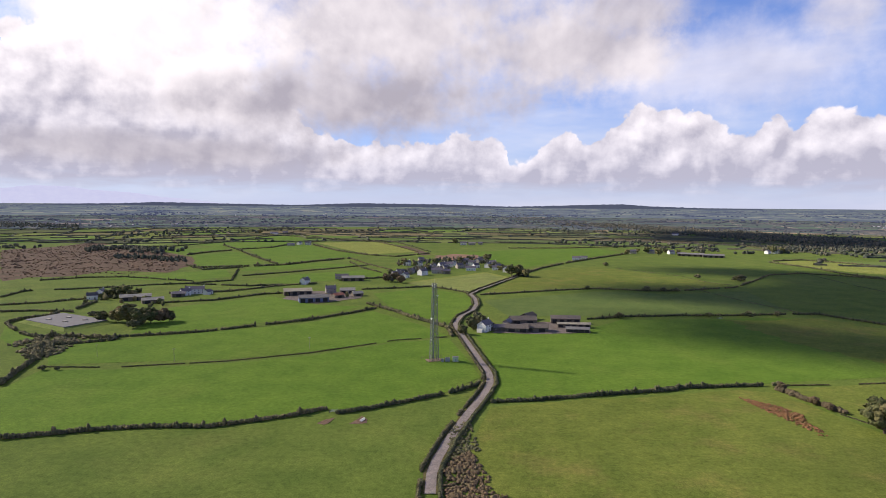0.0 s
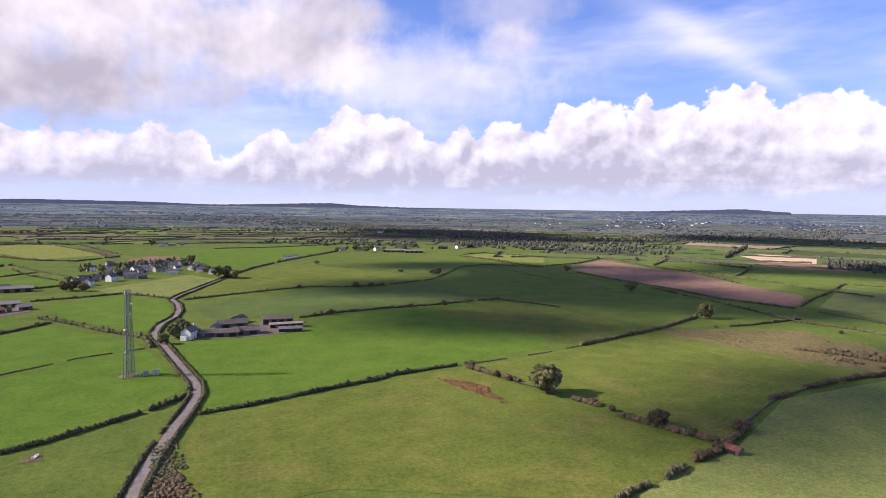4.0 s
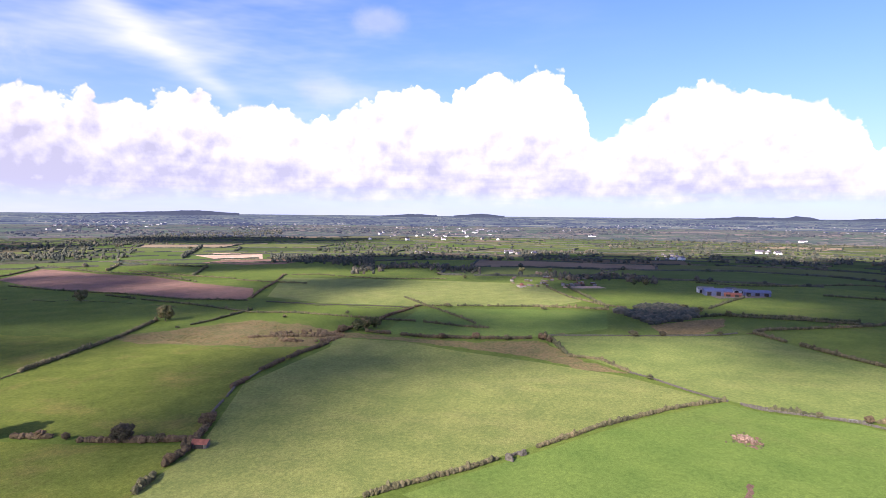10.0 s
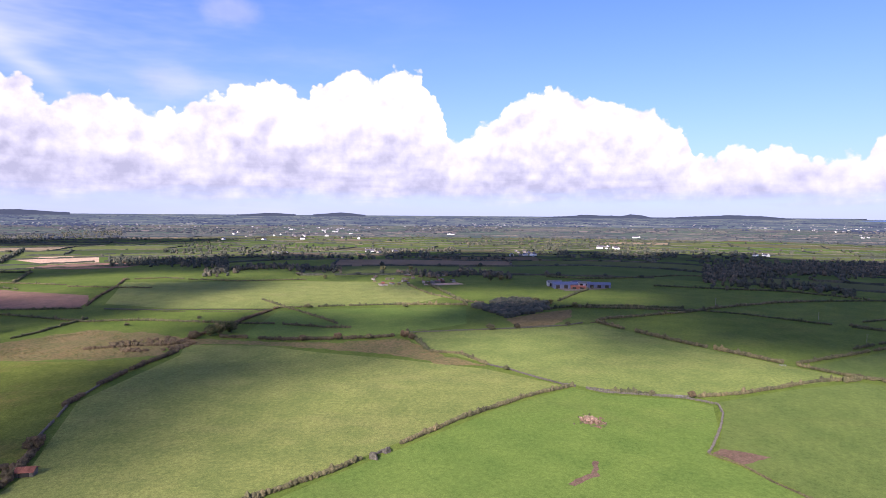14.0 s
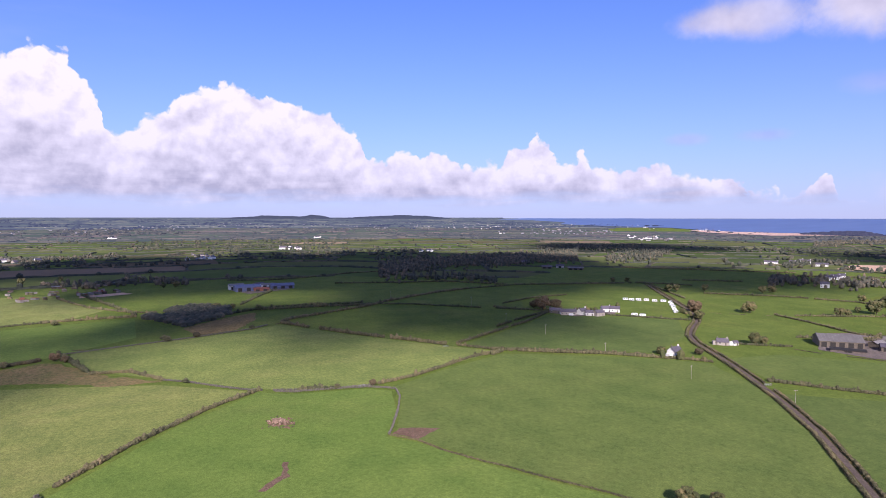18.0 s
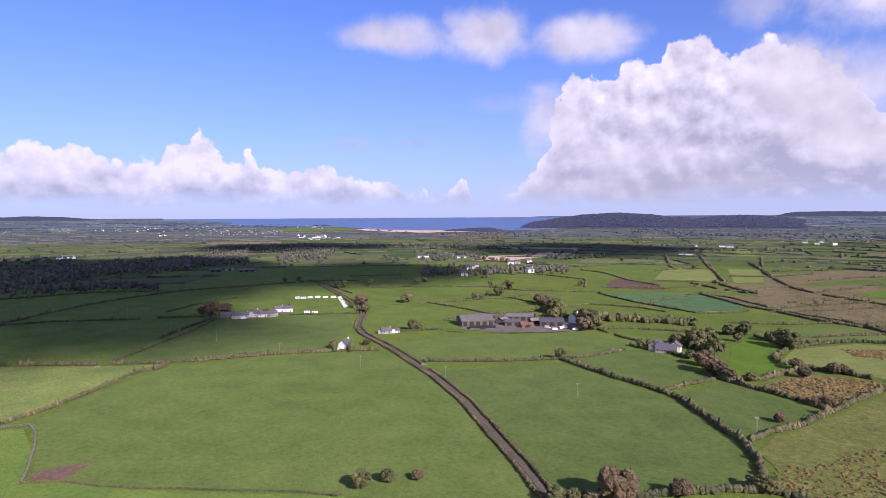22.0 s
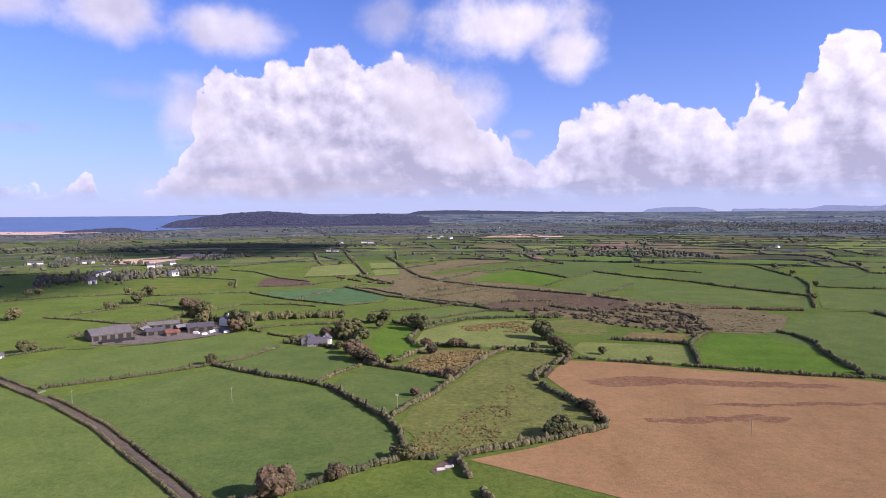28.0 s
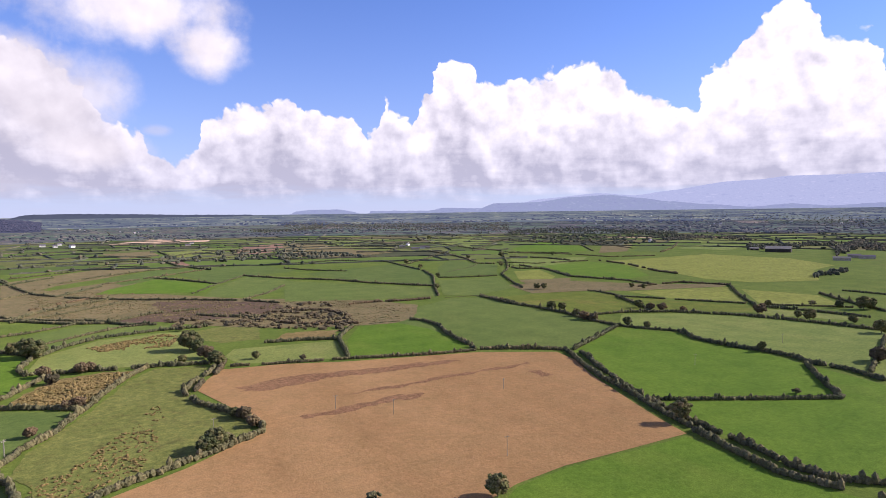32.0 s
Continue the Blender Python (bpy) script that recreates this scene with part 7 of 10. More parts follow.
hedge('d', [(112.8, -3348.7), (89.1, -3053.1), (42.6, -2741.2)])
hedge('h', [(-8.4, -3034.3), (-58.5, -2779.6), (-272.1, -2407.8)])
hedge('h', [(322.8, -996.9), (287.3, -1064.4), (250.5, -1070.6)])
hedge('h', [(-219.4, -1028.7), (-245.5, -971.8), (-292.3, -917.7)])
hedge('d', [(-140.5, -937.3), (-184.2, -863.3), (-241.2, -804.5), (-267.2, -749.4), (-322.8, -671.6)])
hedge('h', [(-208.8, -1115.5), (-340.5, -1136.8), (-413.1, -1048.2), (-402, -951)])
hedge('d', [(-402, -951), (-397, -861.2), (-369.5, -769.2)])
hedge('d', [(-369.5, -769.2), (-315.8, -653), (-290.2, -591.6)])
hedge('h', [(-410.1, -970.2), (-509.9, -1084.6), (-607.3, -1217.7)])
hedge('d', [(-605.6, -1288.7), (-595.4, -1171.3), (-567.8, -1038.2), (-528, -924.5), (-550.5, -902.6)])
hedge('b', [(-417.1, -819.6), (-487.3, -875.1), (-523, -915.6)])
hedge('h', [(-370.5, -756.2), (-411.9, -739.1), (-451.9, -734.5)])
hedge('b', [(-642.8, -1340.7), (-616.2, -1168.1), (-668.2, -1087.8)])
hedge('d', [(-770.8, -1641.1), (-753.8, -1429.9), (-729.5, -1267.9), (-745.6, -1195.5)])
hedge('d', [(-745.6, -1195.5), (-617.2, -973.8), (-516.2, -807.6), (-465.7, -745.3), (-420.3, -642.1), (-404.6, -600.1)])
hedge('d', [(-539, -843.5), (-534.3, -805.4), (-568.1, -786.8), (-536.3, -679.5)])
hedge('d', [(-659.5, -1025.1), (-694.7, -963.1), (-696.4, -883.6)])
hedge('h', [(-718.7, -1152.1), (-771.5, -1099.9), (-818.5, -1039.2)])
hedge('h', [(-994.3, -1595.4), (-1034.3, -1475.7), (-1048, -1331.8)])
hedge('h', [(-699.8, -1236.9), (-980.7, -1598.2), (-1056.7, -1644.7)])
hedge('h', [(-859.2, -1867.4), (-989.6, -1878.1), (-1158.9, -2016.3), (-1239.7, -1820.1), (-1195.3, -1554.4)])
hedge('h', [(-498.4, -1870.1), (-510.6, -1604.7), (-620.5, -1503.3)])
hedge('h', [(-645.6, -1916.1), (-648.5, -1730.5), (-623.2, -1582.6), (-756.5, -1644)])
hedge('h', [(-601.7, -1457.8), (-465.2, -1240.6), (-383.5, -1204.5), (-257.7, -1208.4)])
hedge('h', [(-505.8, -2080.5), (-596.8, -2058.6), (-787.8, -2214.4)])
hedge('h', [(-321.9, -1509.2), (-388.6, -1384.7), (-420.7, -1247.7)])
hedge('s', [(-193.7, -589.7), (-228.6, -578.9), (-276.2, -574.3)])
hedge('d', [(-328.6, -569.2), (-329.8, -535), (-330.8, -504.6)])
hedge('h', [(-569.2, -924.6), (-611.8, -865.7), (-719.1, -862.5)])
hedge('h', [(-720.7, -1124.1), (-794.4, -1023.9), (-814.1, -910.7), (-902.3, -882.3)])
hedge('d', [(-570, -854.6), (-561.2, -764.6), (-528.5, -668.9), (-557.6, -592.4), (-551.5, -539)])
hedge('h', [(-1047.6, -1633.4), (-1063.7, -1476.4), (-1019.3, -1244.6), (-897.5, -1057.7)])
hedge('h', [(-1301.1, -1677), (-1104.2, -1278.8), (-1033.3, -1080)])
hedge('d', [(-982.4, -945.2), (-1101, -1025.5), (-1296.9, -1188.8)])
hedge('h', [(-1126.9, 1422.9), (-956, 1339.6), (-899.5, 1393.7), (-982.8, 1647.3), (-969.3, 1866.2)])
hedge('h', [(-1512.5, 1911.6), (-1440.6, 2077.9), (-1230.3, 2132.4), (-1232.8, 2419.4)])
hedge('h', [(-877.2, 1469.7), (-784.4, 1567.2), (-656.5, 1349.9)])
hedge('h', [(-839, 1614.6), (-780.5, 1689), (-616, 1722.8), (-570.3, 1956.4)])
hedge('h', [(-537.8, 1844.6), (-340.2, 1570.3), (-209.2, 1471.4), (-74.7, 1620)])
hedge('h', [(-733.9, 1190.2), (-630.2, 1258.3), (-582.8, 1405.4), (-570.3, 1732.2)])
hedge('h', [(-969.3, 1866.2), (-839.9, 2074.9), (-594.3, 2038.7), (-359.4, 2004.1), (-95.4, 2063.8)])
hedge('h', [(-518.3, 1968.1), (-277.6, 1726.9), (-83, 1798.6)])
hedge('h', [(-1325.8, 1674.9), (-1177.7, 1607.2), (-1173.6, 1820), (-1107.2, 1918.6)])
hedge('d', [(-415.9, 879.8), (-365.1, 822), (-323.8, 858.1)])
hedge('h', [(-191.2, 961.5), (-157.4, 875.3), (-119.6, 814.9)])
hedge('h', [(-185.5, 1504.8), (-79.6, 1190.4)])
hedge('h', [(58.1, 1548.2), (196.4, 1512.9), (299.5, 1474.8)])
hedge('h', [(513.4, 558.3), (501.5, 492.7), (492.9, 424.9), (477.3, 359.6), (473.5, 345.0)])
hedge('h', [(473.5, 345.0), (486.2, 304.2), (485.5, 264.3), (482.5, 214.2)])
hedge('h', [(488.2, 352.6), (427.3, 346.5), (387.5, 349.8)])
hedge('h', [(744.2, 760.8), (721.0, 634.7), (713.0, 540.9)])
hedge('h', [(698.0, 529.6), (697.4, 477.7), (699.2, 420.7)])
hedge('h', [(482.5, 214.2), (484.4, 183.9), (475.7, 143.4), (475.8, 121.1)])
hedge('h', [(623.7, 253.4), (571.4, 207.9), (516.0, 155.6), (491.9, 135.9)])
hedge('h', [(782.0, 123.0), (691.6, 82.6), (641.1, 41.0), (634.9, 20.6)])
hedge('h', [(918.8, -61.3), (898.1, -116.2), (917.8, -174.3), (965.7, -258.4), (968.9, -381.5)])
hedge('h', [(444.7, -239.4), (472.1, -278.9), (498.5, -322.8)])
hedge('h', [(562.4, -309.2), (588.7, -361.4), (595.8, -411.5)])
hedge('h', [(508.1, -326.0), (453.1, -364.2), (404.5, -408.0)])
hedge('h', [(665.3, -586.4), (516.3, -511.7)])
hedge('h', [(324.2, -351.8), (292.5, -388.9)])
hedge('h', [(935.6, -671.3), (814.5, -786.4), (683.2, -909.3)])
hedge('h', [(669.6, -658.1), (619.0, -718.6)])
hedge('h', [(316.5, -421.4), (304.5, -438.7), (294.3, -455.1)])
hedge('h', [(293.8, -459.1), (256.0, -463.6), (223.7, -468.8)])
hedge('h', [(293.8, -459.1), (276.5, -517.5), (254.4, -585.9), (203.2, -590.3), (174.7, -577.4)])
hedge('h', [(385.6, -513.6), (351.3, -578.2), (338.1, -632.7)])
hedge('h', [(210.8, -620.8), (190.9, -702.1)])
hedge('h', [(194.3, -714.7), (113.7, -852.4)])
hedge('h', [(97.6, -630.7), (47.5, -675.8), (13.1, -721.3)])
hedge('h', [(202.7, -965.8), (153.2, -983.3), (108.5, -1064.5)])
hedge('h', [(244.1, -1722.0), (136.9, -1894.1), (35.8, -1776.2)])
hedge('h', [(644.4, -859.0), (598.0, -925.3), (527.5, -1008.7)])

# ---- trees ----
tree('oak', 166.4, 249.8, 1.65)
tree('oak', 410.9, 381.7, 1.49)
tree('oak', 464.9, 536.7, 1.74)
tree('oak', 523.7, 740.0, 1.38)
tree('brown', 185.5, 194.9, 1.32)
tree('brown', 190.2, 180.5, 0.64)
tree('brown', 154.3, 306.9, 0.73)
tree('brown', 158.1, 285.9, 0.70)
tree('brown', 160.6, 277.1, 0.59)
tree('brown', 179.8, 216.8, 0.52)
tree('brown', 177.5, 228.1, 0.62)
tree('brown', 212.0, 176.5, 1.01)
tree('brown', 174.4, 161.7, 0.73)
tree('brown', 187.8, 165.4, 0.61)
tree('far', 609.0, 1280.3, 1.95)
tree('far', 623.2, 1268.1, 1.62)
tree('oak', 1.8, 442.5, 1.17)
tree('oak', 7.8, 459.9, 0.94)
tree('oak', -5.7, 428.0, 0.78)
tree('bush', 5.5, 485.2, 1.95)
tree('oak', -279.7, 450.7, 0.97)
tree('oak', -269.2, 451.6, 1.07)
tree('oak', -257.1, 445.8, 1.68)
tree('oak', -244.6, 440.3, 1.44)
tree('oak', -240.9, 449.5, 1.35)
tree('brown', -234.5, 452.3, 1.87)
tree('oak', -230.4, 457.3, 0.94)
tree('bush', -243.8, 429.8, 1.98)
tree('bush', -297.3, 468.1, 1.59)
tree('far', -100.8, 919.8, 1.48)
tree('brown', -91.6, 742.2, 1.60)
tree('brown', -98.8, 718.9, 1.77)
tree('brown', -81.1, 710.2, 1.53)
tree('far', -54.4, 925.7, 1.49)
tree('far', -34.4, 965.2, 1.11)
tree('far', 52.0, 795.0, 2.01)
tree('far', 60.8, 796.0, 2.01)
tree('far', 69.3, 784.3, 1.44)
tree('far', 39.9, 848.5, 1.17)
tree('far', 25.6, 992.7, 1.82)
tree('far', -16.7, 967.5, 1.33)
tree('far', -61.7, 851.2, 1.17)
tree('far', -82.4, 904.8, 1.04)
tree('far', -104.0, 783.5, 1.09)
tree('far', -3.6, 1009.4, 1.16)
tree('far', 27.8, 885.4, 1.01)
tree('bush', 119.8, 500.2, 1.62)
tree('bush', 228.2, 512.4, 1.77)
tree('bush', 254.5, 519.9, 1.49)
tree('bush', 196.2, 512.1, 1.26)
tree('bush', 187.5, 661.8, 1.97)
tree('bush', 205.9, 663.7, 1.59)
tree('bush', 219.4, 665.1, 1.40)
tree('bush', 286.9, 790.3, 1.93)
tree('bush', 326.5, 759.9, 2.84)
tree('bush', 324.4, 770.9, 1.92)
tree('bush', 203.7, 940.6, 1.93)
tree('bush', 127.0, 673.4, 1.37)
tree('far', 295.8, 1182.2, 1.40)
tree('far', 342.5, 1217.0, 1.74)
tree('far', 348.2, 1163.1, 1.95)
tree('far', 378.9, 1222.4, 1.47)
tree('far', 395.5, 1196.7, 1.30)
tree('far', 327.2, 1229.3, 1.17)
tree('far', -38.4, 1435.1, 1.97)
tree('far', 600.8, 1255.0, 1.91)
tree('far', 621.0, 1257.9, 1.61)
tree('far', -344.9, 579.9, 1.39)
tree('far', -329.8, 570.2, 1.66)
tree('far', -346.6, 568.6, 1.07)
tree('far', -327.6, 589.3, 0.93)
tree('bush', -229.5, 315.7, 0.89)
tree('bush', -221.5, 316.3, 0.66)
tree('far', -654.9, 1537.4, 1.15)
tree('far', -647.0, 1858.8, 1.80)
tree('far', -321.1, 567.5, 1.05)
tree('oak', 429.9, 213.8, 0.98)
tree('oak', 435.5, 209.7, 1.18)
tree('oak', 446.1, 205.3, 1.00)
tree('brown', 417.0, 220.9, 1.15)
tree('brown', 445.1, 72.3, 0.96)
tree('brown', 438.0, 66.1, 0.81)
tree('bush', 357.8, -2.2, 0.92)
tree('brown', 313.9, -94.0, 0.60)
tree('brown', 430.0, 119.0, 0.95)
tree('bush', 435.1, 96.9, 1.28)
tree('brown', 422.5, 142.2, 0.82)
tree('bush', 591.4, 95.2, 1.37)
tree('bush', 572.5, 187.0, 1.38)
tree('bush', 482.7, 8.5, 1.38)
tree('brown', 492.2, -11.1, 0.75)
tree('bush', 315.3, -75.2, 0.84)
tree('bush', 499.5, 259.1, 0.97)
tree('bush', 460.3, 299.4, 0.94)
tree('bush', 512.1, -53.0, 1.03)
tree('far', 617.3, -69.8, 0.71)
tree('far', 643.3, -33.8, 0.74)
tree('far', 956.3, 190.9, 1.34)
tree('far', 840.1, 249.4, 0.80)
tree('far', 998.9, 152.1, 0.93)
tree('far', 853.0, 4.7, 1.17)
tree('far', 849.3, 18.4, 0.97)
tree('oak', 141.5, -143.1, 0.74)
tree('oak', 137.9, -151.7, 0.54)
tree('brown', 131.2, -159.3, 0.63)
tree('bush', 144.4, -134.4, 0.56)
tree('far', 558.1, -584.1, 1.20)
tree('far', 568.8, -538.1, 1.26)
tree('far', 569.0, -550.4, 1.27)
tree('far', 514.7, -628.8, 1.30)
tree('far', 513.5, -643.5, 1.23)
tree('far', 415.2, -491.8, 1.47)
tree('far', 417.3, -487.9, 1.03)
tree('far', 368.9, -549.1, 1.06)
tree('far', 365.6, -555.3, 0.91)
tree('far', 362.6, -591.9, 1.75)
tree('far', 381.0, -641.0, 1.71)
tree('far', 420.4, -661.9, 1.08)
tree('brown', 297.6, -562.4, 1.94)
tree('brown', 292.6, -565.8, 1.75)
tree('oak', 255.4, -512.2, 1.63)
tree('brown', 438.8, -446.9, 2.10)
tree('oak', 404.3, -417.5, 0.95)
tree('oak', 309.6, -372.2, 0.99)
tree('oak', 306.7, -377.7, 0.69)
tree('oak', 312.1, -289.6, 0.61)
tree('brown', 300.8, -311.1, 0.79)
tree('far', 684.3, -547.4, 1.00)
tree('far', 675.1, -564.9, 1.01)
tree('brown', 511.2, -325.1, 2.22)
tree('brown', 512.4, -339.2, 1.69)
tree('brown', 521.5, -321.7, 1.31)
tree('bush', 488.9, 10.8, 1.26)
tree('far', 641.1, -31.1, 0.74)
tree('far', 632.4, -47.7, 0.73)
tree('far', 609.0, -70.1, 0.70)
tree('oak', 170.8, -349.8, 0.79)
tree('ash', 93.0, -495.1, 1.20)
tree('ash', 97.6, -498.4, 0.74)
tree('oak', 64.3, -468.4, 1.44)
tree('oak', 58.6, -464.2, 1.33)
tree('oak', 74.5, -485.4, 0.90)
tree('oak', 73.7, -496.1, 0.72)
tree('oak', 242.2, -482.4, 1.10)
tree('oak', 223.2, -491.3, 1.10)
tree('oak', 208.0, -472.9, 1.58)
tree('oak', 194.1, -456.0, 1.72)
tree('brown', 198.3, -448.5, 2.10)
tree('brown', 289.9, -552.1, 1.71)
tree('brown', 281.1, -547.5, 1.32)
tree('oak', 111.5, -434.9, 1.55)
tree('oak', 106.2, -441.8, 1.48)
tree('brown', 124.3, -433.3, 1.52)
tree('oak', 95.3, -421.2, 1.14)
tree('brown', 85.7, -368.5, 1.85)
tree('brown', 79.2, -362.4, 1.47)
tree('brown', 74.2, -357.4, 1.23)
tree('brown', 94.7, -384.0, 1.57)
tree('oak', 105.4, -396.9, 0.67)
tree('oak', 143.2, -415.6, 0.63)
tree('oak', 139.0, -421.9, 0.54)
tree('oak', 103.6, -492.8, 0.92)
tree('oak', 92.8, -471.8, 0.69)
tree('brown', 70.1, -184.4, 1.99)
tree('brown', 55.4, -199.0, 1.07)
tree('oak', 85.1, -171.0, 0.66)
tree('oak', 80.9, -175.6, 0.51)
tree('bush', 75.8, -179.0, 1.22)
tree('oak', -30.3, -439.6, 1.53)
tree('oak', -34.2, -431.6, 0.88)
tree('oak', -23.7, -403.8, 0.58)
tree('oak', 64.5, -362.0, 0.60)
tree('brown', 29.7, -406.3, 1.12)
tree('brown', 25.0, -408.5, 1.00)
tree('brown', 26.7, -332.7, 1.02)
tree('brown', 30.8, -333.0, 0.82)
tree('brown', 41.1, -297.0, 0.82)
tree('brown', 42.5, -387.4, 1.07)
tree('brown', 48.0, -406.1, 1.12)
tree('brown', -36.9, -410.0, 1.51)
tree('oak', -40.9, -394.0, 0.89)
tree('oak', -42.7, -385.9, 0.79)
tree('oak', 35.5, -218.3, 0.59)
tree('oak', 32.6, -218.1, 0.67)
tree('bush', 37.8, -219.9, 1.28)
tree('bush', -29.8, -517.2, 1.48)
tree('far', 375.9, -585.8, 0.80)
tree('far', 364.3, -591.1, 1.75)
tree('far', 388.8, -644.2, 1.21)
tree('far', 376.8, -564.4, 0.78)
tree('far', 330.0, -731.9, 0.92)
tree('far', 276.6, -1056.0, 1.00)
tree('far', 437.6, -1164.2, 1.14)
tree('oak', -25.0, -248.0, 0.91)
tree('oak', -21.2, -244.8, 0.75)
tree('bush', -29.1, -249.2, 1.58)
tree('brown', -39.9, -278.7, 1.03)
tree('oak', -36.7, -283.3, 0.52)
tree('brown', -42.5, -266.3, 0.82)
tree('oak', -34.3, -437.4, 1.07)
tree('oak', -23.4, -404.3, 0.58)
tree('oak', -64.9, -392.4, 0.57)
tree('brown', -90.4, -375.8, 0.59)
tree('oak', -336.6, -453.7, 0.92)
tree('bush', -325.3, -520.9, 1.41)
tree('far', -423.5, -990.7, 1.23)
tree('far', -408.8, -897.7, 1.02)
tree('far', -371.1, -757.6, 0.97)
tree('far', -316.5, -649.9, 0.83)
tree('far', -568.0, -1027.2, 1.08)
tree('far', -645.8, -1033.1, 1.40)
tree('far', -533.5, -855.9, 1.16)
tree('far', -410.4, -580.4, 0.98)
tree('far', -418.8, -578.5, 0.98)
tree('far', -748.4, -1004.7, 1.15)
tree('far', -856.8, -1809.2, 2.06)
tree('oak', -99.3, -162.3, 0.85)
tree('ash', -203.4, -183.9, 1.11)
tree('ash', -349.3, -252.0, 0.71)
tree('oak', -339.3, -360.3, 0.81)
tree('oak', -345.5, -345.8, 0.60)
tree('oak', -411.2, -422.2, 0.84)
tree('brown', -410.3, -407.4, 1.24)
tree('brown', -417.3, -399.6, 1.24)
tree('brown', -428.3, -385.6, 0.88)
tree('oak', -344.0, -447.6, 0.80)
tree('oak', -333.8, -414.9, 0.76)
tree('brown', -329.3, -398.4, 1.26)
tree('brown', -331.7, -390.8, 1.10)
tree('brown', -473.2, -344.7, 1.61)
tree('oak', -521.0, -371.1, 0.59)
tree('oak', -479.8, -305.7, 1.04)
tree('oak', -481.7, -316.8, 0.70)
tree('oak', -495.9, -281.6, 0.70)
tree('oak', -561.1, -331.0, 0.80)
tree('oak', -569.1, -314.9, 1.32)
tree('oak', -573.9, -312.0, 1.20)
tree('bush', -554.2, -350.8, 1.50)
tree('bush', -526.8, -299.3, 0.87)
tree('bush', -283.9, -186.5, 0.88)
tree('far', -509.3, -533.7, 0.85)
tree('far', -513.5, -518.7, 0.84)
tree('brown', -384.3, -203.5, 1.59)
tree('oak', -472.4, -248.8, 1.09)
tree('bush', -63.2, -177.3, 1.08)

# ---- houses and farms ----
house(118.7, -412.3, 274.1, 5.5, 7, 4.2, 2.8, 'white', 'slate', 1, 'small white-gabled wing with a purple slate roof', 1.00, True)
house(-92.6, 797.9, 36.6, 10, 7, 4.5, 2.6, 'white', 'slate', 1, 'whitewashed house with a slate roof in the fields', 1.00, False)
house(-79.3, 813.0, 75.6, 9, 7, 4, 2.6, 'render', 'slate', 2, 'grey-rendered house with a slate roof in the fields', 1.00, False)
house(-60.7, 858.9, 19.0, 10, 7, 4.5, 2.6, 'white', 'slate', 2, 'whitewashed house with a slate roof in the fields', 1.00, False)
house(-53.0, 875.5, 83.5, 8, 7, 4.5, 2.6, 'render', 'slate', 1, 'grey-rendered house with a slate roof in the fields', 1.00, False)
house(-42.5, 892.9, 42.7, 12, 7, 5, 2.6, 'white', 'slate', 2, 'whitewashed house with a slate roof in the fields', 1.00, False)
house(-26.3, 929.3, 76.6, 9, 7, 4.5, 2.6, 'white', 'slate', 1, 'whitewashed house with a slate roof in the fields', 1.00, False)
house(-8.7, 968.6, 10.5, 10, 7, 5, 2.6, 'render', 'slate', 2, 'grey-rendered house with a slate roof in the fields', 1.00, False)
house(6.8, 899.1, 34.6, 9, 7, 4, 2.6, 'white', 'slate', 1, 'whitewashed house with a slate roof in the fields', 1.00, False)
house(25.0, 901.3, 63.4, 12, 7, 5, 2.6, 'white', 'slate', 2, 'whitewashed house with a slate roof in the fields', 1.00, False)
house(33.8, 870.4, 357.8, 9, 7, 4, 2.6, 'white', 'slate', 1, 'whitewashed house with a slate roof in the fields', 1.00, False)
house(-80.9, 988.8, 24.7, 9, 7, 4, 2.6, 'render', 'slate', 1, 'grey-rendered house with a slate roof in the fields', 1.00, False)
house(-32.6, 811.7, 7.3, 10, 7, 4, 2.6, 'stone', 'slate', 1, 'stone house with a slate roof in the fields', 1.00, False)
house(10.4, 441.2, 60.7, 11, 7, 5.2, 2.8, 'white', 'slate', 2, 'white-gabled farmhouse with a slate roof beside the lane', 1.00, True)
house(22.3, 444.2, 5.1, 12, 5.5, 2.8, 1.8, 'stone', 'slate', 1, 'low stone outbuilding with a slate roof', 1.00, True)
house(28.0, 463.9, 66.6, 8, 5, 3, 1.8, 'render', 'slate', 0, 'grey-rendered house with a slate roof in the fields', 1.00, True)
house(-143.2, 619.8, 23.0, 10, 7, 5, 2.6, 'render', 'slate', 2, 'grey-rendered house with a slate roof in the fields', 1.00, False)
house(-188.2, 688.2, 75.3, 11, 7, 5, 2.6, 'white', 'slate', 2, 'whitewashed house with a slate roof in the fields', 1.00, False)
house(-157.2, 740.7, 12.0, 16, 7, 4, 2.2, 'render', 'slate', 1, 'grey-rendered house with a slate roof in the fields', 1.00, False)
house(-280.7, 590.1, 45.4, 9, 6, 4.5, 2.4, 'white', 'slate', 2, 'whitewashed house with a slate roof in the fields', 1.00, False)
house(-276.7, 602.3, 24.7, 18, 8, 5, 2.6, 'white', 'slate', 2, 'whitewashed house with a slate roof in the fields', 1.00, False)
house(-262.3, 599.8, 73.6, 8, 6, 3, 1.8, 'white', 'slate', 1, 'whitewashed house with a slate roof in the fields', 1.00, False)
house(-356.1, 575.0, 101.8, 10, 7, 5, 2.6, 'white', 'slate', 2, 'whitewashed house with a slate roof in the fields', 1.00, False)
house(-354.3, 557.1, 32.5, 9, 6, 4, 2.4, 'white', 'slate', 1, 'whitewashed house with a slate roof in the fields', 1.00, False)
house(-93.1, 765.8, 26.9, 12, 8, 5, 3, 'render', 'slate', 2, 'grey-rendered house with a slate roof in the fields', 1.00, False)
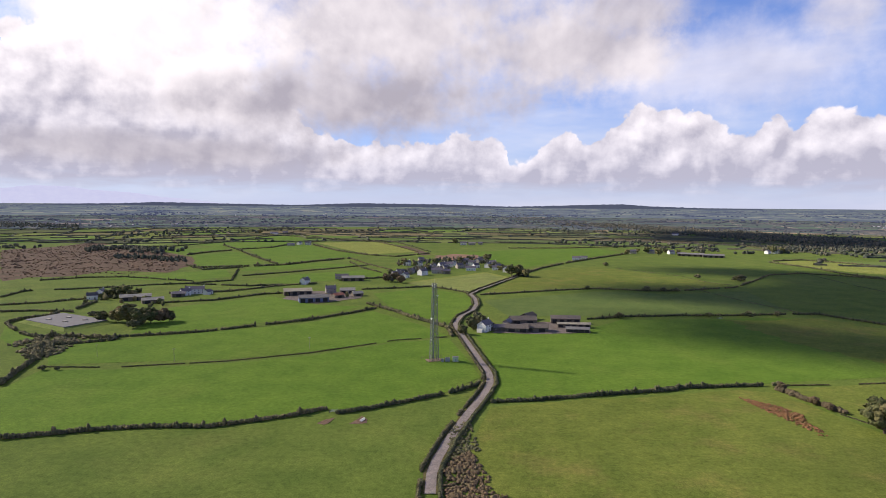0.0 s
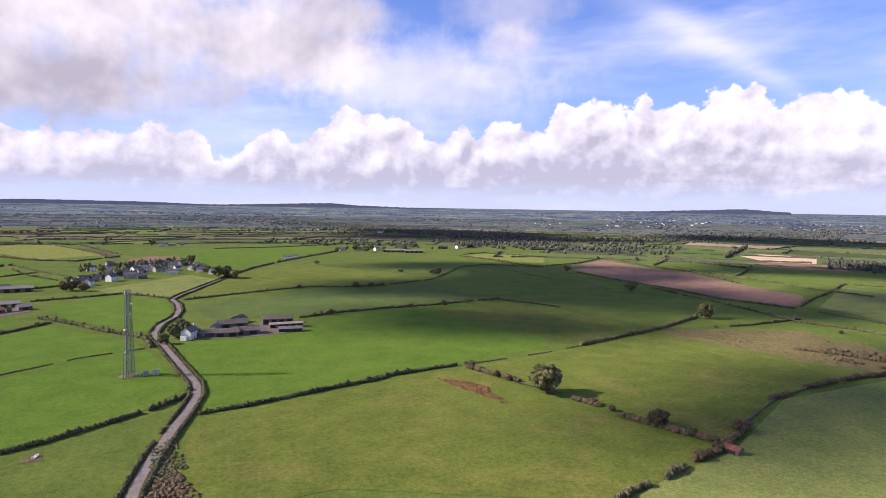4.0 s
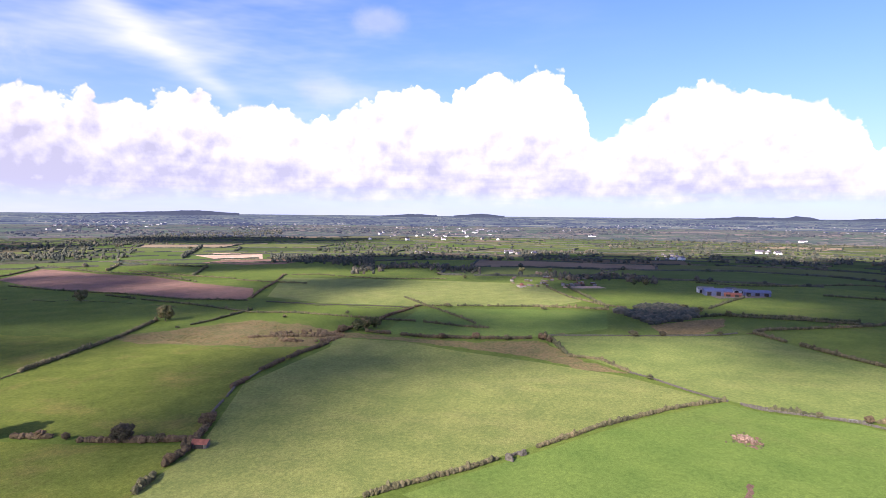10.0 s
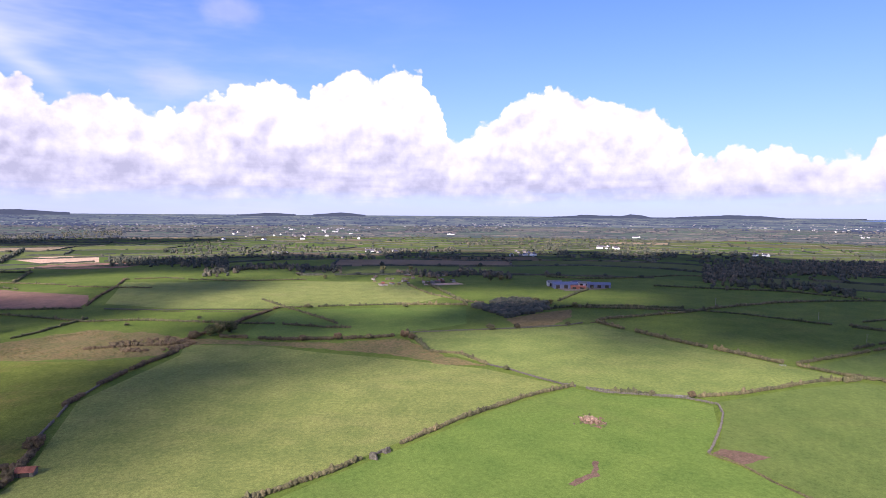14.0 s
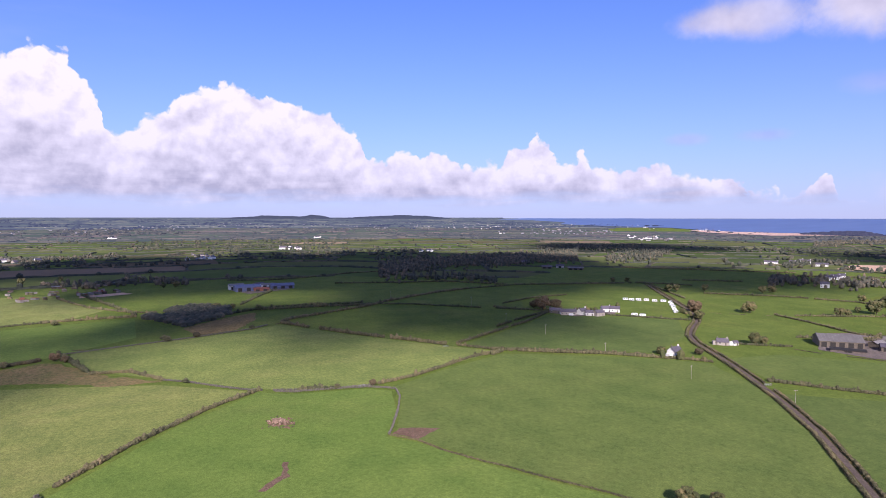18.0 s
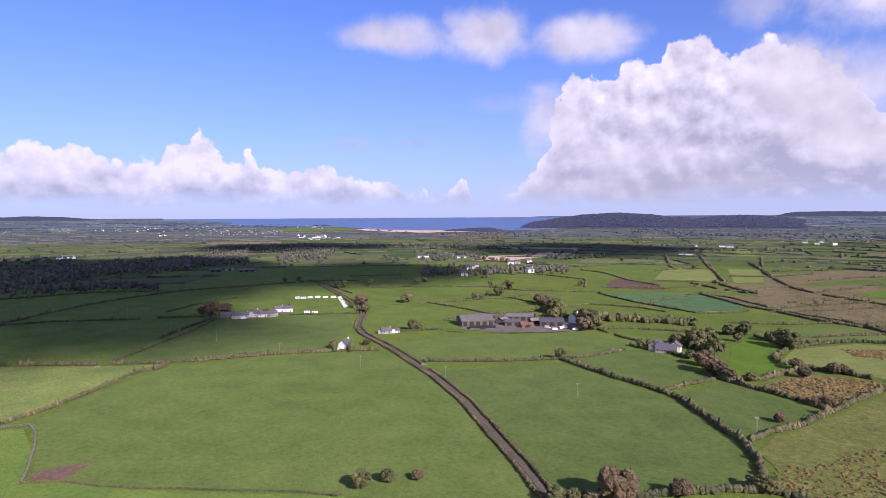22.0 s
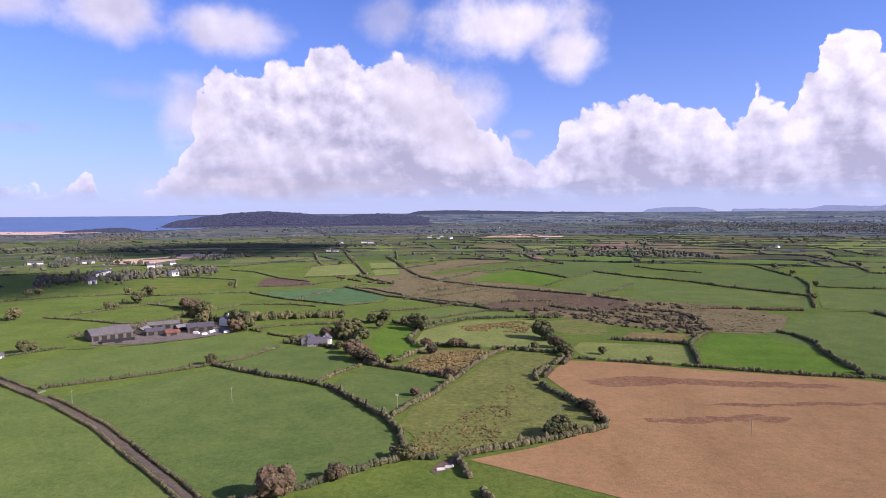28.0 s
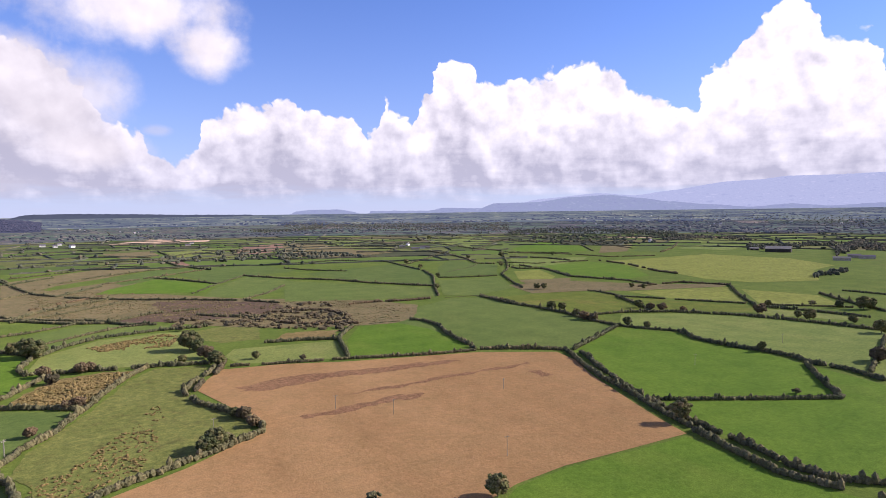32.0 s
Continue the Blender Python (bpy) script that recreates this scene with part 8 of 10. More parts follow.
house(-81.9, 761.0, 66.1, 9, 7, 4.5, 2.6, 'white', 'slate', 1, 'whitewashed house with a slate roof in the fields', 1.00, False)
house(-62.8, 794.8, 54.5, 12, 8, 5.5, 3, 'white', 'slate', 2, 'white village house with a steep slate roof', 1.00, False)
house(-45.6, 817.0, 3.2, 14, 7, 5, 2.6, 'render', 'slate', 2, 'grey-rendered house with a slate roof in the fields', 1.00, False)
house(-96.6, 920.3, 26.0, 10, 7, 5, 2.6, 'white', 'slate', 2, 'whitewashed house with a slate roof in the fields', 1.00, False)
house(-77.3, 914.0, 74.8, 10, 7, 5, 2.6, 'white', 'slate', 1, 'whitewashed house with a slate roof in the fields', 1.00, False)
house(-32.2, 902.6, 2.0, 12, 8, 5, 2.8, 'white', 'slate', 2, 'whitewashed house with a slate roof in the fields', 1.00, False)
house(-16.9, 887.9, 31.1, 10, 7, 5, 2.6, 'render', 'slate', 2, 'grey-rendered house with a slate roof in the fields', 1.00, False)
house(1.1, 932.7, 359.9, 12, 8, 5, 2.8, 'white', 'slate', 2, 'whitewashed house with a slate roof in the fields', 1.00, False)
house(11.7, 971.2, 59.3, 10, 7, 5, 2.6, 'render', 'slate', 2, 'grey-rendered house with a slate roof in the fields', 1.00, False)
house(19.4, 1002.1, 8.9, 14, 8, 5, 2.8, 'white', 'slate', 2, 'whitewashed house with a slate roof in the fields', 1.00, False)
house(32.8, 936.8, 358.0, 10, 7, 5, 2.6, 'white', 'slate', 2, 'whitewashed house with a slate roof in the fields', 1.00, False)
house(38.1, 878.7, 37.5, 9, 7, 5, 2.6, 'render', 'slate', 1, 'grey-rendered house with a slate roof in the fields', 1.00, False)
house(48.1, 842.2, 66.7, 10, 7, 5, 2.8, 'white', 'slate', 2, 'whitewashed house with a slate roof in the fields', 1.00, False)
house(-0.5, 858.6, 0.0, 14, 7, 4, 2.4, 'white', 'slate', 1, 'whitewashed house with a slate roof in the fields', 1.00, False)
house(-36.6, 869.6, 42.4, 9, 6, 4, 2.4, 'render', 'slate', 1, 'grey-rendered house with a slate roof in the fields', 1.00, False)
house(-7.2, 897.3, 80.5, 9, 6, 4, 2.4, 'render', 'slate', 1, 'grey-rendered house with a slate roof in the fields', 1.00, False)
house(-18.4, 1417.7, 0.7, 14, 8, 5, 2.6, 'white', 'slate', 2, 'whitewashed house with a slate roof in the fields', 1.00, False)
house(1.1, 1420.9, 360.0, 16, 8, 4, 2.2, 'render', 'sheet', 0, 'grey-rendered house with a grey sheet roof in the fields', 1.00, False)
house(20.9, 1445.2, 359.2, 10, 7, 4, 2.2, 'render', 'slate', 1, 'grey-rendered house with a slate roof in the fields', 1.00, False)
house(176.9, 1044.2, 350.4, 14, 7, 4.5, 2.4, 'white', 'slate', 2, 'whitewashed house with a slate roof in the fields', 1.00, False)
house(194.6, 1068.7, 349.7, 10, 6, 3.5, 2.2, 'white', 'slate', 1, 'whitewashed house with a slate roof in the fields', 1.00, False)
house(314.2, 1212.9, 355.5, 12, 8, 5, 2.6, 'render', 'slate', 2, 'grey-rendered house with a slate roof in the fields', 1.00, False)
house(350.4, 1218.2, 344.0, 14, 8, 5, 2.6, 'render', 'slate', 2, 'grey-rendered house with a slate roof in the fields', 1.00, False)
house(385.6, 1209.1, 22.3, 12, 8, 5, 2.6, 'white', 'slate', 2, 'whitewashed house with a slate roof in the fields', 1.00, False)
house(657.4, 2022.5, 342.0, 22, 10, 5, 3, 'white', 'slate', 2, 'whitewashed house with a slate roof in the fields', 1.00, False)
house(605.5, 1255.7, 334.3, 14, 8, 5, 2.6, 'white', 'slate', 2, 'whitewashed house with a slate roof in the fields', 1.00, False)
house(581.7, 1237.7, 34.8, 10, 8, 5, 2.6, 'white', 'slate', 2, 'whitewashed house with a slate roof in the fields', 1.00, False)
house(-364.5, 1359.2, 15.0, 14, 8, 5, 2.6, 'white', 'slate', 2, 'whitewashed house with a slate roof in the fields', 1.00, False)
house(-395.5, 1334.3, 16.5, 16, 8, 4, 2.2, 'render', 'slate', 1, 'grey-rendered house with a slate roof in the fields', 1.00, False)
house(-388.3, 1375.4, 65.8, 10, 8, 4, 2.2, 'white', 'slate', 1, 'whitewashed house with a slate roof in the fields', 1.00, False)
house(-594.6, 1832.4, 18.0, 24, 9, 5, 2.6, 'white', 'slate', 2, 'whitewashed house with a slate roof in the fields', 1.00, False)
house(-573.1, 1875.0, 17.0, 16, 9, 5, 2.6, 'render', 'slate', 1, 'grey-rendered house with a slate roof in the fields', 1.00, False)
house(303.1, -292.7, 281.0, 8, 6, 4, 2.6, 'white', 'slate', 2, 'whitewashed cottage with a slate roof at the roadside', 1.00, True)
house(318.8, -351.3, 232.2, 7.5, 5.5, 2.4, 2.2, 'render', 'slate', 2, 'low cream bungalow beside the lane', 1.00, True)
house(314.1, -358.3, 251.2, 3.5, 3, 2, 1.2, 'white', 'slate', 0, 'whitewashed house with a slate roof in the fields', 1.00, True)
house(473.0, -328.6, 240.2, 14, 6, 3.2, 2.4, 'render', 'slate', 2, 'long low pinkish farmhouse with a slate roof', 1.00, False)
house(488.3, -324.3, 236.4, 10, 6, 2.8, 2, 'stone', 'slate', 1, 'stone house with a slate roof in the fields', 1.00, False)
house(470.0, -341.7, 284.0, 9, 6, 3.6, 2.4, 'white', 'slate', 2, 'whitewashed house with a slate roof in the fields', 1.00, False)
house(462.6, -345.1, 233.3, 8, 6, 3, 2, 'white', 'slate', 1, 'whitewashed house with a slate roof in the fields', 1.00, False)
house(457.2, -350.7, 272.5, 9, 6, 3.5, 2.2, 'render', 'slate', 1, 'grey-rendered house with a slate roof in the fields', 1.00, False)
house(476.4, -373.5, 251.9, 9, 6, 3.2, 2.2, 'white', 'slate', 2, 'whitewashed house with a slate roof in the fields', 1.00, False)
house(470.7, -379.5, 231.1, 9, 6, 3.2, 2.2, 'white', 'slate', 1, 'whitewashed house with a slate roof in the fields', 1.00, False)
house(221.0, -479.3, 264.8, 9, 7, 5.2, 2.6, 'white', 'slate', 2, 'whitewashed house with a slate roof in the fields', 1.00, False)
house(123.1, -408.1, 184.8, 13, 8, 2.2, 3.4, 'render', 'slate', 2, 'white-gabled farmhouse with a broad purple slate roof among trees', 1.00, True)
house(131.3, -412.5, 267.7, 10, 7, 4, 2.6, 'render', 'slate', 1, 'grey-rendered house with a slate roof in the fields', 1.00, True)
house(834.0, -1047.1, 218.5, 16, 7, 4, 2.6, 'white', 'slate', 2, 'whitewashed house with a slate roof in the fields', 1.00, False)
house(845.2, -1042.3, 219.0, 9, 7, 4, 2.6, 'white', 'slate', 1, 'whitewashed house with a slate roof in the fields', 1.00, False)
house(826.0, -1089.2, 217.2, 12, 7, 4, 2.6, 'white', 'slate', 2, 'whitewashed house with a slate roof in the fields', 1.00, False)
house(836.3, -1125.5, 256.6, 10, 7, 5, 2.6, 'white', 'slate', 2, 'whitewashed house with a slate roof in the fields', 1.00, False)
house(814.2, -1114.3, 216.2, 12, 8, 5, 2.6, 'white', 'slate', 2, 'whitewashed house with a slate roof in the fields', 1.00, False)
house(759.5, -1079.2, 215.1, 20, 8, 4, 2.6, 'white', 'slate', 1, 'whitewashed house with a slate roof in the fields', 1.00, False)
house(584.0, -847.1, 234.6, 10, 7, 5, 2.6, 'white', 'slate', 2, 'whitewashed house with a slate roof in the fields', 1.00, False)
house(590.2, -867.9, 214.2, 12, 7, 5, 2.6, 'white', 'slate', 2, 'whitewashed house with a slate roof in the fields', 1.00, False)
house(595.8, -889.9, 213.8, 10, 7, 5, 2.6, 'white', 'slate', 2, 'whitewashed house with a slate roof in the fields', 1.00, False)
house(528.5, -757.7, 214.9, 10, 7, 5, 2.6, 'white', 'slate', 1, 'whitewashed house with a slate roof in the fields', 1.00, False)
house(474.8, -862.0, 248.8, 12, 8, 5.5, 3, 'white', 'slate', 2, 'whitewashed house with a slate roof in the fields', 1.00, False)
house(584.6, -989.6, 210.6, 12, 7, 5, 2.6, 'white', 'slate', 2, 'whitewashed house with a slate roof in the fields', 1.00, False)
house(579.8, -1006.5, 209.9, 10, 7, 5, 2.6, 'render', 'slate', 1, 'grey-rendered house with a slate roof in the fields', 1.00, False)
house(574.8, -1039.2, 238.9, 11, 7, 5, 2.6, 'white', 'slate', 2, 'whitewashed house with a slate roof in the fields', 1.00, False)
house(393.9, -1401.0, 195.7, 10, 7, 5, 2.6, 'white', 'slate', 2, 'whitewashed house with a slate roof in the fields', 1.00, False)
house(379.5, -1407.1, 195.1, 16, 7, 4, 2.4, 'white', 'slate', 1, 'whitewashed house with a slate roof in the fields', 1.00, False)
house(404.8, -1834.7, 192.4, 18, 8, 4, 2.6, 'white', 'slate', 2, 'whitewashed house with a slate roof in the fields', 1.00, False)
house(379.4, -1808.5, 191.8, 16, 7, 4, 2.6, 'white', 'slate', 1, 'whitewashed house with a slate roof in the fields', 1.00, False)
house(469.2, -1808.7, 194.5, 12, 8, 5, 2.6, 'white', 'slate', 1, 'whitewashed house with a slate roof in the fields', 1.00, False)
house(247.3, -2195.1, 186.4, 16, 9, 5, 3, 'white', 'slate', 2, 'whitewashed house with a slate roof in the fields', 1.00, False)
house(207.4, -2117.6, 185.6, 12, 8, 5, 3, 'white', 'slate', 2, 'whitewashed house with a slate roof in the fields', 1.00, False)
house(162.7, -2091.6, 224.4, 14, 9, 6, 3, 'white', 'slate', 2, 'whitewashed house with a slate roof in the fields', 1.00, False)
house(208.6, -2259.9, 185.3, 12, 8, 5, 3, 'white', 'slate', 1, 'whitewashed house with a slate roof in the fields', 1.00, False)
house(-140.3, -1951.7, 175.9, 16, 9, 4, 2.4, 'render', 'slate', 1, 'grey-rendered house with a slate roof in the fields', 1.00, False)
house(-159.5, -2062.9, 175.6, 12, 8, 5, 2.6, 'white', 'slate', 1, 'whitewashed house with a slate roof in the fields', 1.00, False)
house(-610.4, -1451.1, 157.2, 16, 9, 4, 2.4, 'render', 'slate', 1, 'grey-rendered house with a slate roof in the fields', 1.00, False)
house(-653.4, -1514.4, 216.7, 10, 7, 6, 3, 'white', 'slate', 2, 'whitewashed house with a slate roof in the fields', 1.00, False)
house(-607.8, -1364.2, 156.0, 20, 9, 4, 2.4, 'render', 'slate', 0, 'grey-rendered house with a slate roof in the fields', 1.00, False)
house(-641.7, -1395.2, 155.3, 14, 8, 4, 2.4, 'white', 'slate', 1, 'whitewashed house with a slate roof in the fields', 1.00, False)
house(-651.9, -1387.0, 154.8, 10, 8, 4, 2.4, 'render', 'slate', 1, 'grey-rendered house with a slate roof in the fields', 1.00, False)
house(-1287.5, -1278.3, 194.8, 10, 8, 5, 3, 'white', 'slate', 1, 'whitewashed house with a slate roof in the fields', 1.00, False)
house(-1066.7, -626.7, 120.4, 26, 10, 4, 2.4, 'render', 'sheet', 0, 'grey-rendered house with a grey sheet roof in the fields', 1.00, False)
house(-1142.7, -650.0, 119.6, 20, 10, 4, 2.4, 'render', 'slate', 0, 'grey-rendered house with a slate roof in the fields', 1.00, False)
house(-1134.3, -623.6, 118.8, 24, 10, 4, 2.4, 'render', 'slate', 0, 'grey-rendered house with a slate roof in the fields', 1.00, False)
barn(40.1, 471.7, 5.1, 20, 9, 3.6, 2.4, 'stone', 'brownslate', 'stone farm range with a slate roof', 2, 1.00)
barn(33.6, 441.1, 355.7, 16, 8, 3.2, 2.2, 'stone', 'brownslate', 'stone farm range with a slate roof', 2, 1.00)
barn(46.8, 444.3, 359.0, 18, 9, 3.2, 2.2, 'stone', 'brownslate', 'stone farm range with a slate roof', 2, 1.00)
barn(46.0, 488.7, 54.6, 12, 8, 3.5, 2.2, 'stone', 'brownslate', '', 1, 1.00)
barn(73.2, 476.8, 356.3, 22, 9, 4.2, 1.8, 'timber', 'brownslate', 'open-fronted cattle shed with a pale sheet roof', 4, 1.00)
barn(76.9, 459.3, 358.5, 24, 5, 3.0, 0.9, 'timber', 'tan', 'open-fronted cattle shed with a pale sheet roof', 5, 1.00)
barn(77.0, 442.8, 354.1, 16, 6, 2.6, 1.2, 'dark', 'sheet', '', 4, 1.00)
barn(-172.9, 604.8, 20.0, 27, 13, 4.5, 2.2, 'timber', 'tan', 'long open-fronted farm shed with a pale sheet roof', 4, 1.00)
barn(-146.2, 563.5, 20.5, 27, 11, 4.5, 2.2, 'blue', 'sheet', 'low farm shed with dark bluish cladding', 4, 1.00)
barn(-126.1, 621.5, 11.5, 15, 9, 3.6, 2, 'render', 'sheet', '', 2, 1.00)
barn(-112.7, 603.0, 30.6, 10, 7, 3, 1.8, 'timber', 'sheet', '', 1, 1.00)
barn(-129.2, 590.0, 42.3, 10, 7, 3, 1.6, 'timber', 'rust', '', 1, 1.00)
barn(-140.4, 725.4, 11.0, 26, 10, 4, 2, 'timber', 'sheet', '', 3, 1.00)
barn(-312.8, 557.7, 29.3, 26, 11, 3.6, 2, 'timber', 'sheet', '', 3, 1.00)
barn(-288.9, 543.1, 34.0, 18, 9, 3.2, 1.8, 'timber', 'sheet', '', 2, 1.00)
barn(-284.3, 582.1, 36.0, 12, 8, 3.2, 1.8, 'stone', 'slate', '', 1, 1.00)
barn(408.8, 1158.7, 340.6, 40, 12, 4, 2.2, 'timber', 'sheet', '', 4, 1.00)
barn(438.8, 1137.8, 344.9, 36, 14, 4, 2.2, 'timber', 'sheet', '', 4, 1.00)
barn(393.9, 1169.6, 341.4, 16, 10, 4, 2.2, 'stone', 'slate', '', 2, 1.00)
barn(803.5, -64.7, 275.4, 18, 12, 5, 2.2, 'white', 'sheet', 'pale industrial shed among blue sheds', 2, 1.00)
barn(782.1, -75.9, 276.5, 30, 16, 5.5, 2.4, 'blue', 'blue', 'broad shed with blue-grey sheet cladding', 3, 1.00)
barn(774.5, -91.7, 263.2, 18, 8, 3, 1.4, 'rust', 'rust', 'low red-brown sheet-metal shed beside blue sheds', 2, 1.00)
barn(813.9, -103.9, 270.7, 16, 9, 3.5, 1.8, 'white', 'sheet', '', 2, 1.00)
barn(793.5, -119.4, 269.4, 28, 12, 4.5, 2.2, 'blue', 'blue', 'long shed with deep blue sheet cladding', 3, 1.00)
barn(824.1, -93.9, 303.5, 14, 9, 3.5, 1.8, 'render', 'slate', '', 1, 1.00)
barn(285.6, -424.8, 227.9, 27, 21, 4.5, 3.4, 'timber', 'sheet', 'wide dairy shed with a grey ribbed sheet roof', 5, 1.00)
barn(268.8, -410.1, 217.2, 20, 9, 1.6, 0.5, 'concrete', 'dark', 'low silage clamp under dark sheeting', 1, 1.00)
barn(264.4, -462.3, 211.8, 23, 8, 4, 1.8, 'stone', 'sheet', 'long farm range with a pale roof edge', 4, 1.00)
barn(257.5, -437.9, 220.5, 13, 8, 3.4, 1.8, 'timber', 'slate', '', 2, 1.00)
barn(246.1, -455.2, 238.4, 9, 7, 3, 1.8, 'stone', 'sheet', '', 1, 1.00)
barn(229.9, -453.7, 212.9, 19, 10, 4.2, 2.4, 'stone', 'slate', 'stone barn with a purplish roof', 3, 1.00)
barn(243.1, -436.0, 229.1, 10, 6, 2.6, 1.4, 'timber', 'rust', '', 1, 1.00)
barn(270.4, -443.8, 271.4, 10, 7, 3, 1.6, 'timber', 'sheet', '', 1, 1.00)
barn(-1176.3, -817.4, 118.8, 46, 26, 7, 5, 'dark', 'sheet', 'very large dark-fronted barn with a pale roof', 3, 1.00)
barn(-1186.0, -879.9, 126.6, 18, 9, 4, 2, 'timber', 'sheet', 'long grey farm shed beside a large barn', 2, 1.00)
barn(875.1, -621.8, 234.6, 26, 9, 3.5, 1.8, 'timber', 'sheet', '', 3, 1.00)
barn(918.9, -592.5, 237.2, 18, 9, 3.5, 1.8, 'stone', 'slate', '', 2, 1.00)
barn(921.2, -621.2, 236.0, 14, 8, 4, 2.2, 'render', 'slate', '', 1, 1.00)
barn(1022.0, -607.8, 239.3, 10, 8, 5, 2.6, 'white', 'slate', '', 1, 1.00)


M["mast_steel"] = plain("dull grey-green steel", (0.15, 0.16, 0.15), 0.7, 0.2, 0.15, 2)
M["greenbox"] = plain("pale green paint", (0.42, 0.52, 0.36), 0.6, 0, 0.1, 1)
M["lodged"] = land("flattened cereal", (0.175, 0.100, 0.052), (0.205, 0.122, 0.062), (0.250, 0.152, 0.078), 0.05, 0.35, (1, 0.4, 1, 0.9), 0.8, 0.6)
M["vapour"] = plain("cloud vapour", (0.9, 0.9, 0.92), 1.0, 0, 0.05, 0.01, 0.0)


def caravan(x, y, rz):
    top = anchor("caravan", x, y, rz, "white touring caravan parked on grass", "caravan", "caravans on the site")
    boxed("body", (-2.7, -1.1, .45, 2.7, 1.1, 2.55), "van", top, "", 0.28)
    boxed("window", (-1.9, -1.13, 1.35, -.5, -1.09, 2.0), "glass", top)
    boxed("window", (.5, -1.13, 1.35, 1.9, -1.09, 2.0), "glass", top)
    for s in (-1, 1):
        bm = bmesh.new()
        tube(bm, (0, s * 1.02, .33), (0, s * .82, .33), .33, .33, 12)
        part("wheel", bm, "dark", top)
    boxed("drawbar", (2.7, -.12, .42, 3.9, .12, .54), "steel", top)
    return top


def van(x, y, rz):
    top = anchor("van", x, y, rz, "white van parked in a farmyard", "van", "parked vans")
    bm = bmesh.new()
    box(bm, -2.4, -.95, .4, 2.4, .95, 2.1)
    for v in bm.verts:
        if v.co.x > 2 and v.co.z > 2:
            v.co.x = 1.3
    bmesh.ops.bevel(bm, geom=bm.edges[:], offset=.12, segments=2, affect="EDGES")
    part("body", bm, "van", top)
    boxed("windscreen", (1.5, -.8, 1.35, 1.95, .8, 1.9), "glass", top)
    for sx in (-1.5, 1.5):
        for s in (-1, 1):
            bm = bmesh.new()
            tube(bm, (sx, s * .98, .35), (sx, s * .75, .35), .35, .35, 12)
            part("wheel", bm, "dark", top)
    return top


def pole(x, y, rz, h):
    top = anchor("power_pole", x, y, rz, "weathered timber power pole with a crossarm", "pole", "power poles")
    bm = bmesh.new()
    tube(bm, (0, 0, -.3), (0, 0, h * 1.1), .13, .09, 8)
    part("post", bm, "pole", top)
    boxed("crossarm", (-.9, -.07, h * 1.02, .9, .07, h * 1.02 + .14), "pole", top)
    for k in (-.8, 0, .8):
        bm = bmesh.new()
        tube(bm, (k, 0, h * 1.02 + .14), (k, 0, h * 1.02 + .4), .06, .04, 6)
        part("insulator", bm, "steel", top)
    return top


def hamlet(a, b, depth, n):
    """A scatter of small far houses between two places."""
    for i in range(n):
        t, d = (i + random.random()) / n, random.uniform(-.5, .5) * depth
        x, y = a[0] + (b[0] - a[0]) * t, a[1] + (b[1] - a[1]) * t
        r = math.hypot(x, y)
        x, y = x + x / r * d, y + y / r * d
        r += d
        k = r / flat_range(r)
        ob = copy_thing(random.choice(FAR_HOUSES), pose(x, y, zg(x, y) - .3, 0, 0, random.uniform(0, 180)))
        s = max(k, .27) * random.uniform(.7, 1.15)
        ob.scale = (s, s, s)


def far_house(L, W, H, R, wall, roof, label):
    top = anchor("house", 0, 0, 0, label, "house", "distant village houses")
    bm = bmesh.new()
    gable_shell(bm, L, W, H, R)
    part("wall", bm, wall, top)
    bm = bmesh.new()
    gable_roof(bm, L, W, H, R)
    r = part("roof", bm, roof, top)
    boxed("chimney", (L / 2 - 1.1, -.35, H + R - .6, L / 2 - .2, .35, H + R + 1.1), wall, r)
    for i in range(3):
        wx = -L / 2 + L * (i + .5) / 3
        boxed("window", (wx - .5, -W / 2 - .05, 1.2, wx + .5, -W / 2 + .02, 2.4), "glass", top)
    top.location = (0, 0, -500)
    return top


FAR_HOUSES = [far_house(14, 9, 5, 3, "white", "slate", "distant white house with a slate roof"),
              far_house(18, 9, 5, 3, "white", "slate", "distant long white house with a slate roof"),
              far_house(12, 8, 4.5, 2.8, "render", "slate", "distant grey-rendered house with a slate roof")]


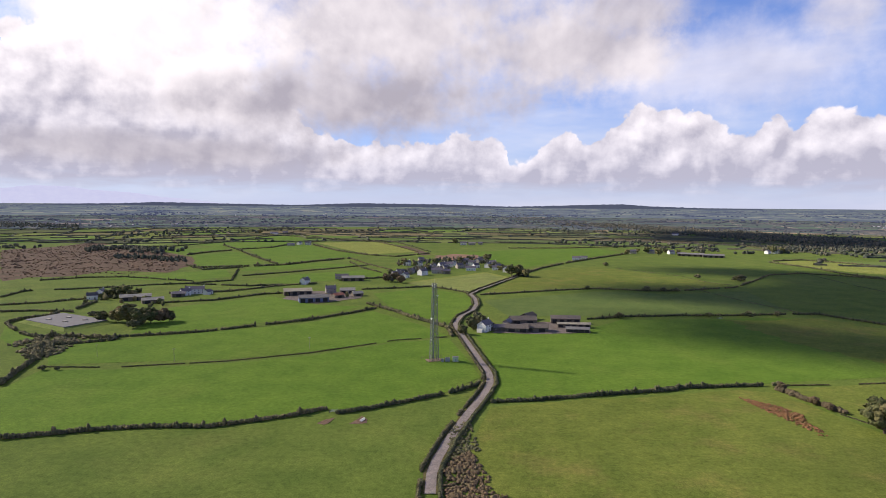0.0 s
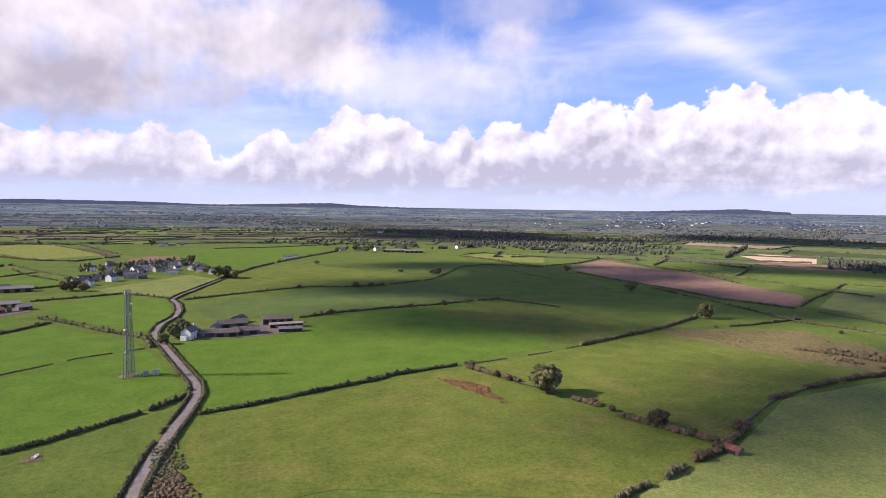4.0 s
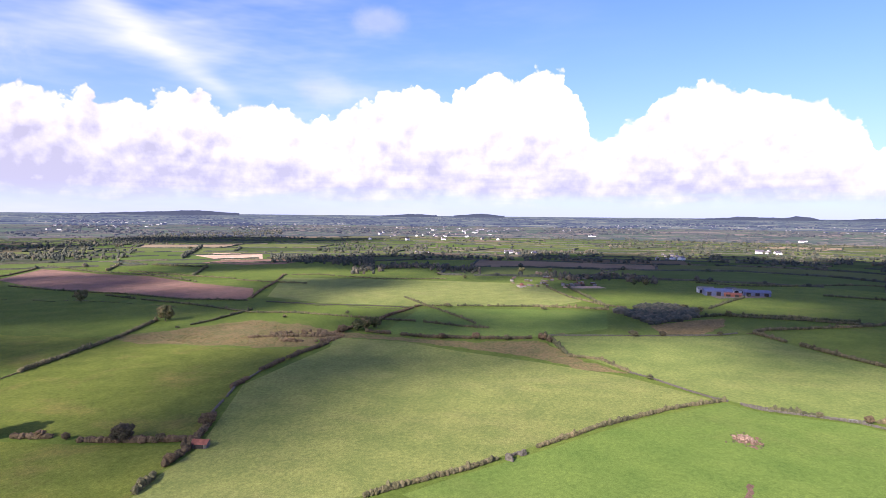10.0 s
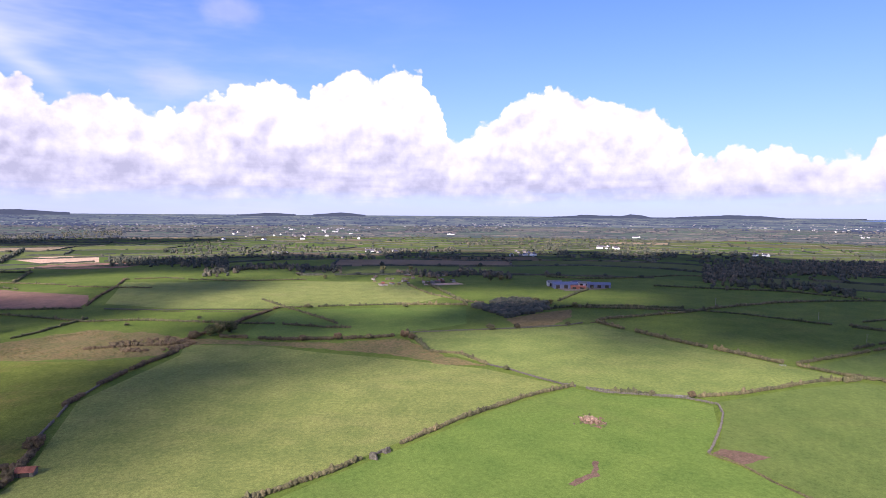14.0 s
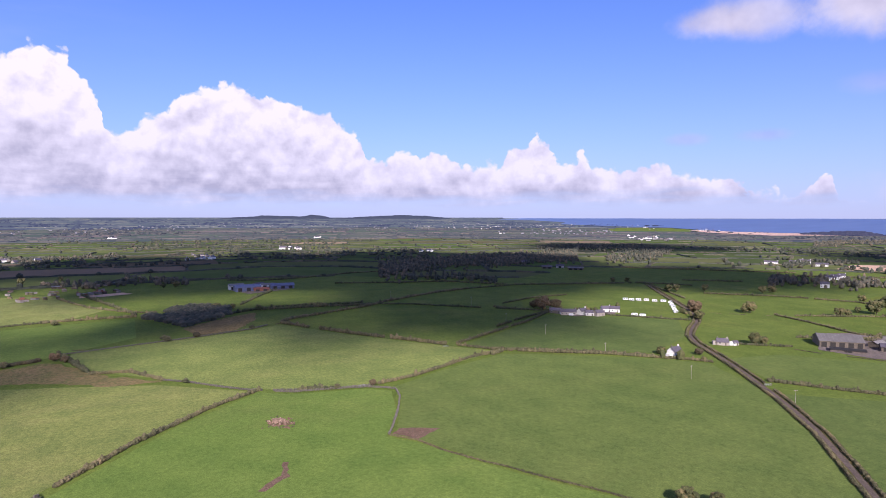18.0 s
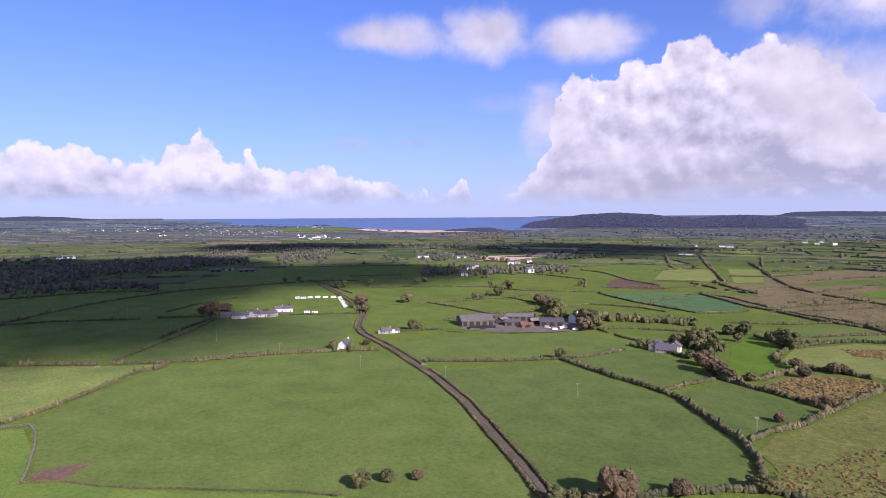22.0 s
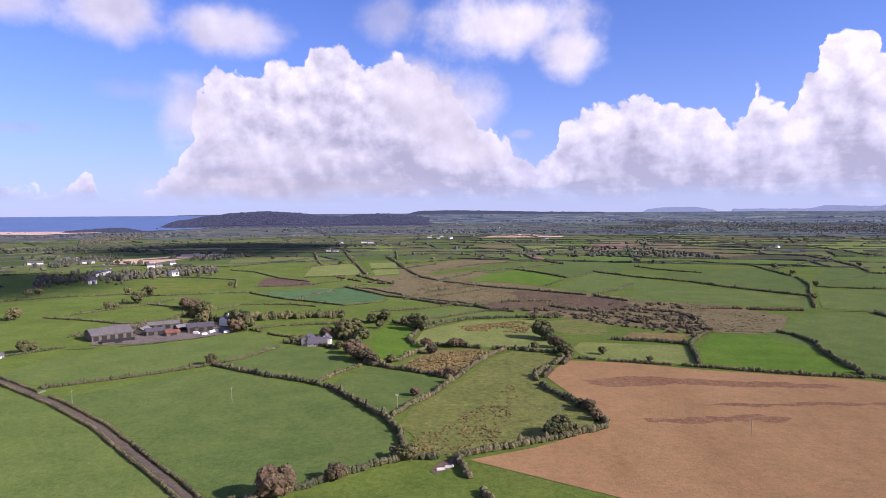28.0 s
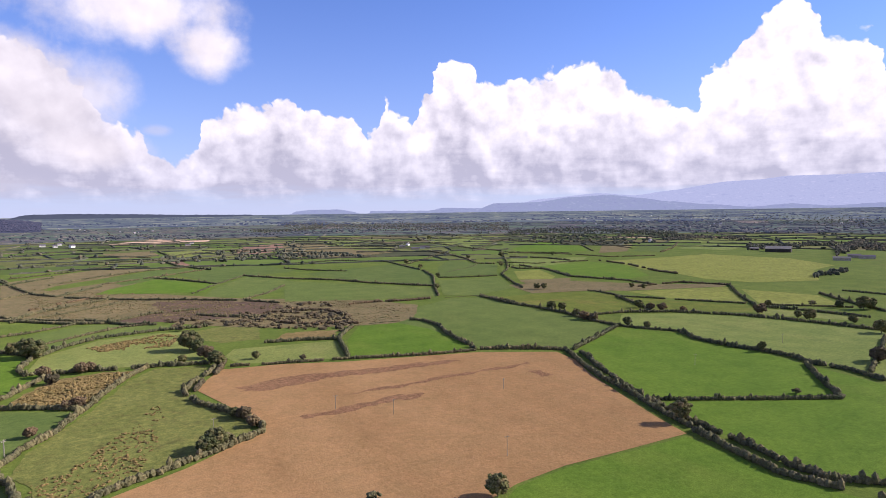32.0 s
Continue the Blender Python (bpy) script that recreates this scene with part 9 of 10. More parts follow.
def mast(x, y, rz, h):
    top = anchor("lattice_mast", x, y, rz, "tall grey steel lattice radio mast in a field", "radio mast")
    w0, w1 = 2.1, 1.05
    def leg(k, z):
        w = w0 + (w1 - w0) * z / h
        return Vector((w if k in (0, 3) else -w, w if k < 2 else -w, z))
    for k in range(4):
        bm = bmesh.new()
        tube(bm, leg(k, 0), leg(k, h), .20, .14, 6)
        part("leg", bm, "mast_steel", top)
    n = 17
    for i in range(n):
        z0, z1 = h * i / n, h * (i + 1) / n
        bm = bmesh.new()
        for k in range(4):
            a, b = k, (k + 1) % 4
            tube(bm, leg(a, z0), leg(b, z1), .085, .085, 4)
            tube(bm, leg(b, z0), leg(a, z1), .085, .085, 4)
            tube(bm, leg(a, z1), leg(b, z1), .085, .085, 4)
        part("bracing", bm, "mast_steel", top)
    bm = bmesh.new()
    tube(bm, (0, 0, h), (0, 0, h + 3.2), .07, .03, 6)
    part("whip_aerial", bm, "steel", top)
    for z, a in ((h * .72, 40), (h * .55, 200), (h * .26, 120), (h * .85, 300)):
        d = Vector((math.cos(radians(a)), math.sin(radians(a)), 0))
        c = d * 1.9 + Vector((0, 0, z))
        bm = bmesh.new()
        tube(bm, c, c + d * .45, .5, .6, 14)
        part("dish", bm, "white", top)
    for k in range(3):
        a = radians(k * 120 + 15)
        c = Vector((math.cos(a) * 1.5, math.sin(a) * 1.5, h - 2.2))
        boxed("panel_antenna", (c.x - .16, c.y - .16, c.z, c.x + .16, c.y + .16, c.z + 2.2), "white", top, "", 0.04)
    boxed("base_slab", (-4.6, -3.2, -.2, 4.6, 3.2, .35), "brick", top, "pinkish masonry base", .05)
    boxed("cable_tray", (-.25, w1, 0, .25, w1 + .12, h * .98), "steel", top)
    for i in range(14):
        for s in (-1, 1):
            boxed("fence_post", (-6.5 + i, s * 4.6 - .05, 0, -6.4 + i, s * 4.6 + .05, 1.9), "timber", top)
    for s in (-1, 1):
        for z in (.5, 1.1, 1.7):
            boxed("rail", (-6.5, s * 4.6 - .03, z, 6.6, s * 4.6 + .03, z + .06), "timber", top)
    return top


def cabin(x, y, rz, L, W, H, mat, label):
    top = anchor("equipment_cabin", x, y, rz, label, "cabin")
    boxed("body", (-L / 2, -W / 2, 0, L / 2, W / 2, H), mat, top, "", .04)
    boxed("roof", (-L / 2 - .12, -W / 2 - .12, H, L / 2 + .12, W / 2 + .12, H + .16), "sheet", top)
    boxed("door", (-.45, -W / 2 - .04, .1, .45, -W / 2 + .01, min(2.0, H - .2)), "steel", top)
    return top


def reservoir(a, b, c, d):
    top = anchor("covered_reservoir", (a[0] + c[0]) / 2, (a[1] + c[1]) / 2, 0, "covered reservoir with a flat grey roof inside grassy banks", "reservoir")
    cx, cy = top.location.x, top.location.y
    pts = [Vector((p[0] - cx, p[1] - cy, 0)) for p in (a, b, c, d)]
    bm = bmesh.new()
    lo = [bm.verts.new(p + Vector((0, 0, .2))) for p in pts]
    hi = [bm.verts.new(p + Vector((0, 0, 2.4))) for p in pts]
    bm.faces.new(hi)
    for i in range(4):
        bm.faces.new((lo[i], lo[(i + 1) % 4], hi[(i + 1) % 4], hi[i]))
    bmesh.ops.recalc_face_normals(bm, faces=bm.faces[:])
    part("roof_slab", bm, "grey", top)
    bm = bmesh.new()
    ins = [bm.verts.new(p * 1.0 + Vector((0, 0, 1.9))) for p in pts]
    out = [bm.verts.new(p * 1.22 + Vector((0, 0, .05))) for p in pts]
    for i in range(4):
        bm.faces.new((out[i], out[(i + 1) % 4], ins[(i + 1) % 4], ins[i]))
    bmesh.ops.recalc_face_normals(bm, faces=bm.faces[:])
    part("grass_bank", bm, "pale", top)
    for i, (u, v) in enumerate(((.3, .3), (.65, .35), (.4, .7), (.75, .72))):
        p = pts[0].lerp(pts[1], u).lerp(pts[3].lerp(pts[2], u), v)
        boxed("hatch", (p.x - 1.6, p.y - 1.2, 2.4, p.x + 1.6, p.y + 1.2, 3.0), "render", top, "", .06)
    return top


def rubble(x, y, size, n):
    top = anchor("rubble_heap", x, y, 20, "heap of pinkish stone rubble and earth in a field", "rubble")
    cs, rs = [], []
    for i in range(n):
        px, py = random.gauss(0, .42) * size, random.gauss(0, .28) * size
        s = random.uniform(.25, .75)
        hgt = max(0, 1.1 * (1 - (px / size) ** 2 - (py / size * 1.6) ** 2))
        bm = bmesh.new()
        bmesh.ops.create_icosphere(bm, subdivisions=1, radius=s)
        for v in bm.verts:
            v.co *= random.uniform(.65, 1.25)
            v.co += Vector((px, py, hgt + s * .3))
        part("stone", bm, "brick", top)
    cs = [(random.gauss(0, .45) * size, random.gauss(0, .3) * size, .1) for i in range(70)]
    rs = [(random.uniform(.6, 1.4), random.uniform(.6, 1.4), random.uniform(.3, 1.0)) for i in range(70)]
    tagged(leafy("earth", cs, rs, "mud", 0, 0, top), kind="stuff")
    cs = [(random.gauss(0, .75) * size, random.gauss(0, .5) * size, .2) for i in range(40)]
    rs = [(random.uniform(.3, .8), random.uniform(.3, .8), random.uniform(.3, .7)) for i in range(40)]
    tagged(leafy("weeds", cs, rs, "hedge", 5, .25, top), kind="stuff")


M["brick"] = plain("pinkish rubble", (0.26, 0.175, 0.13), 0.95, 0, 0.35, 1.5, per_object=0.35)


def ruin(x, y, rz, L, H):
    """A standing corner of a ruined stone wall, broken to a slope."""
    top = anchor("ruined_wall", x, y, rz, "broken gable of a ruined stone building at a field corner", "ruin", "ruined walls")
    n = 7
    for i in range(n):
        k = i / n
        boxed("masonry", (-L / 2 + L * k, -.35, -.2, -L / 2 + L * (k + 1 / n) - .02, .35, H * (1 - abs(k - .35) * 1.1) * random.uniform(.85, 1.1)), "stone", top, "", .06)
    boxed("masonry", (-L / 2, .35, -.2, -L / 2 + .7, 2.6, H * .45), "stone", top, "", .08)
    return top


def trough(x, y, rz):
    top = anchor("water_trough", x, y, rz, "pale concrete drinking trough in trodden mud", "trough", "water troughs")
    bm = bmesh.new()
    box(bm, -1.3, -.5, 0, 1.3, .5, .75)
    up = max(bm.faces, key=lambda f: f.calc_center_median().z)
    r = bmesh.ops.inset_region(bm, faces=[up], thickness=.14)
    for v in up.verts:
        v.co.z -= .35
    part("basin", bm, "white", top)
    boxed("valve_box", (1.3, -.3, 0, 1.75, .3, .8), "white", top)


def gate(x, y, rz):
    top = anchor("field_gate", x, y, rz, "galvanised steel field gate between two posts", "gate", "field gates")
    for k in range(6):
        boxed("bar", (-1.8, -.03, .25 + k * .2, 1.8, .03, .31 + k * .2), "steel", top)
    for s in (-1.9, 1.8):
        boxed("post", (s, -.09, -.2, s + .18, .09, 1.55), "timber", top)


def depot(a, b):
    """Rows of small sheds, containers and parked goods."""
    for i in range(46):
        t, d = random.random(), random.uniform(-55, 70)
        x, y = a[0] + (b[0] - a[0]) * t, a[1] + (b[1] - a[1]) * t
        r = math.hypot(x, y)
        x, y = x + x / r * d, y + y / r * d
        top = anchor("storage_shed", x, y, random.uniform(0, 60), "small storage shed in a crowded yard", "shed", "storage sheds")
        L, W, H = random.uniform(3, 9), random.uniform(2.4, 4), random.uniform(1.8, 3)
        boxed("body", (-L / 2, -W / 2, 0, L / 2, W / 2, H), random.choice(("render", "timber", "rust", "sheet", "render", "hedge", "bark", "bark")), top, "", .05)
        boxed("roof", (-L / 2 - .1, -W / 2 - .1, H, L / 2 + .1, W / 2 + .1, H + .15), random.choice(("sheet", "slate", "rust", "timber")), top)


def inside(x, y, pts):
    hit = False
    for (x0, y0), (x1, y1) in zip(pts, pts[1:] + pts[:1]):
        if (y0 > y) != (y1 > y) and x < (x1 - x0) * (y - y0) / (y1 - y0) + x0:
            hit = not hit
    return hit


TUFT = {"rushes": "clumps of tawny rushes", "bracken": "clumps of dead bracken", "heather": "tussocks of heather and gorse", "scrub": "tangle of thorn and bramble scrub", "grass_tufts": "patch of coarse grass tufts"}


def tussocks(name, pts, n, size, mat):
    xs, ys = [p[0] for p in pts], [p[1] for p in pts]
    cs, rs = [], []
    for _ in range(n * 4):
        x, y = random.uniform(min(xs), max(xs)), random.uniform(min(ys), max(ys))
        if len(cs) >= n or not inside(x, y, pts) or noise.noise(Vector((x, y, 8)) / 22) < random.uniform(-.5, .25):
            continue
        s = size * random.uniform(.6, 1.5)
        cs.append((x, y, zg(x, y) + s * .3))
        rs.append((s * random.uniform(.7, 1.3), s * random.uniform(.7, 1.3), s * .7))
    if cs:
        near = min(math.hypot(*p) for p in pts) < 500
        tagged(leafy(name, cs, rs, mat, 6 if near else 0, size * .35), TUFT[name], "undergrowth", kind="stuff")


def shade_cloud(x, y, wide, deep, base=900.0):
    """A flat-based cumulus between the sun and this part of the land."""
    c = Vector((x, y, zg(x, y))) + SUN_DIR * ((base - zg(x, y)) / SUN_DIR.z)
    u = Vector((-y, x, 0)).normalized()
    v = Vector((x, y, 0)).normalized()
    cs, rs = [], []
    n = int(14 + wide * deep / 900)
    for _ in range(min(n, 90)):
        a, q = random.uniform(0, 6.283), math.sqrt(random.random())
        p = c + u * (math.cos(a) * q * wide) + v * (math.sin(a) * q * deep)
        s = (18 + min(wide, deep) * random.uniform(.12, .34))
        cs.append((p.x, p.y, p.z + s * .2))
        rs.append((s, s, s * .45))
    ob = leafy("cloud", cs, rs, "vapour", 0, 0, None, .3)
    return tagged(ob, "white fair-weather cumulus high over the fields", "cloud", kind="structure")

# ---- caravans, vans and poles ----
caravan(533.6, -444.3, 238.2)
caravan(527.1, -447.2, 223.7)
caravan(523.6, -453.4, 233.1)
caravan(518.9, -460.2, 240.4)
caravan(510.7, -463.9, 227.7)
caravan(505.4, -471.0, 235.0)
caravan(495.5, -470.9, 286.5)
caravan(481.2, -459.5, 286.3)
caravan(467.7, -448.6, 286.2)
caravan(455.2, -438.1, 286.1)
caravan(442.9, -428.3, 286.0)
caravan(445.1, -381.4, 223.4)
caravan(438.3, -384.6, 232.7)
van(226.5, -440.9, 177.2)
van(217.7, -436.7, 213.5)
van(216.9, -445.4, 250.0)
van(215.1, -449.0, 196.6)
van(204.9, -445.5, 232.7)
van(476.1, -324.3, 210.7)
van(467.6, -328.3, 246.9)
pole(257.2, -260.7, 254.6, 7)
pole(326.5, -256.2, 261.9, 7)
pole(400.8, -257.7, 267.3, 7)
pole(468.2, -260.6, 270.9, 6)
pole(203.2, -272.9, 246.7, 6)
pole(127.0, -279.4, 234.4, 7)
pole(46.6, -276.5, 219.6, 6)
pole(-119.8, -188.6, 177.6, 7)
pole(-100.6, -252.1, 188.2, 6.5)
pole(-79.9, -272.1, 193.6, 6)
pole(-164.4, -261.9, 177.9, 5)
pole(-26.3, -265.5, 204.3, 6)
pole(47.0, -278.0, 219.6, 6)
pole(-218.4, 346.4, 62.2, 7)
pole(-169.0, 339.7, 56.5, 7)
pole(-100.2, 375.9, 44.9, 7)
pole(-285.8, -248.7, 161.0, 6)
pole(-382.4, -261.6, 154.4, 6)
pole(568.3, -275.5, 274.1, 7)
pole(649.6, -214.9, 281.7, 7)
pole(7.0, 278.7, 28.6, 6)

# ---- far villages ----
def far_town(places):
    """Many tiny pale houses, too far off to tell apart singly."""
    r = random.Random(44)
    verts, faces = [], []
    for bearing, near, far, wide, n in places:
        for _ in range(n):
            a, rad = radians(90 + bearing + r.gauss(0, wide)), r.uniform(near, far)
            x, y, k = squeeze(math.cos(a) * rad, math.sin(a) * rad)
            z, t = zg(x, y) + .4, r.uniform(0, math.pi)
            L, W, H = r.uniform(3.5, 7) * k, 3.2 * k, r.uniform(2.8, 4.8) * k
            c, q, b = math.cos(t), math.sin(t), len(verts)
            for u, v, h in ((-L, -W, 0), (L, -W, 0), (L, W, 0), (-L, W, 0), (-L, -W, H), (L, -W, H), (L, W, H), (-L, W, H), (-L, 0, H * 1.5), (L, 0, H * 1.5)):
                verts.append((x + u * c - v * q, y + u * q + v * c, z + h))
            faces.extend(tuple(b + i for i in f) for f in ((0, 1, 5, 4), (1, 2, 6, 9, 5), (2, 3, 7, 6), (3, 0, 4, 8, 7), (4, 5, 9, 8), (6, 7, 8, 9)))
    ob = mesh_object("far_town", verts, faces, M["town"])
    tagged(ob, "scattered pale houses of distant small towns", "town", kind="stuff")


M["town"] = plain("mixed pale walls and roofs", (0.24, 0.23, 0.25), 0.9, 0, 0.75, 0.08)
far_town([(-42, 5600, 9000, 2.2, 90), (-58, 3600, 6500, 2.5, 60), (-50, 5500, 7500, 3, 40), (-88, 4200, 7000, 3, 60), (-96, 6000, 9000, 3, 50), (-74, 3400, 5000, 4, 45), (-105, 4200, 8000, 5, 70)])
far_town([(-118, 4500, 8500, 4, 90), (-125, 3200, 4300, 2, 50), (-30, 7000, 12000, 5, 40), (10, 4000, 9000, 9, 60), (28, 2600, 4500, 4, 40), (-178, 3500, 8000, 6, 40), (-200, 4000, 8000, 8, 60), (-228, 3000, 6000, 5, 50)])

hamlet((2364, 2902), (2816, 2589), 381, 26)
hamlet((2052, 2610), (2456, 2342), 343, 8)
hamlet((2475, 1208), (2891, 835), 1494, 20)
hamlet((1365, 527), (1391, 504), 84, 3)
hamlet((1772, 2800), (1894, 2734), 166, 4)
hamlet((1460, 326), (1475, 312), 41, 2)
hamlet((2407, 1081), (2626, 601), 889, 16)
hamlet((1380, -16), (1396, -65), 39, 4)
hamlet((1741, -266), (1760, -321), 60, 3)
hamlet((1422, 298), (1439, 247), 43, 2)
hamlet((2824, 274), (2843, 224), 183, 3)
hamlet((3406, -1483), (3087, -2081), 443, 16)
hamlet((2063, -1770), (1991, -1895), 481, 9)
hamlet((2674, -492), (2636, -577), 179, 3)
hamlet((1788, -268), (1759, -323), 94, 3)
hamlet((1529, -584), (1508, -624), 81, 3)
hamlet((1504, -25), (1487, -58), 123, 4)
hamlet((2986, -2427), (2864, -2588), 213, 8)
hamlet((2532, -2578), (2475, -2647), 213, 6)
hamlet((3403, -2110), (3214, -2311), 232, 8)
hamlet((2064, -1727), (1897, -1801), 517, 12)
hamlet((2425, -2501), (2351, -2550), 272, 10)
hamlet((2770, -1504), (2744, -1523), 97, 2)
hamlet((2778, -2438), (2731, -2474), 154, 4)
hamlet((-907, 3712), (-744, 3762), 215, 8)
hamlet((1710, 4198), (1967, 4119), 105, 10)
hamlet((1704, 2720), (1766, 2716), 192, 3)
hamlet((-1874, 3364), (-1392, 3611), 352, 10)
hamlet((-1836, 2542), (-1503, 2696), 360, 10)
hamlet((-287, 2725), (-225, 2740), 309, 3)
hamlet((-902, -4223), (-1381, -3984), 305, 8)
hamlet((-2538, -3271), (-2901, -2839), 408, 12)
hamlet((-3015, -2030), (-3192, -1696), 472, 8)
hamlet((-1337, -2084), (-1461, -1953), 241, 4)
hamlet((-881, -4397), (-998, -4360), 151, 6)
mast(-21.0, 353.7, 23.4, 45.0)
cabin(-8.5, 352.0, 6.4, 3.2, 2.6, 2.7, 'greenbox', 'pale green equipment cabin beside the mast')
cabin(-13.1, 351.7, 7.1, 2.6, 2.0, 2.2, 'steel', 'grey steel equipment cabinet beside the mast')
cabin(-15.9, 350.2, 7.6, 1.6, 1.2, 1.7, 'steel', 'small grey steel cabinet beside the mast')
reservoir((-334.3, 443.6), (-287.1, 418.0), (-272.5, 446.7), (-325.0, 473.2))
rubble(272.3, -39.0, 6.0, 80)
ruin(219.0, 47.0, 247.1, 3.6, 3.2)
ruin(225.9, 43.0, 320.8, 2.6, 2.6)
barn(191.7, 162.0, 285.2, 5.5, 4.0, 2.0, 1.0, 'stone', 'rust', 'small stone hut with a rusty red sheet roof', 1, 1.0)
trough(-44.8, 250.5, 70.1)
trough(20.5, -210.1, 200.6)
trough(17.7, -212.4, 199.8)
gate(149.8, -393.5, 220.8)
gate(230.5, -287.8, 238.7)
gate(-59.1, 260.1, 22.8)
gate(202.3, 505.9, 348.2)
gate(313.4, -87.5, 264.4)
gate(388.1, -168.6, 256.5)
depot((811, 176), (875, 66))
tussocks('rushes', [(35.7, -244.6), (23.9, -250.3), (2.7, -293.3), (-7.8, -325.1), (-9.2, -287.2), (1.8, -234.5), (19.3, -223.5), (30.6, -223.3)], 420, 0.55, 'reed')
tussocks('rushes', [(57.5, -348.7), (46.5, -380.9), (19.6, -398.2), (1.2, -392), (12.2, -366.2), (25.6, -335.5)], 1100, 0.9, 'reed')
tussocks('rushes', [(31.7, -481.4), (-16.6, -508.7), (-30.3, -494.9), (-18.5, -459.1), (23.1, -463.5)], 600, 0.8, 'reed')
tussocks('bracken', [(127.6, 293.9), (140.8, 280.3), (144.7, 269.3), (142, 261), (143, 242.3), (138.6, 246.2), (133.5, 265.9), (129.8, 282.4)], 620, 0.55, 'bracken')
tussocks('heather', [(-866.8, 1093.3), (-838.3, 1318.5), (-482.3, 1021), (-396.2, 789.5), (-499.3, 738), (-545.4, 686.1)], 1500, 1.2, 'heath')
tussocks('heather', [(123.4, -930.1), (-18.5, -771.8), (-113.9, -664.9), (-96.5, -560.5), (-14.8, -598.7), (91.2, -690.4)], 1500, 0.65, 'rank')
tussocks('heather', [(108.3, -863.6), (-4.4, -748.8), (-124.7, -649.4), (-189.6, -623.9), (-234.9, -529.4), (-190.1, -468.9), (-103.7, -496.6), (-2.8, -596.2), (73.1, -641.5)], 2600, 0.65, 'rank')
tussocks('bracken', [(341.9, 362.9), (440.3, 309.7), (407.6, 239.1), (366.3, 223.7), (345.4, 293.8)], 900, 0.5, 'orange')
tussocks('scrub', [(-8.8, 207.8), (-0, 220.7), (7.5, 197.8), (12.3, 184.7), (-6.8, 183.5)], 500, 0.7, 'thorn')
tussocks('scrub', [(-9.2, 243.1), (-0.2, 253.5), (4.1, 221), (-6, 212.7)], 260, 0.6, 'hedge')
tussocks('scrub', [(-292.1, 369.8), (-290.9, 393.3), (-255.6, 392.7), (-241.1, 334.1), (-255, 339.6)], 300, 1.3, 'hedge')
tussocks('scrub', [(-18.2, -578.1), (-81.8, -574.6), (-109.3, -606.2), (-169.9, -613.2), (-170.5, -506.5), (-145.8, -446.5), (-113.6, -477.5), (-72.6, -510.3), (-26.3, -531.7)], 300, 1.9, 'thorn')
tussocks('scrub', [(395.3, 268.5), (422.7, 244.6), (407.9, 213.9), (385, 210.2), (371.7, 244.1)], 200, 1.4, 'thorn')
tussocks('scrub', [(607.3, 31.4), (639.4, 14.6), (666.9, -8.5), (646.1, -45.2), (600, -43.7), (567.8, -22.6), (544.3, -2.4), (575.7, 13)], 700, 3.2, 'wood')
area('lodged_crop', [(-44.8, -329.7), (-70.3, -340.5), (-101.4, -336.8), (-133.4, -330.4), (-137.7, -323.6), (-110.6, -324.6), (-79.3, -326.3), (-49.3, -322.6)], 'lodged', 'dark streak of flattened cereal', edge=3)
area('lodged_crop', [(-61, -268.3), (-89.2, -272.9), (-113.9, -278.9), (-116.7, -272), (-90.1, -267.6), (-65.1, -263.5)], 'lodged', 'dark streak of flattened cereal', edge=3)
area('lodged_crop', [(-103.5, -327), (-126, -334), (-153, -332.7), (-177.2, -325.2), (-155.4, -323), (-115, -322.3)], 'lodged', 'dark streak of flattened cereal', edge=3)
area('lodged_crop', [(-112.5, -275.5), (-126.4, -274.7), (-121.2, -269.4), (-111.5, -269.5)], 'lodged', 'dark streak of flattened cereal', edge=3)
area('lodged_crop', [(-45.6, -323.1), (-68.3, -327.9), (-90.6, -327.2), (-86, -322.1), (-56.9, -317.5)], 'lodged', 'dark streak of flattened cereal', edge=3)
area('lodged_crop', [(-89.6, -292.3), (-111.4, -295.1), (-159.5, -298.5), (-207.5, -301.6), (-206.8, -298.2), (-157.4, -294.5), (-112.7, -290.7)], 'lodged', 'dark streak of flattened cereal', edge=3)
area('lodged_crop', [(-196, -284.8), (-201.6, -283.7), (-201.6, -270.5), (-196.2, -271.5)], 'lodged', 'dark streak of flattened cereal', edge=3)
area('yard', [(15, 433.6), (29, 466.2), (56.2, 480), (89.6, 471.4), (85.7, 439.5), (46.8, 432.4)], 'concrete', 'worn pale concrete and gravel farmyard', 'yard', edge=1.5)
area('yard', [(280.1, -396.9), (320.6, -452.7), (309.8, -482.5), (266.9, -491.5), (227.1, -479.7), (199.5, -448), (220.6, -424.7), (249, -403.6)], 'concrete', 'worn pale concrete and gravel farmyard', 'yard', edge=1.5)
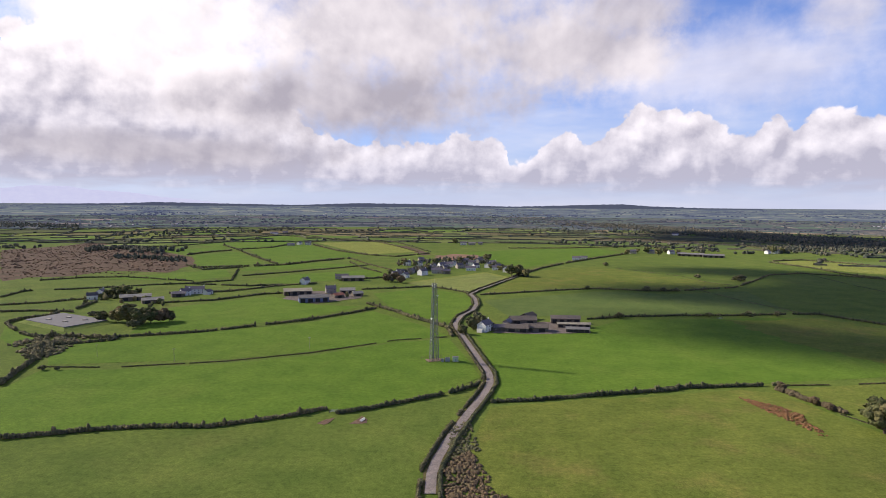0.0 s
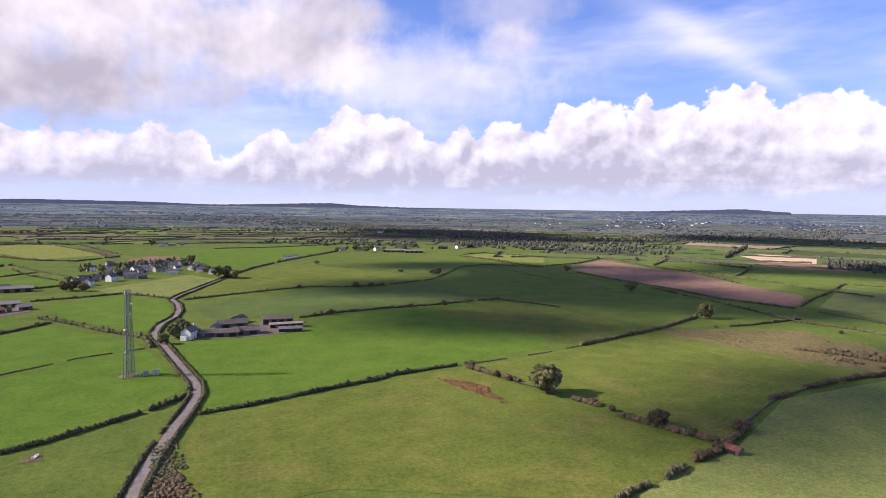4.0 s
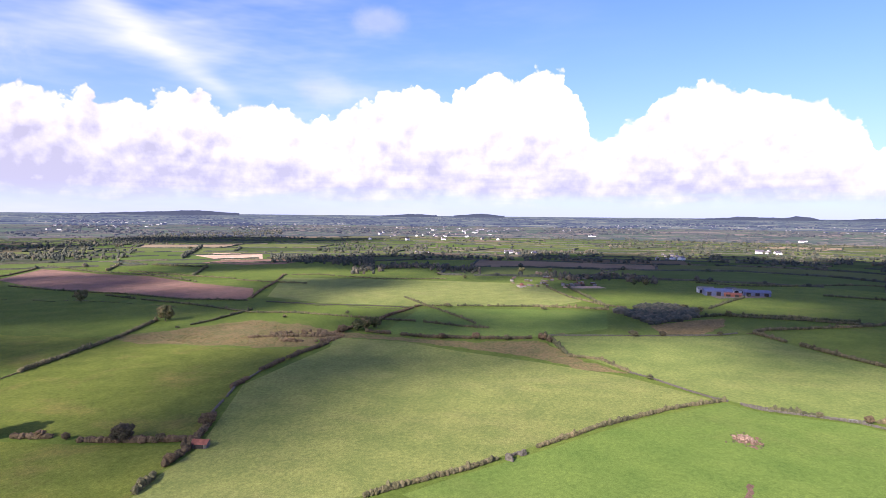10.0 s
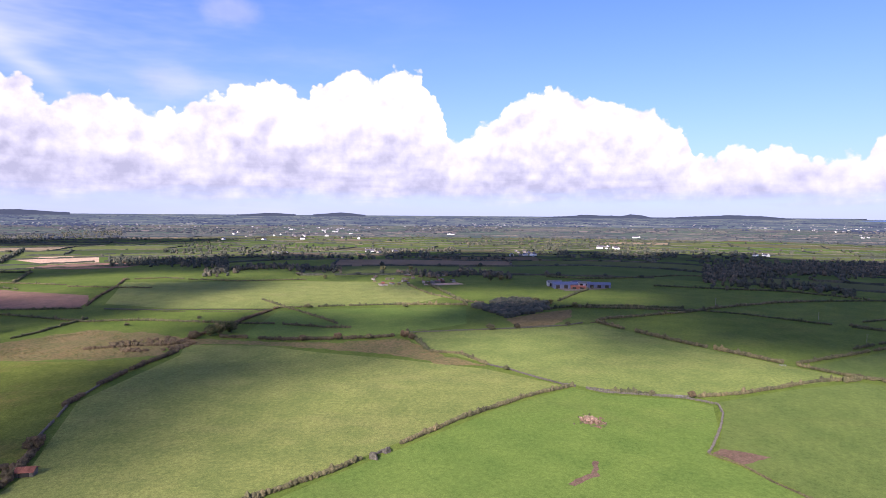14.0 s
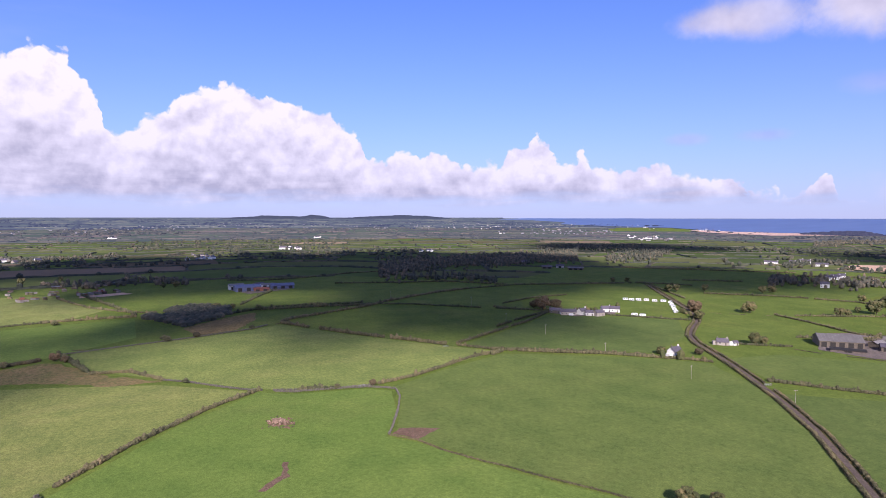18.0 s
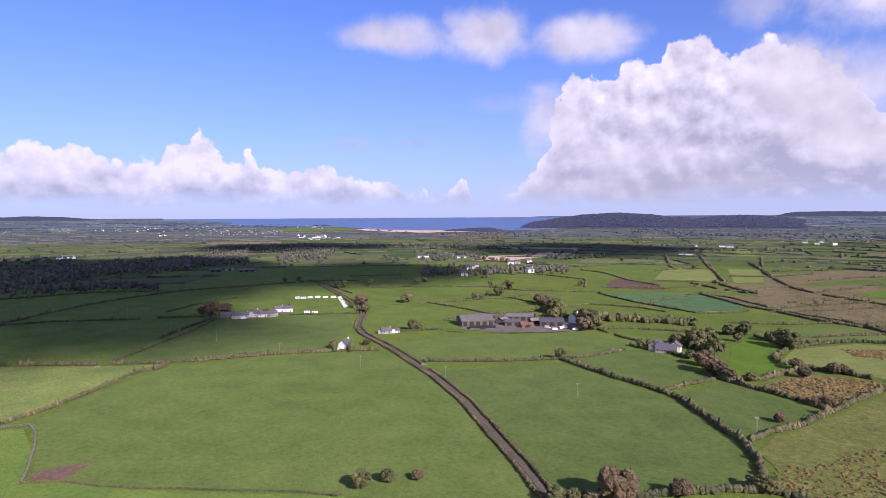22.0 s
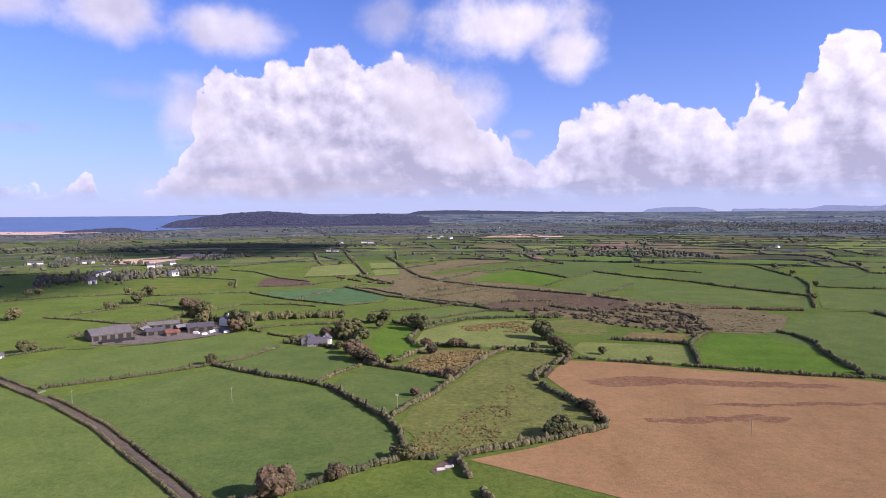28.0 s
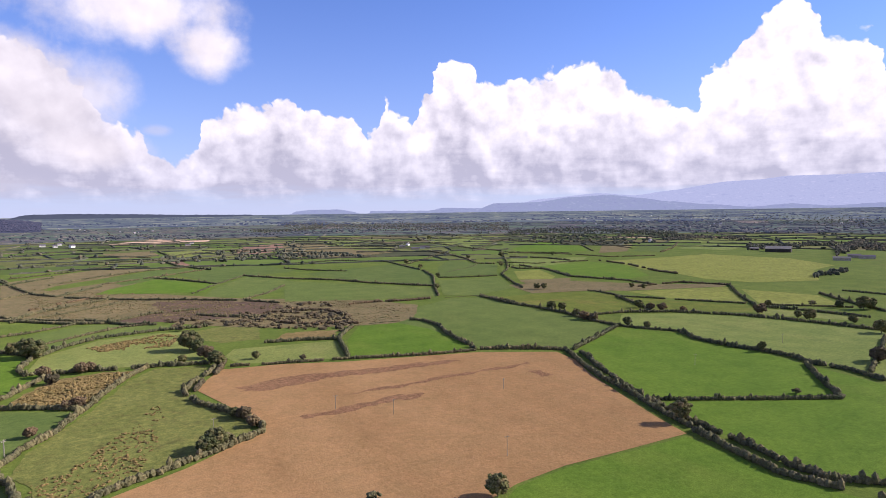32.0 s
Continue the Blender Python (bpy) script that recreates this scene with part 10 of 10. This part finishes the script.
area('yard', [(495.6, -318), (505.4, -334.3), (477.7, -356.5), (476.5, -387.2), (457.8, -369), (461, -328.5)], 'concrete', 'worn pale concrete and gravel farmyard', 'yard', edge=1.5)
area('yard', [(-178.9, 574.2), (-184.9, 632.4), (-112.5, 627.1), (-105.6, 588.6), (-140.3, 550.7)], 'concrete', 'worn pale concrete and gravel farmyard', 'yard', edge=1.5)
area('yard', [(801.1, -55.5), (841.2, -133.5), (778, -126.9), (747.8, -74.5)], 'concrete', 'worn pale concrete and gravel farmyard', 'yard', edge=1.5)
area('track', [(798, 104.3), (820.2, 61.8), (801.6, 50.4), (785.7, 79.1), (781.5, 102)], 'stubble', 'pale gravel strip', 'track', edge=0)

# ---- clouds that shade the land ----
shade_cloud(199, 174, 48, 34, 900)
shade_cloud(355, 156, 110, 26, 900)
shade_cloud(312, 192, 70, 42, 900)
shade_cloud(481, 157, 110, 55, 900)
shade_cloud(529, 12, 60, 50, 900)
shade_cloud(380, 602, 190, 120, 900)
shade_cloud(468, 446, 150, 70, 900)
shade_cloud(230, 433, 150, 60, 900)
shade_cloud(326, 588, 210, 90, 900)
shade_cloud(476, 776, 220, 100, 900)
shade_cloud(853, 64, 160, 100, 900)
shade_cloud(1170, -255, 500, 330, 900)
shade_cloud(859, -374, 400, 260, 900)
shade_cloud(806, -576, 280, 130, 900)
shade_cloud(549, -192, 170, 60, 900)
shade_cloud(688, -701, 160, 160, 900)
shade_cloud(454, -88, 45, 30, 900)
shade_cloud(586, -99, 130, 60, 900)
shade_cloud(428, -235, 110, 35, 900)
shade_cloud(670, -1524, 260, 260, 1600)
shade_cloud(833, 1647, 420, 170, 1600)
shade_cloud(1779, 1281, 420, 220, 1600)
shade_cloud(850, 673, 120, 70, 900)
shade_cloud(1120, 421, 220, 150, 900)
shade_cloud(1037, 381, 260, 120, 900)
shade_cloud(713, 396, 90, 70, 900)
shade_cloud(907, 1964, 380, 200, 1600)
shade_cloud(1441, -1205, 300, 180, 1600)
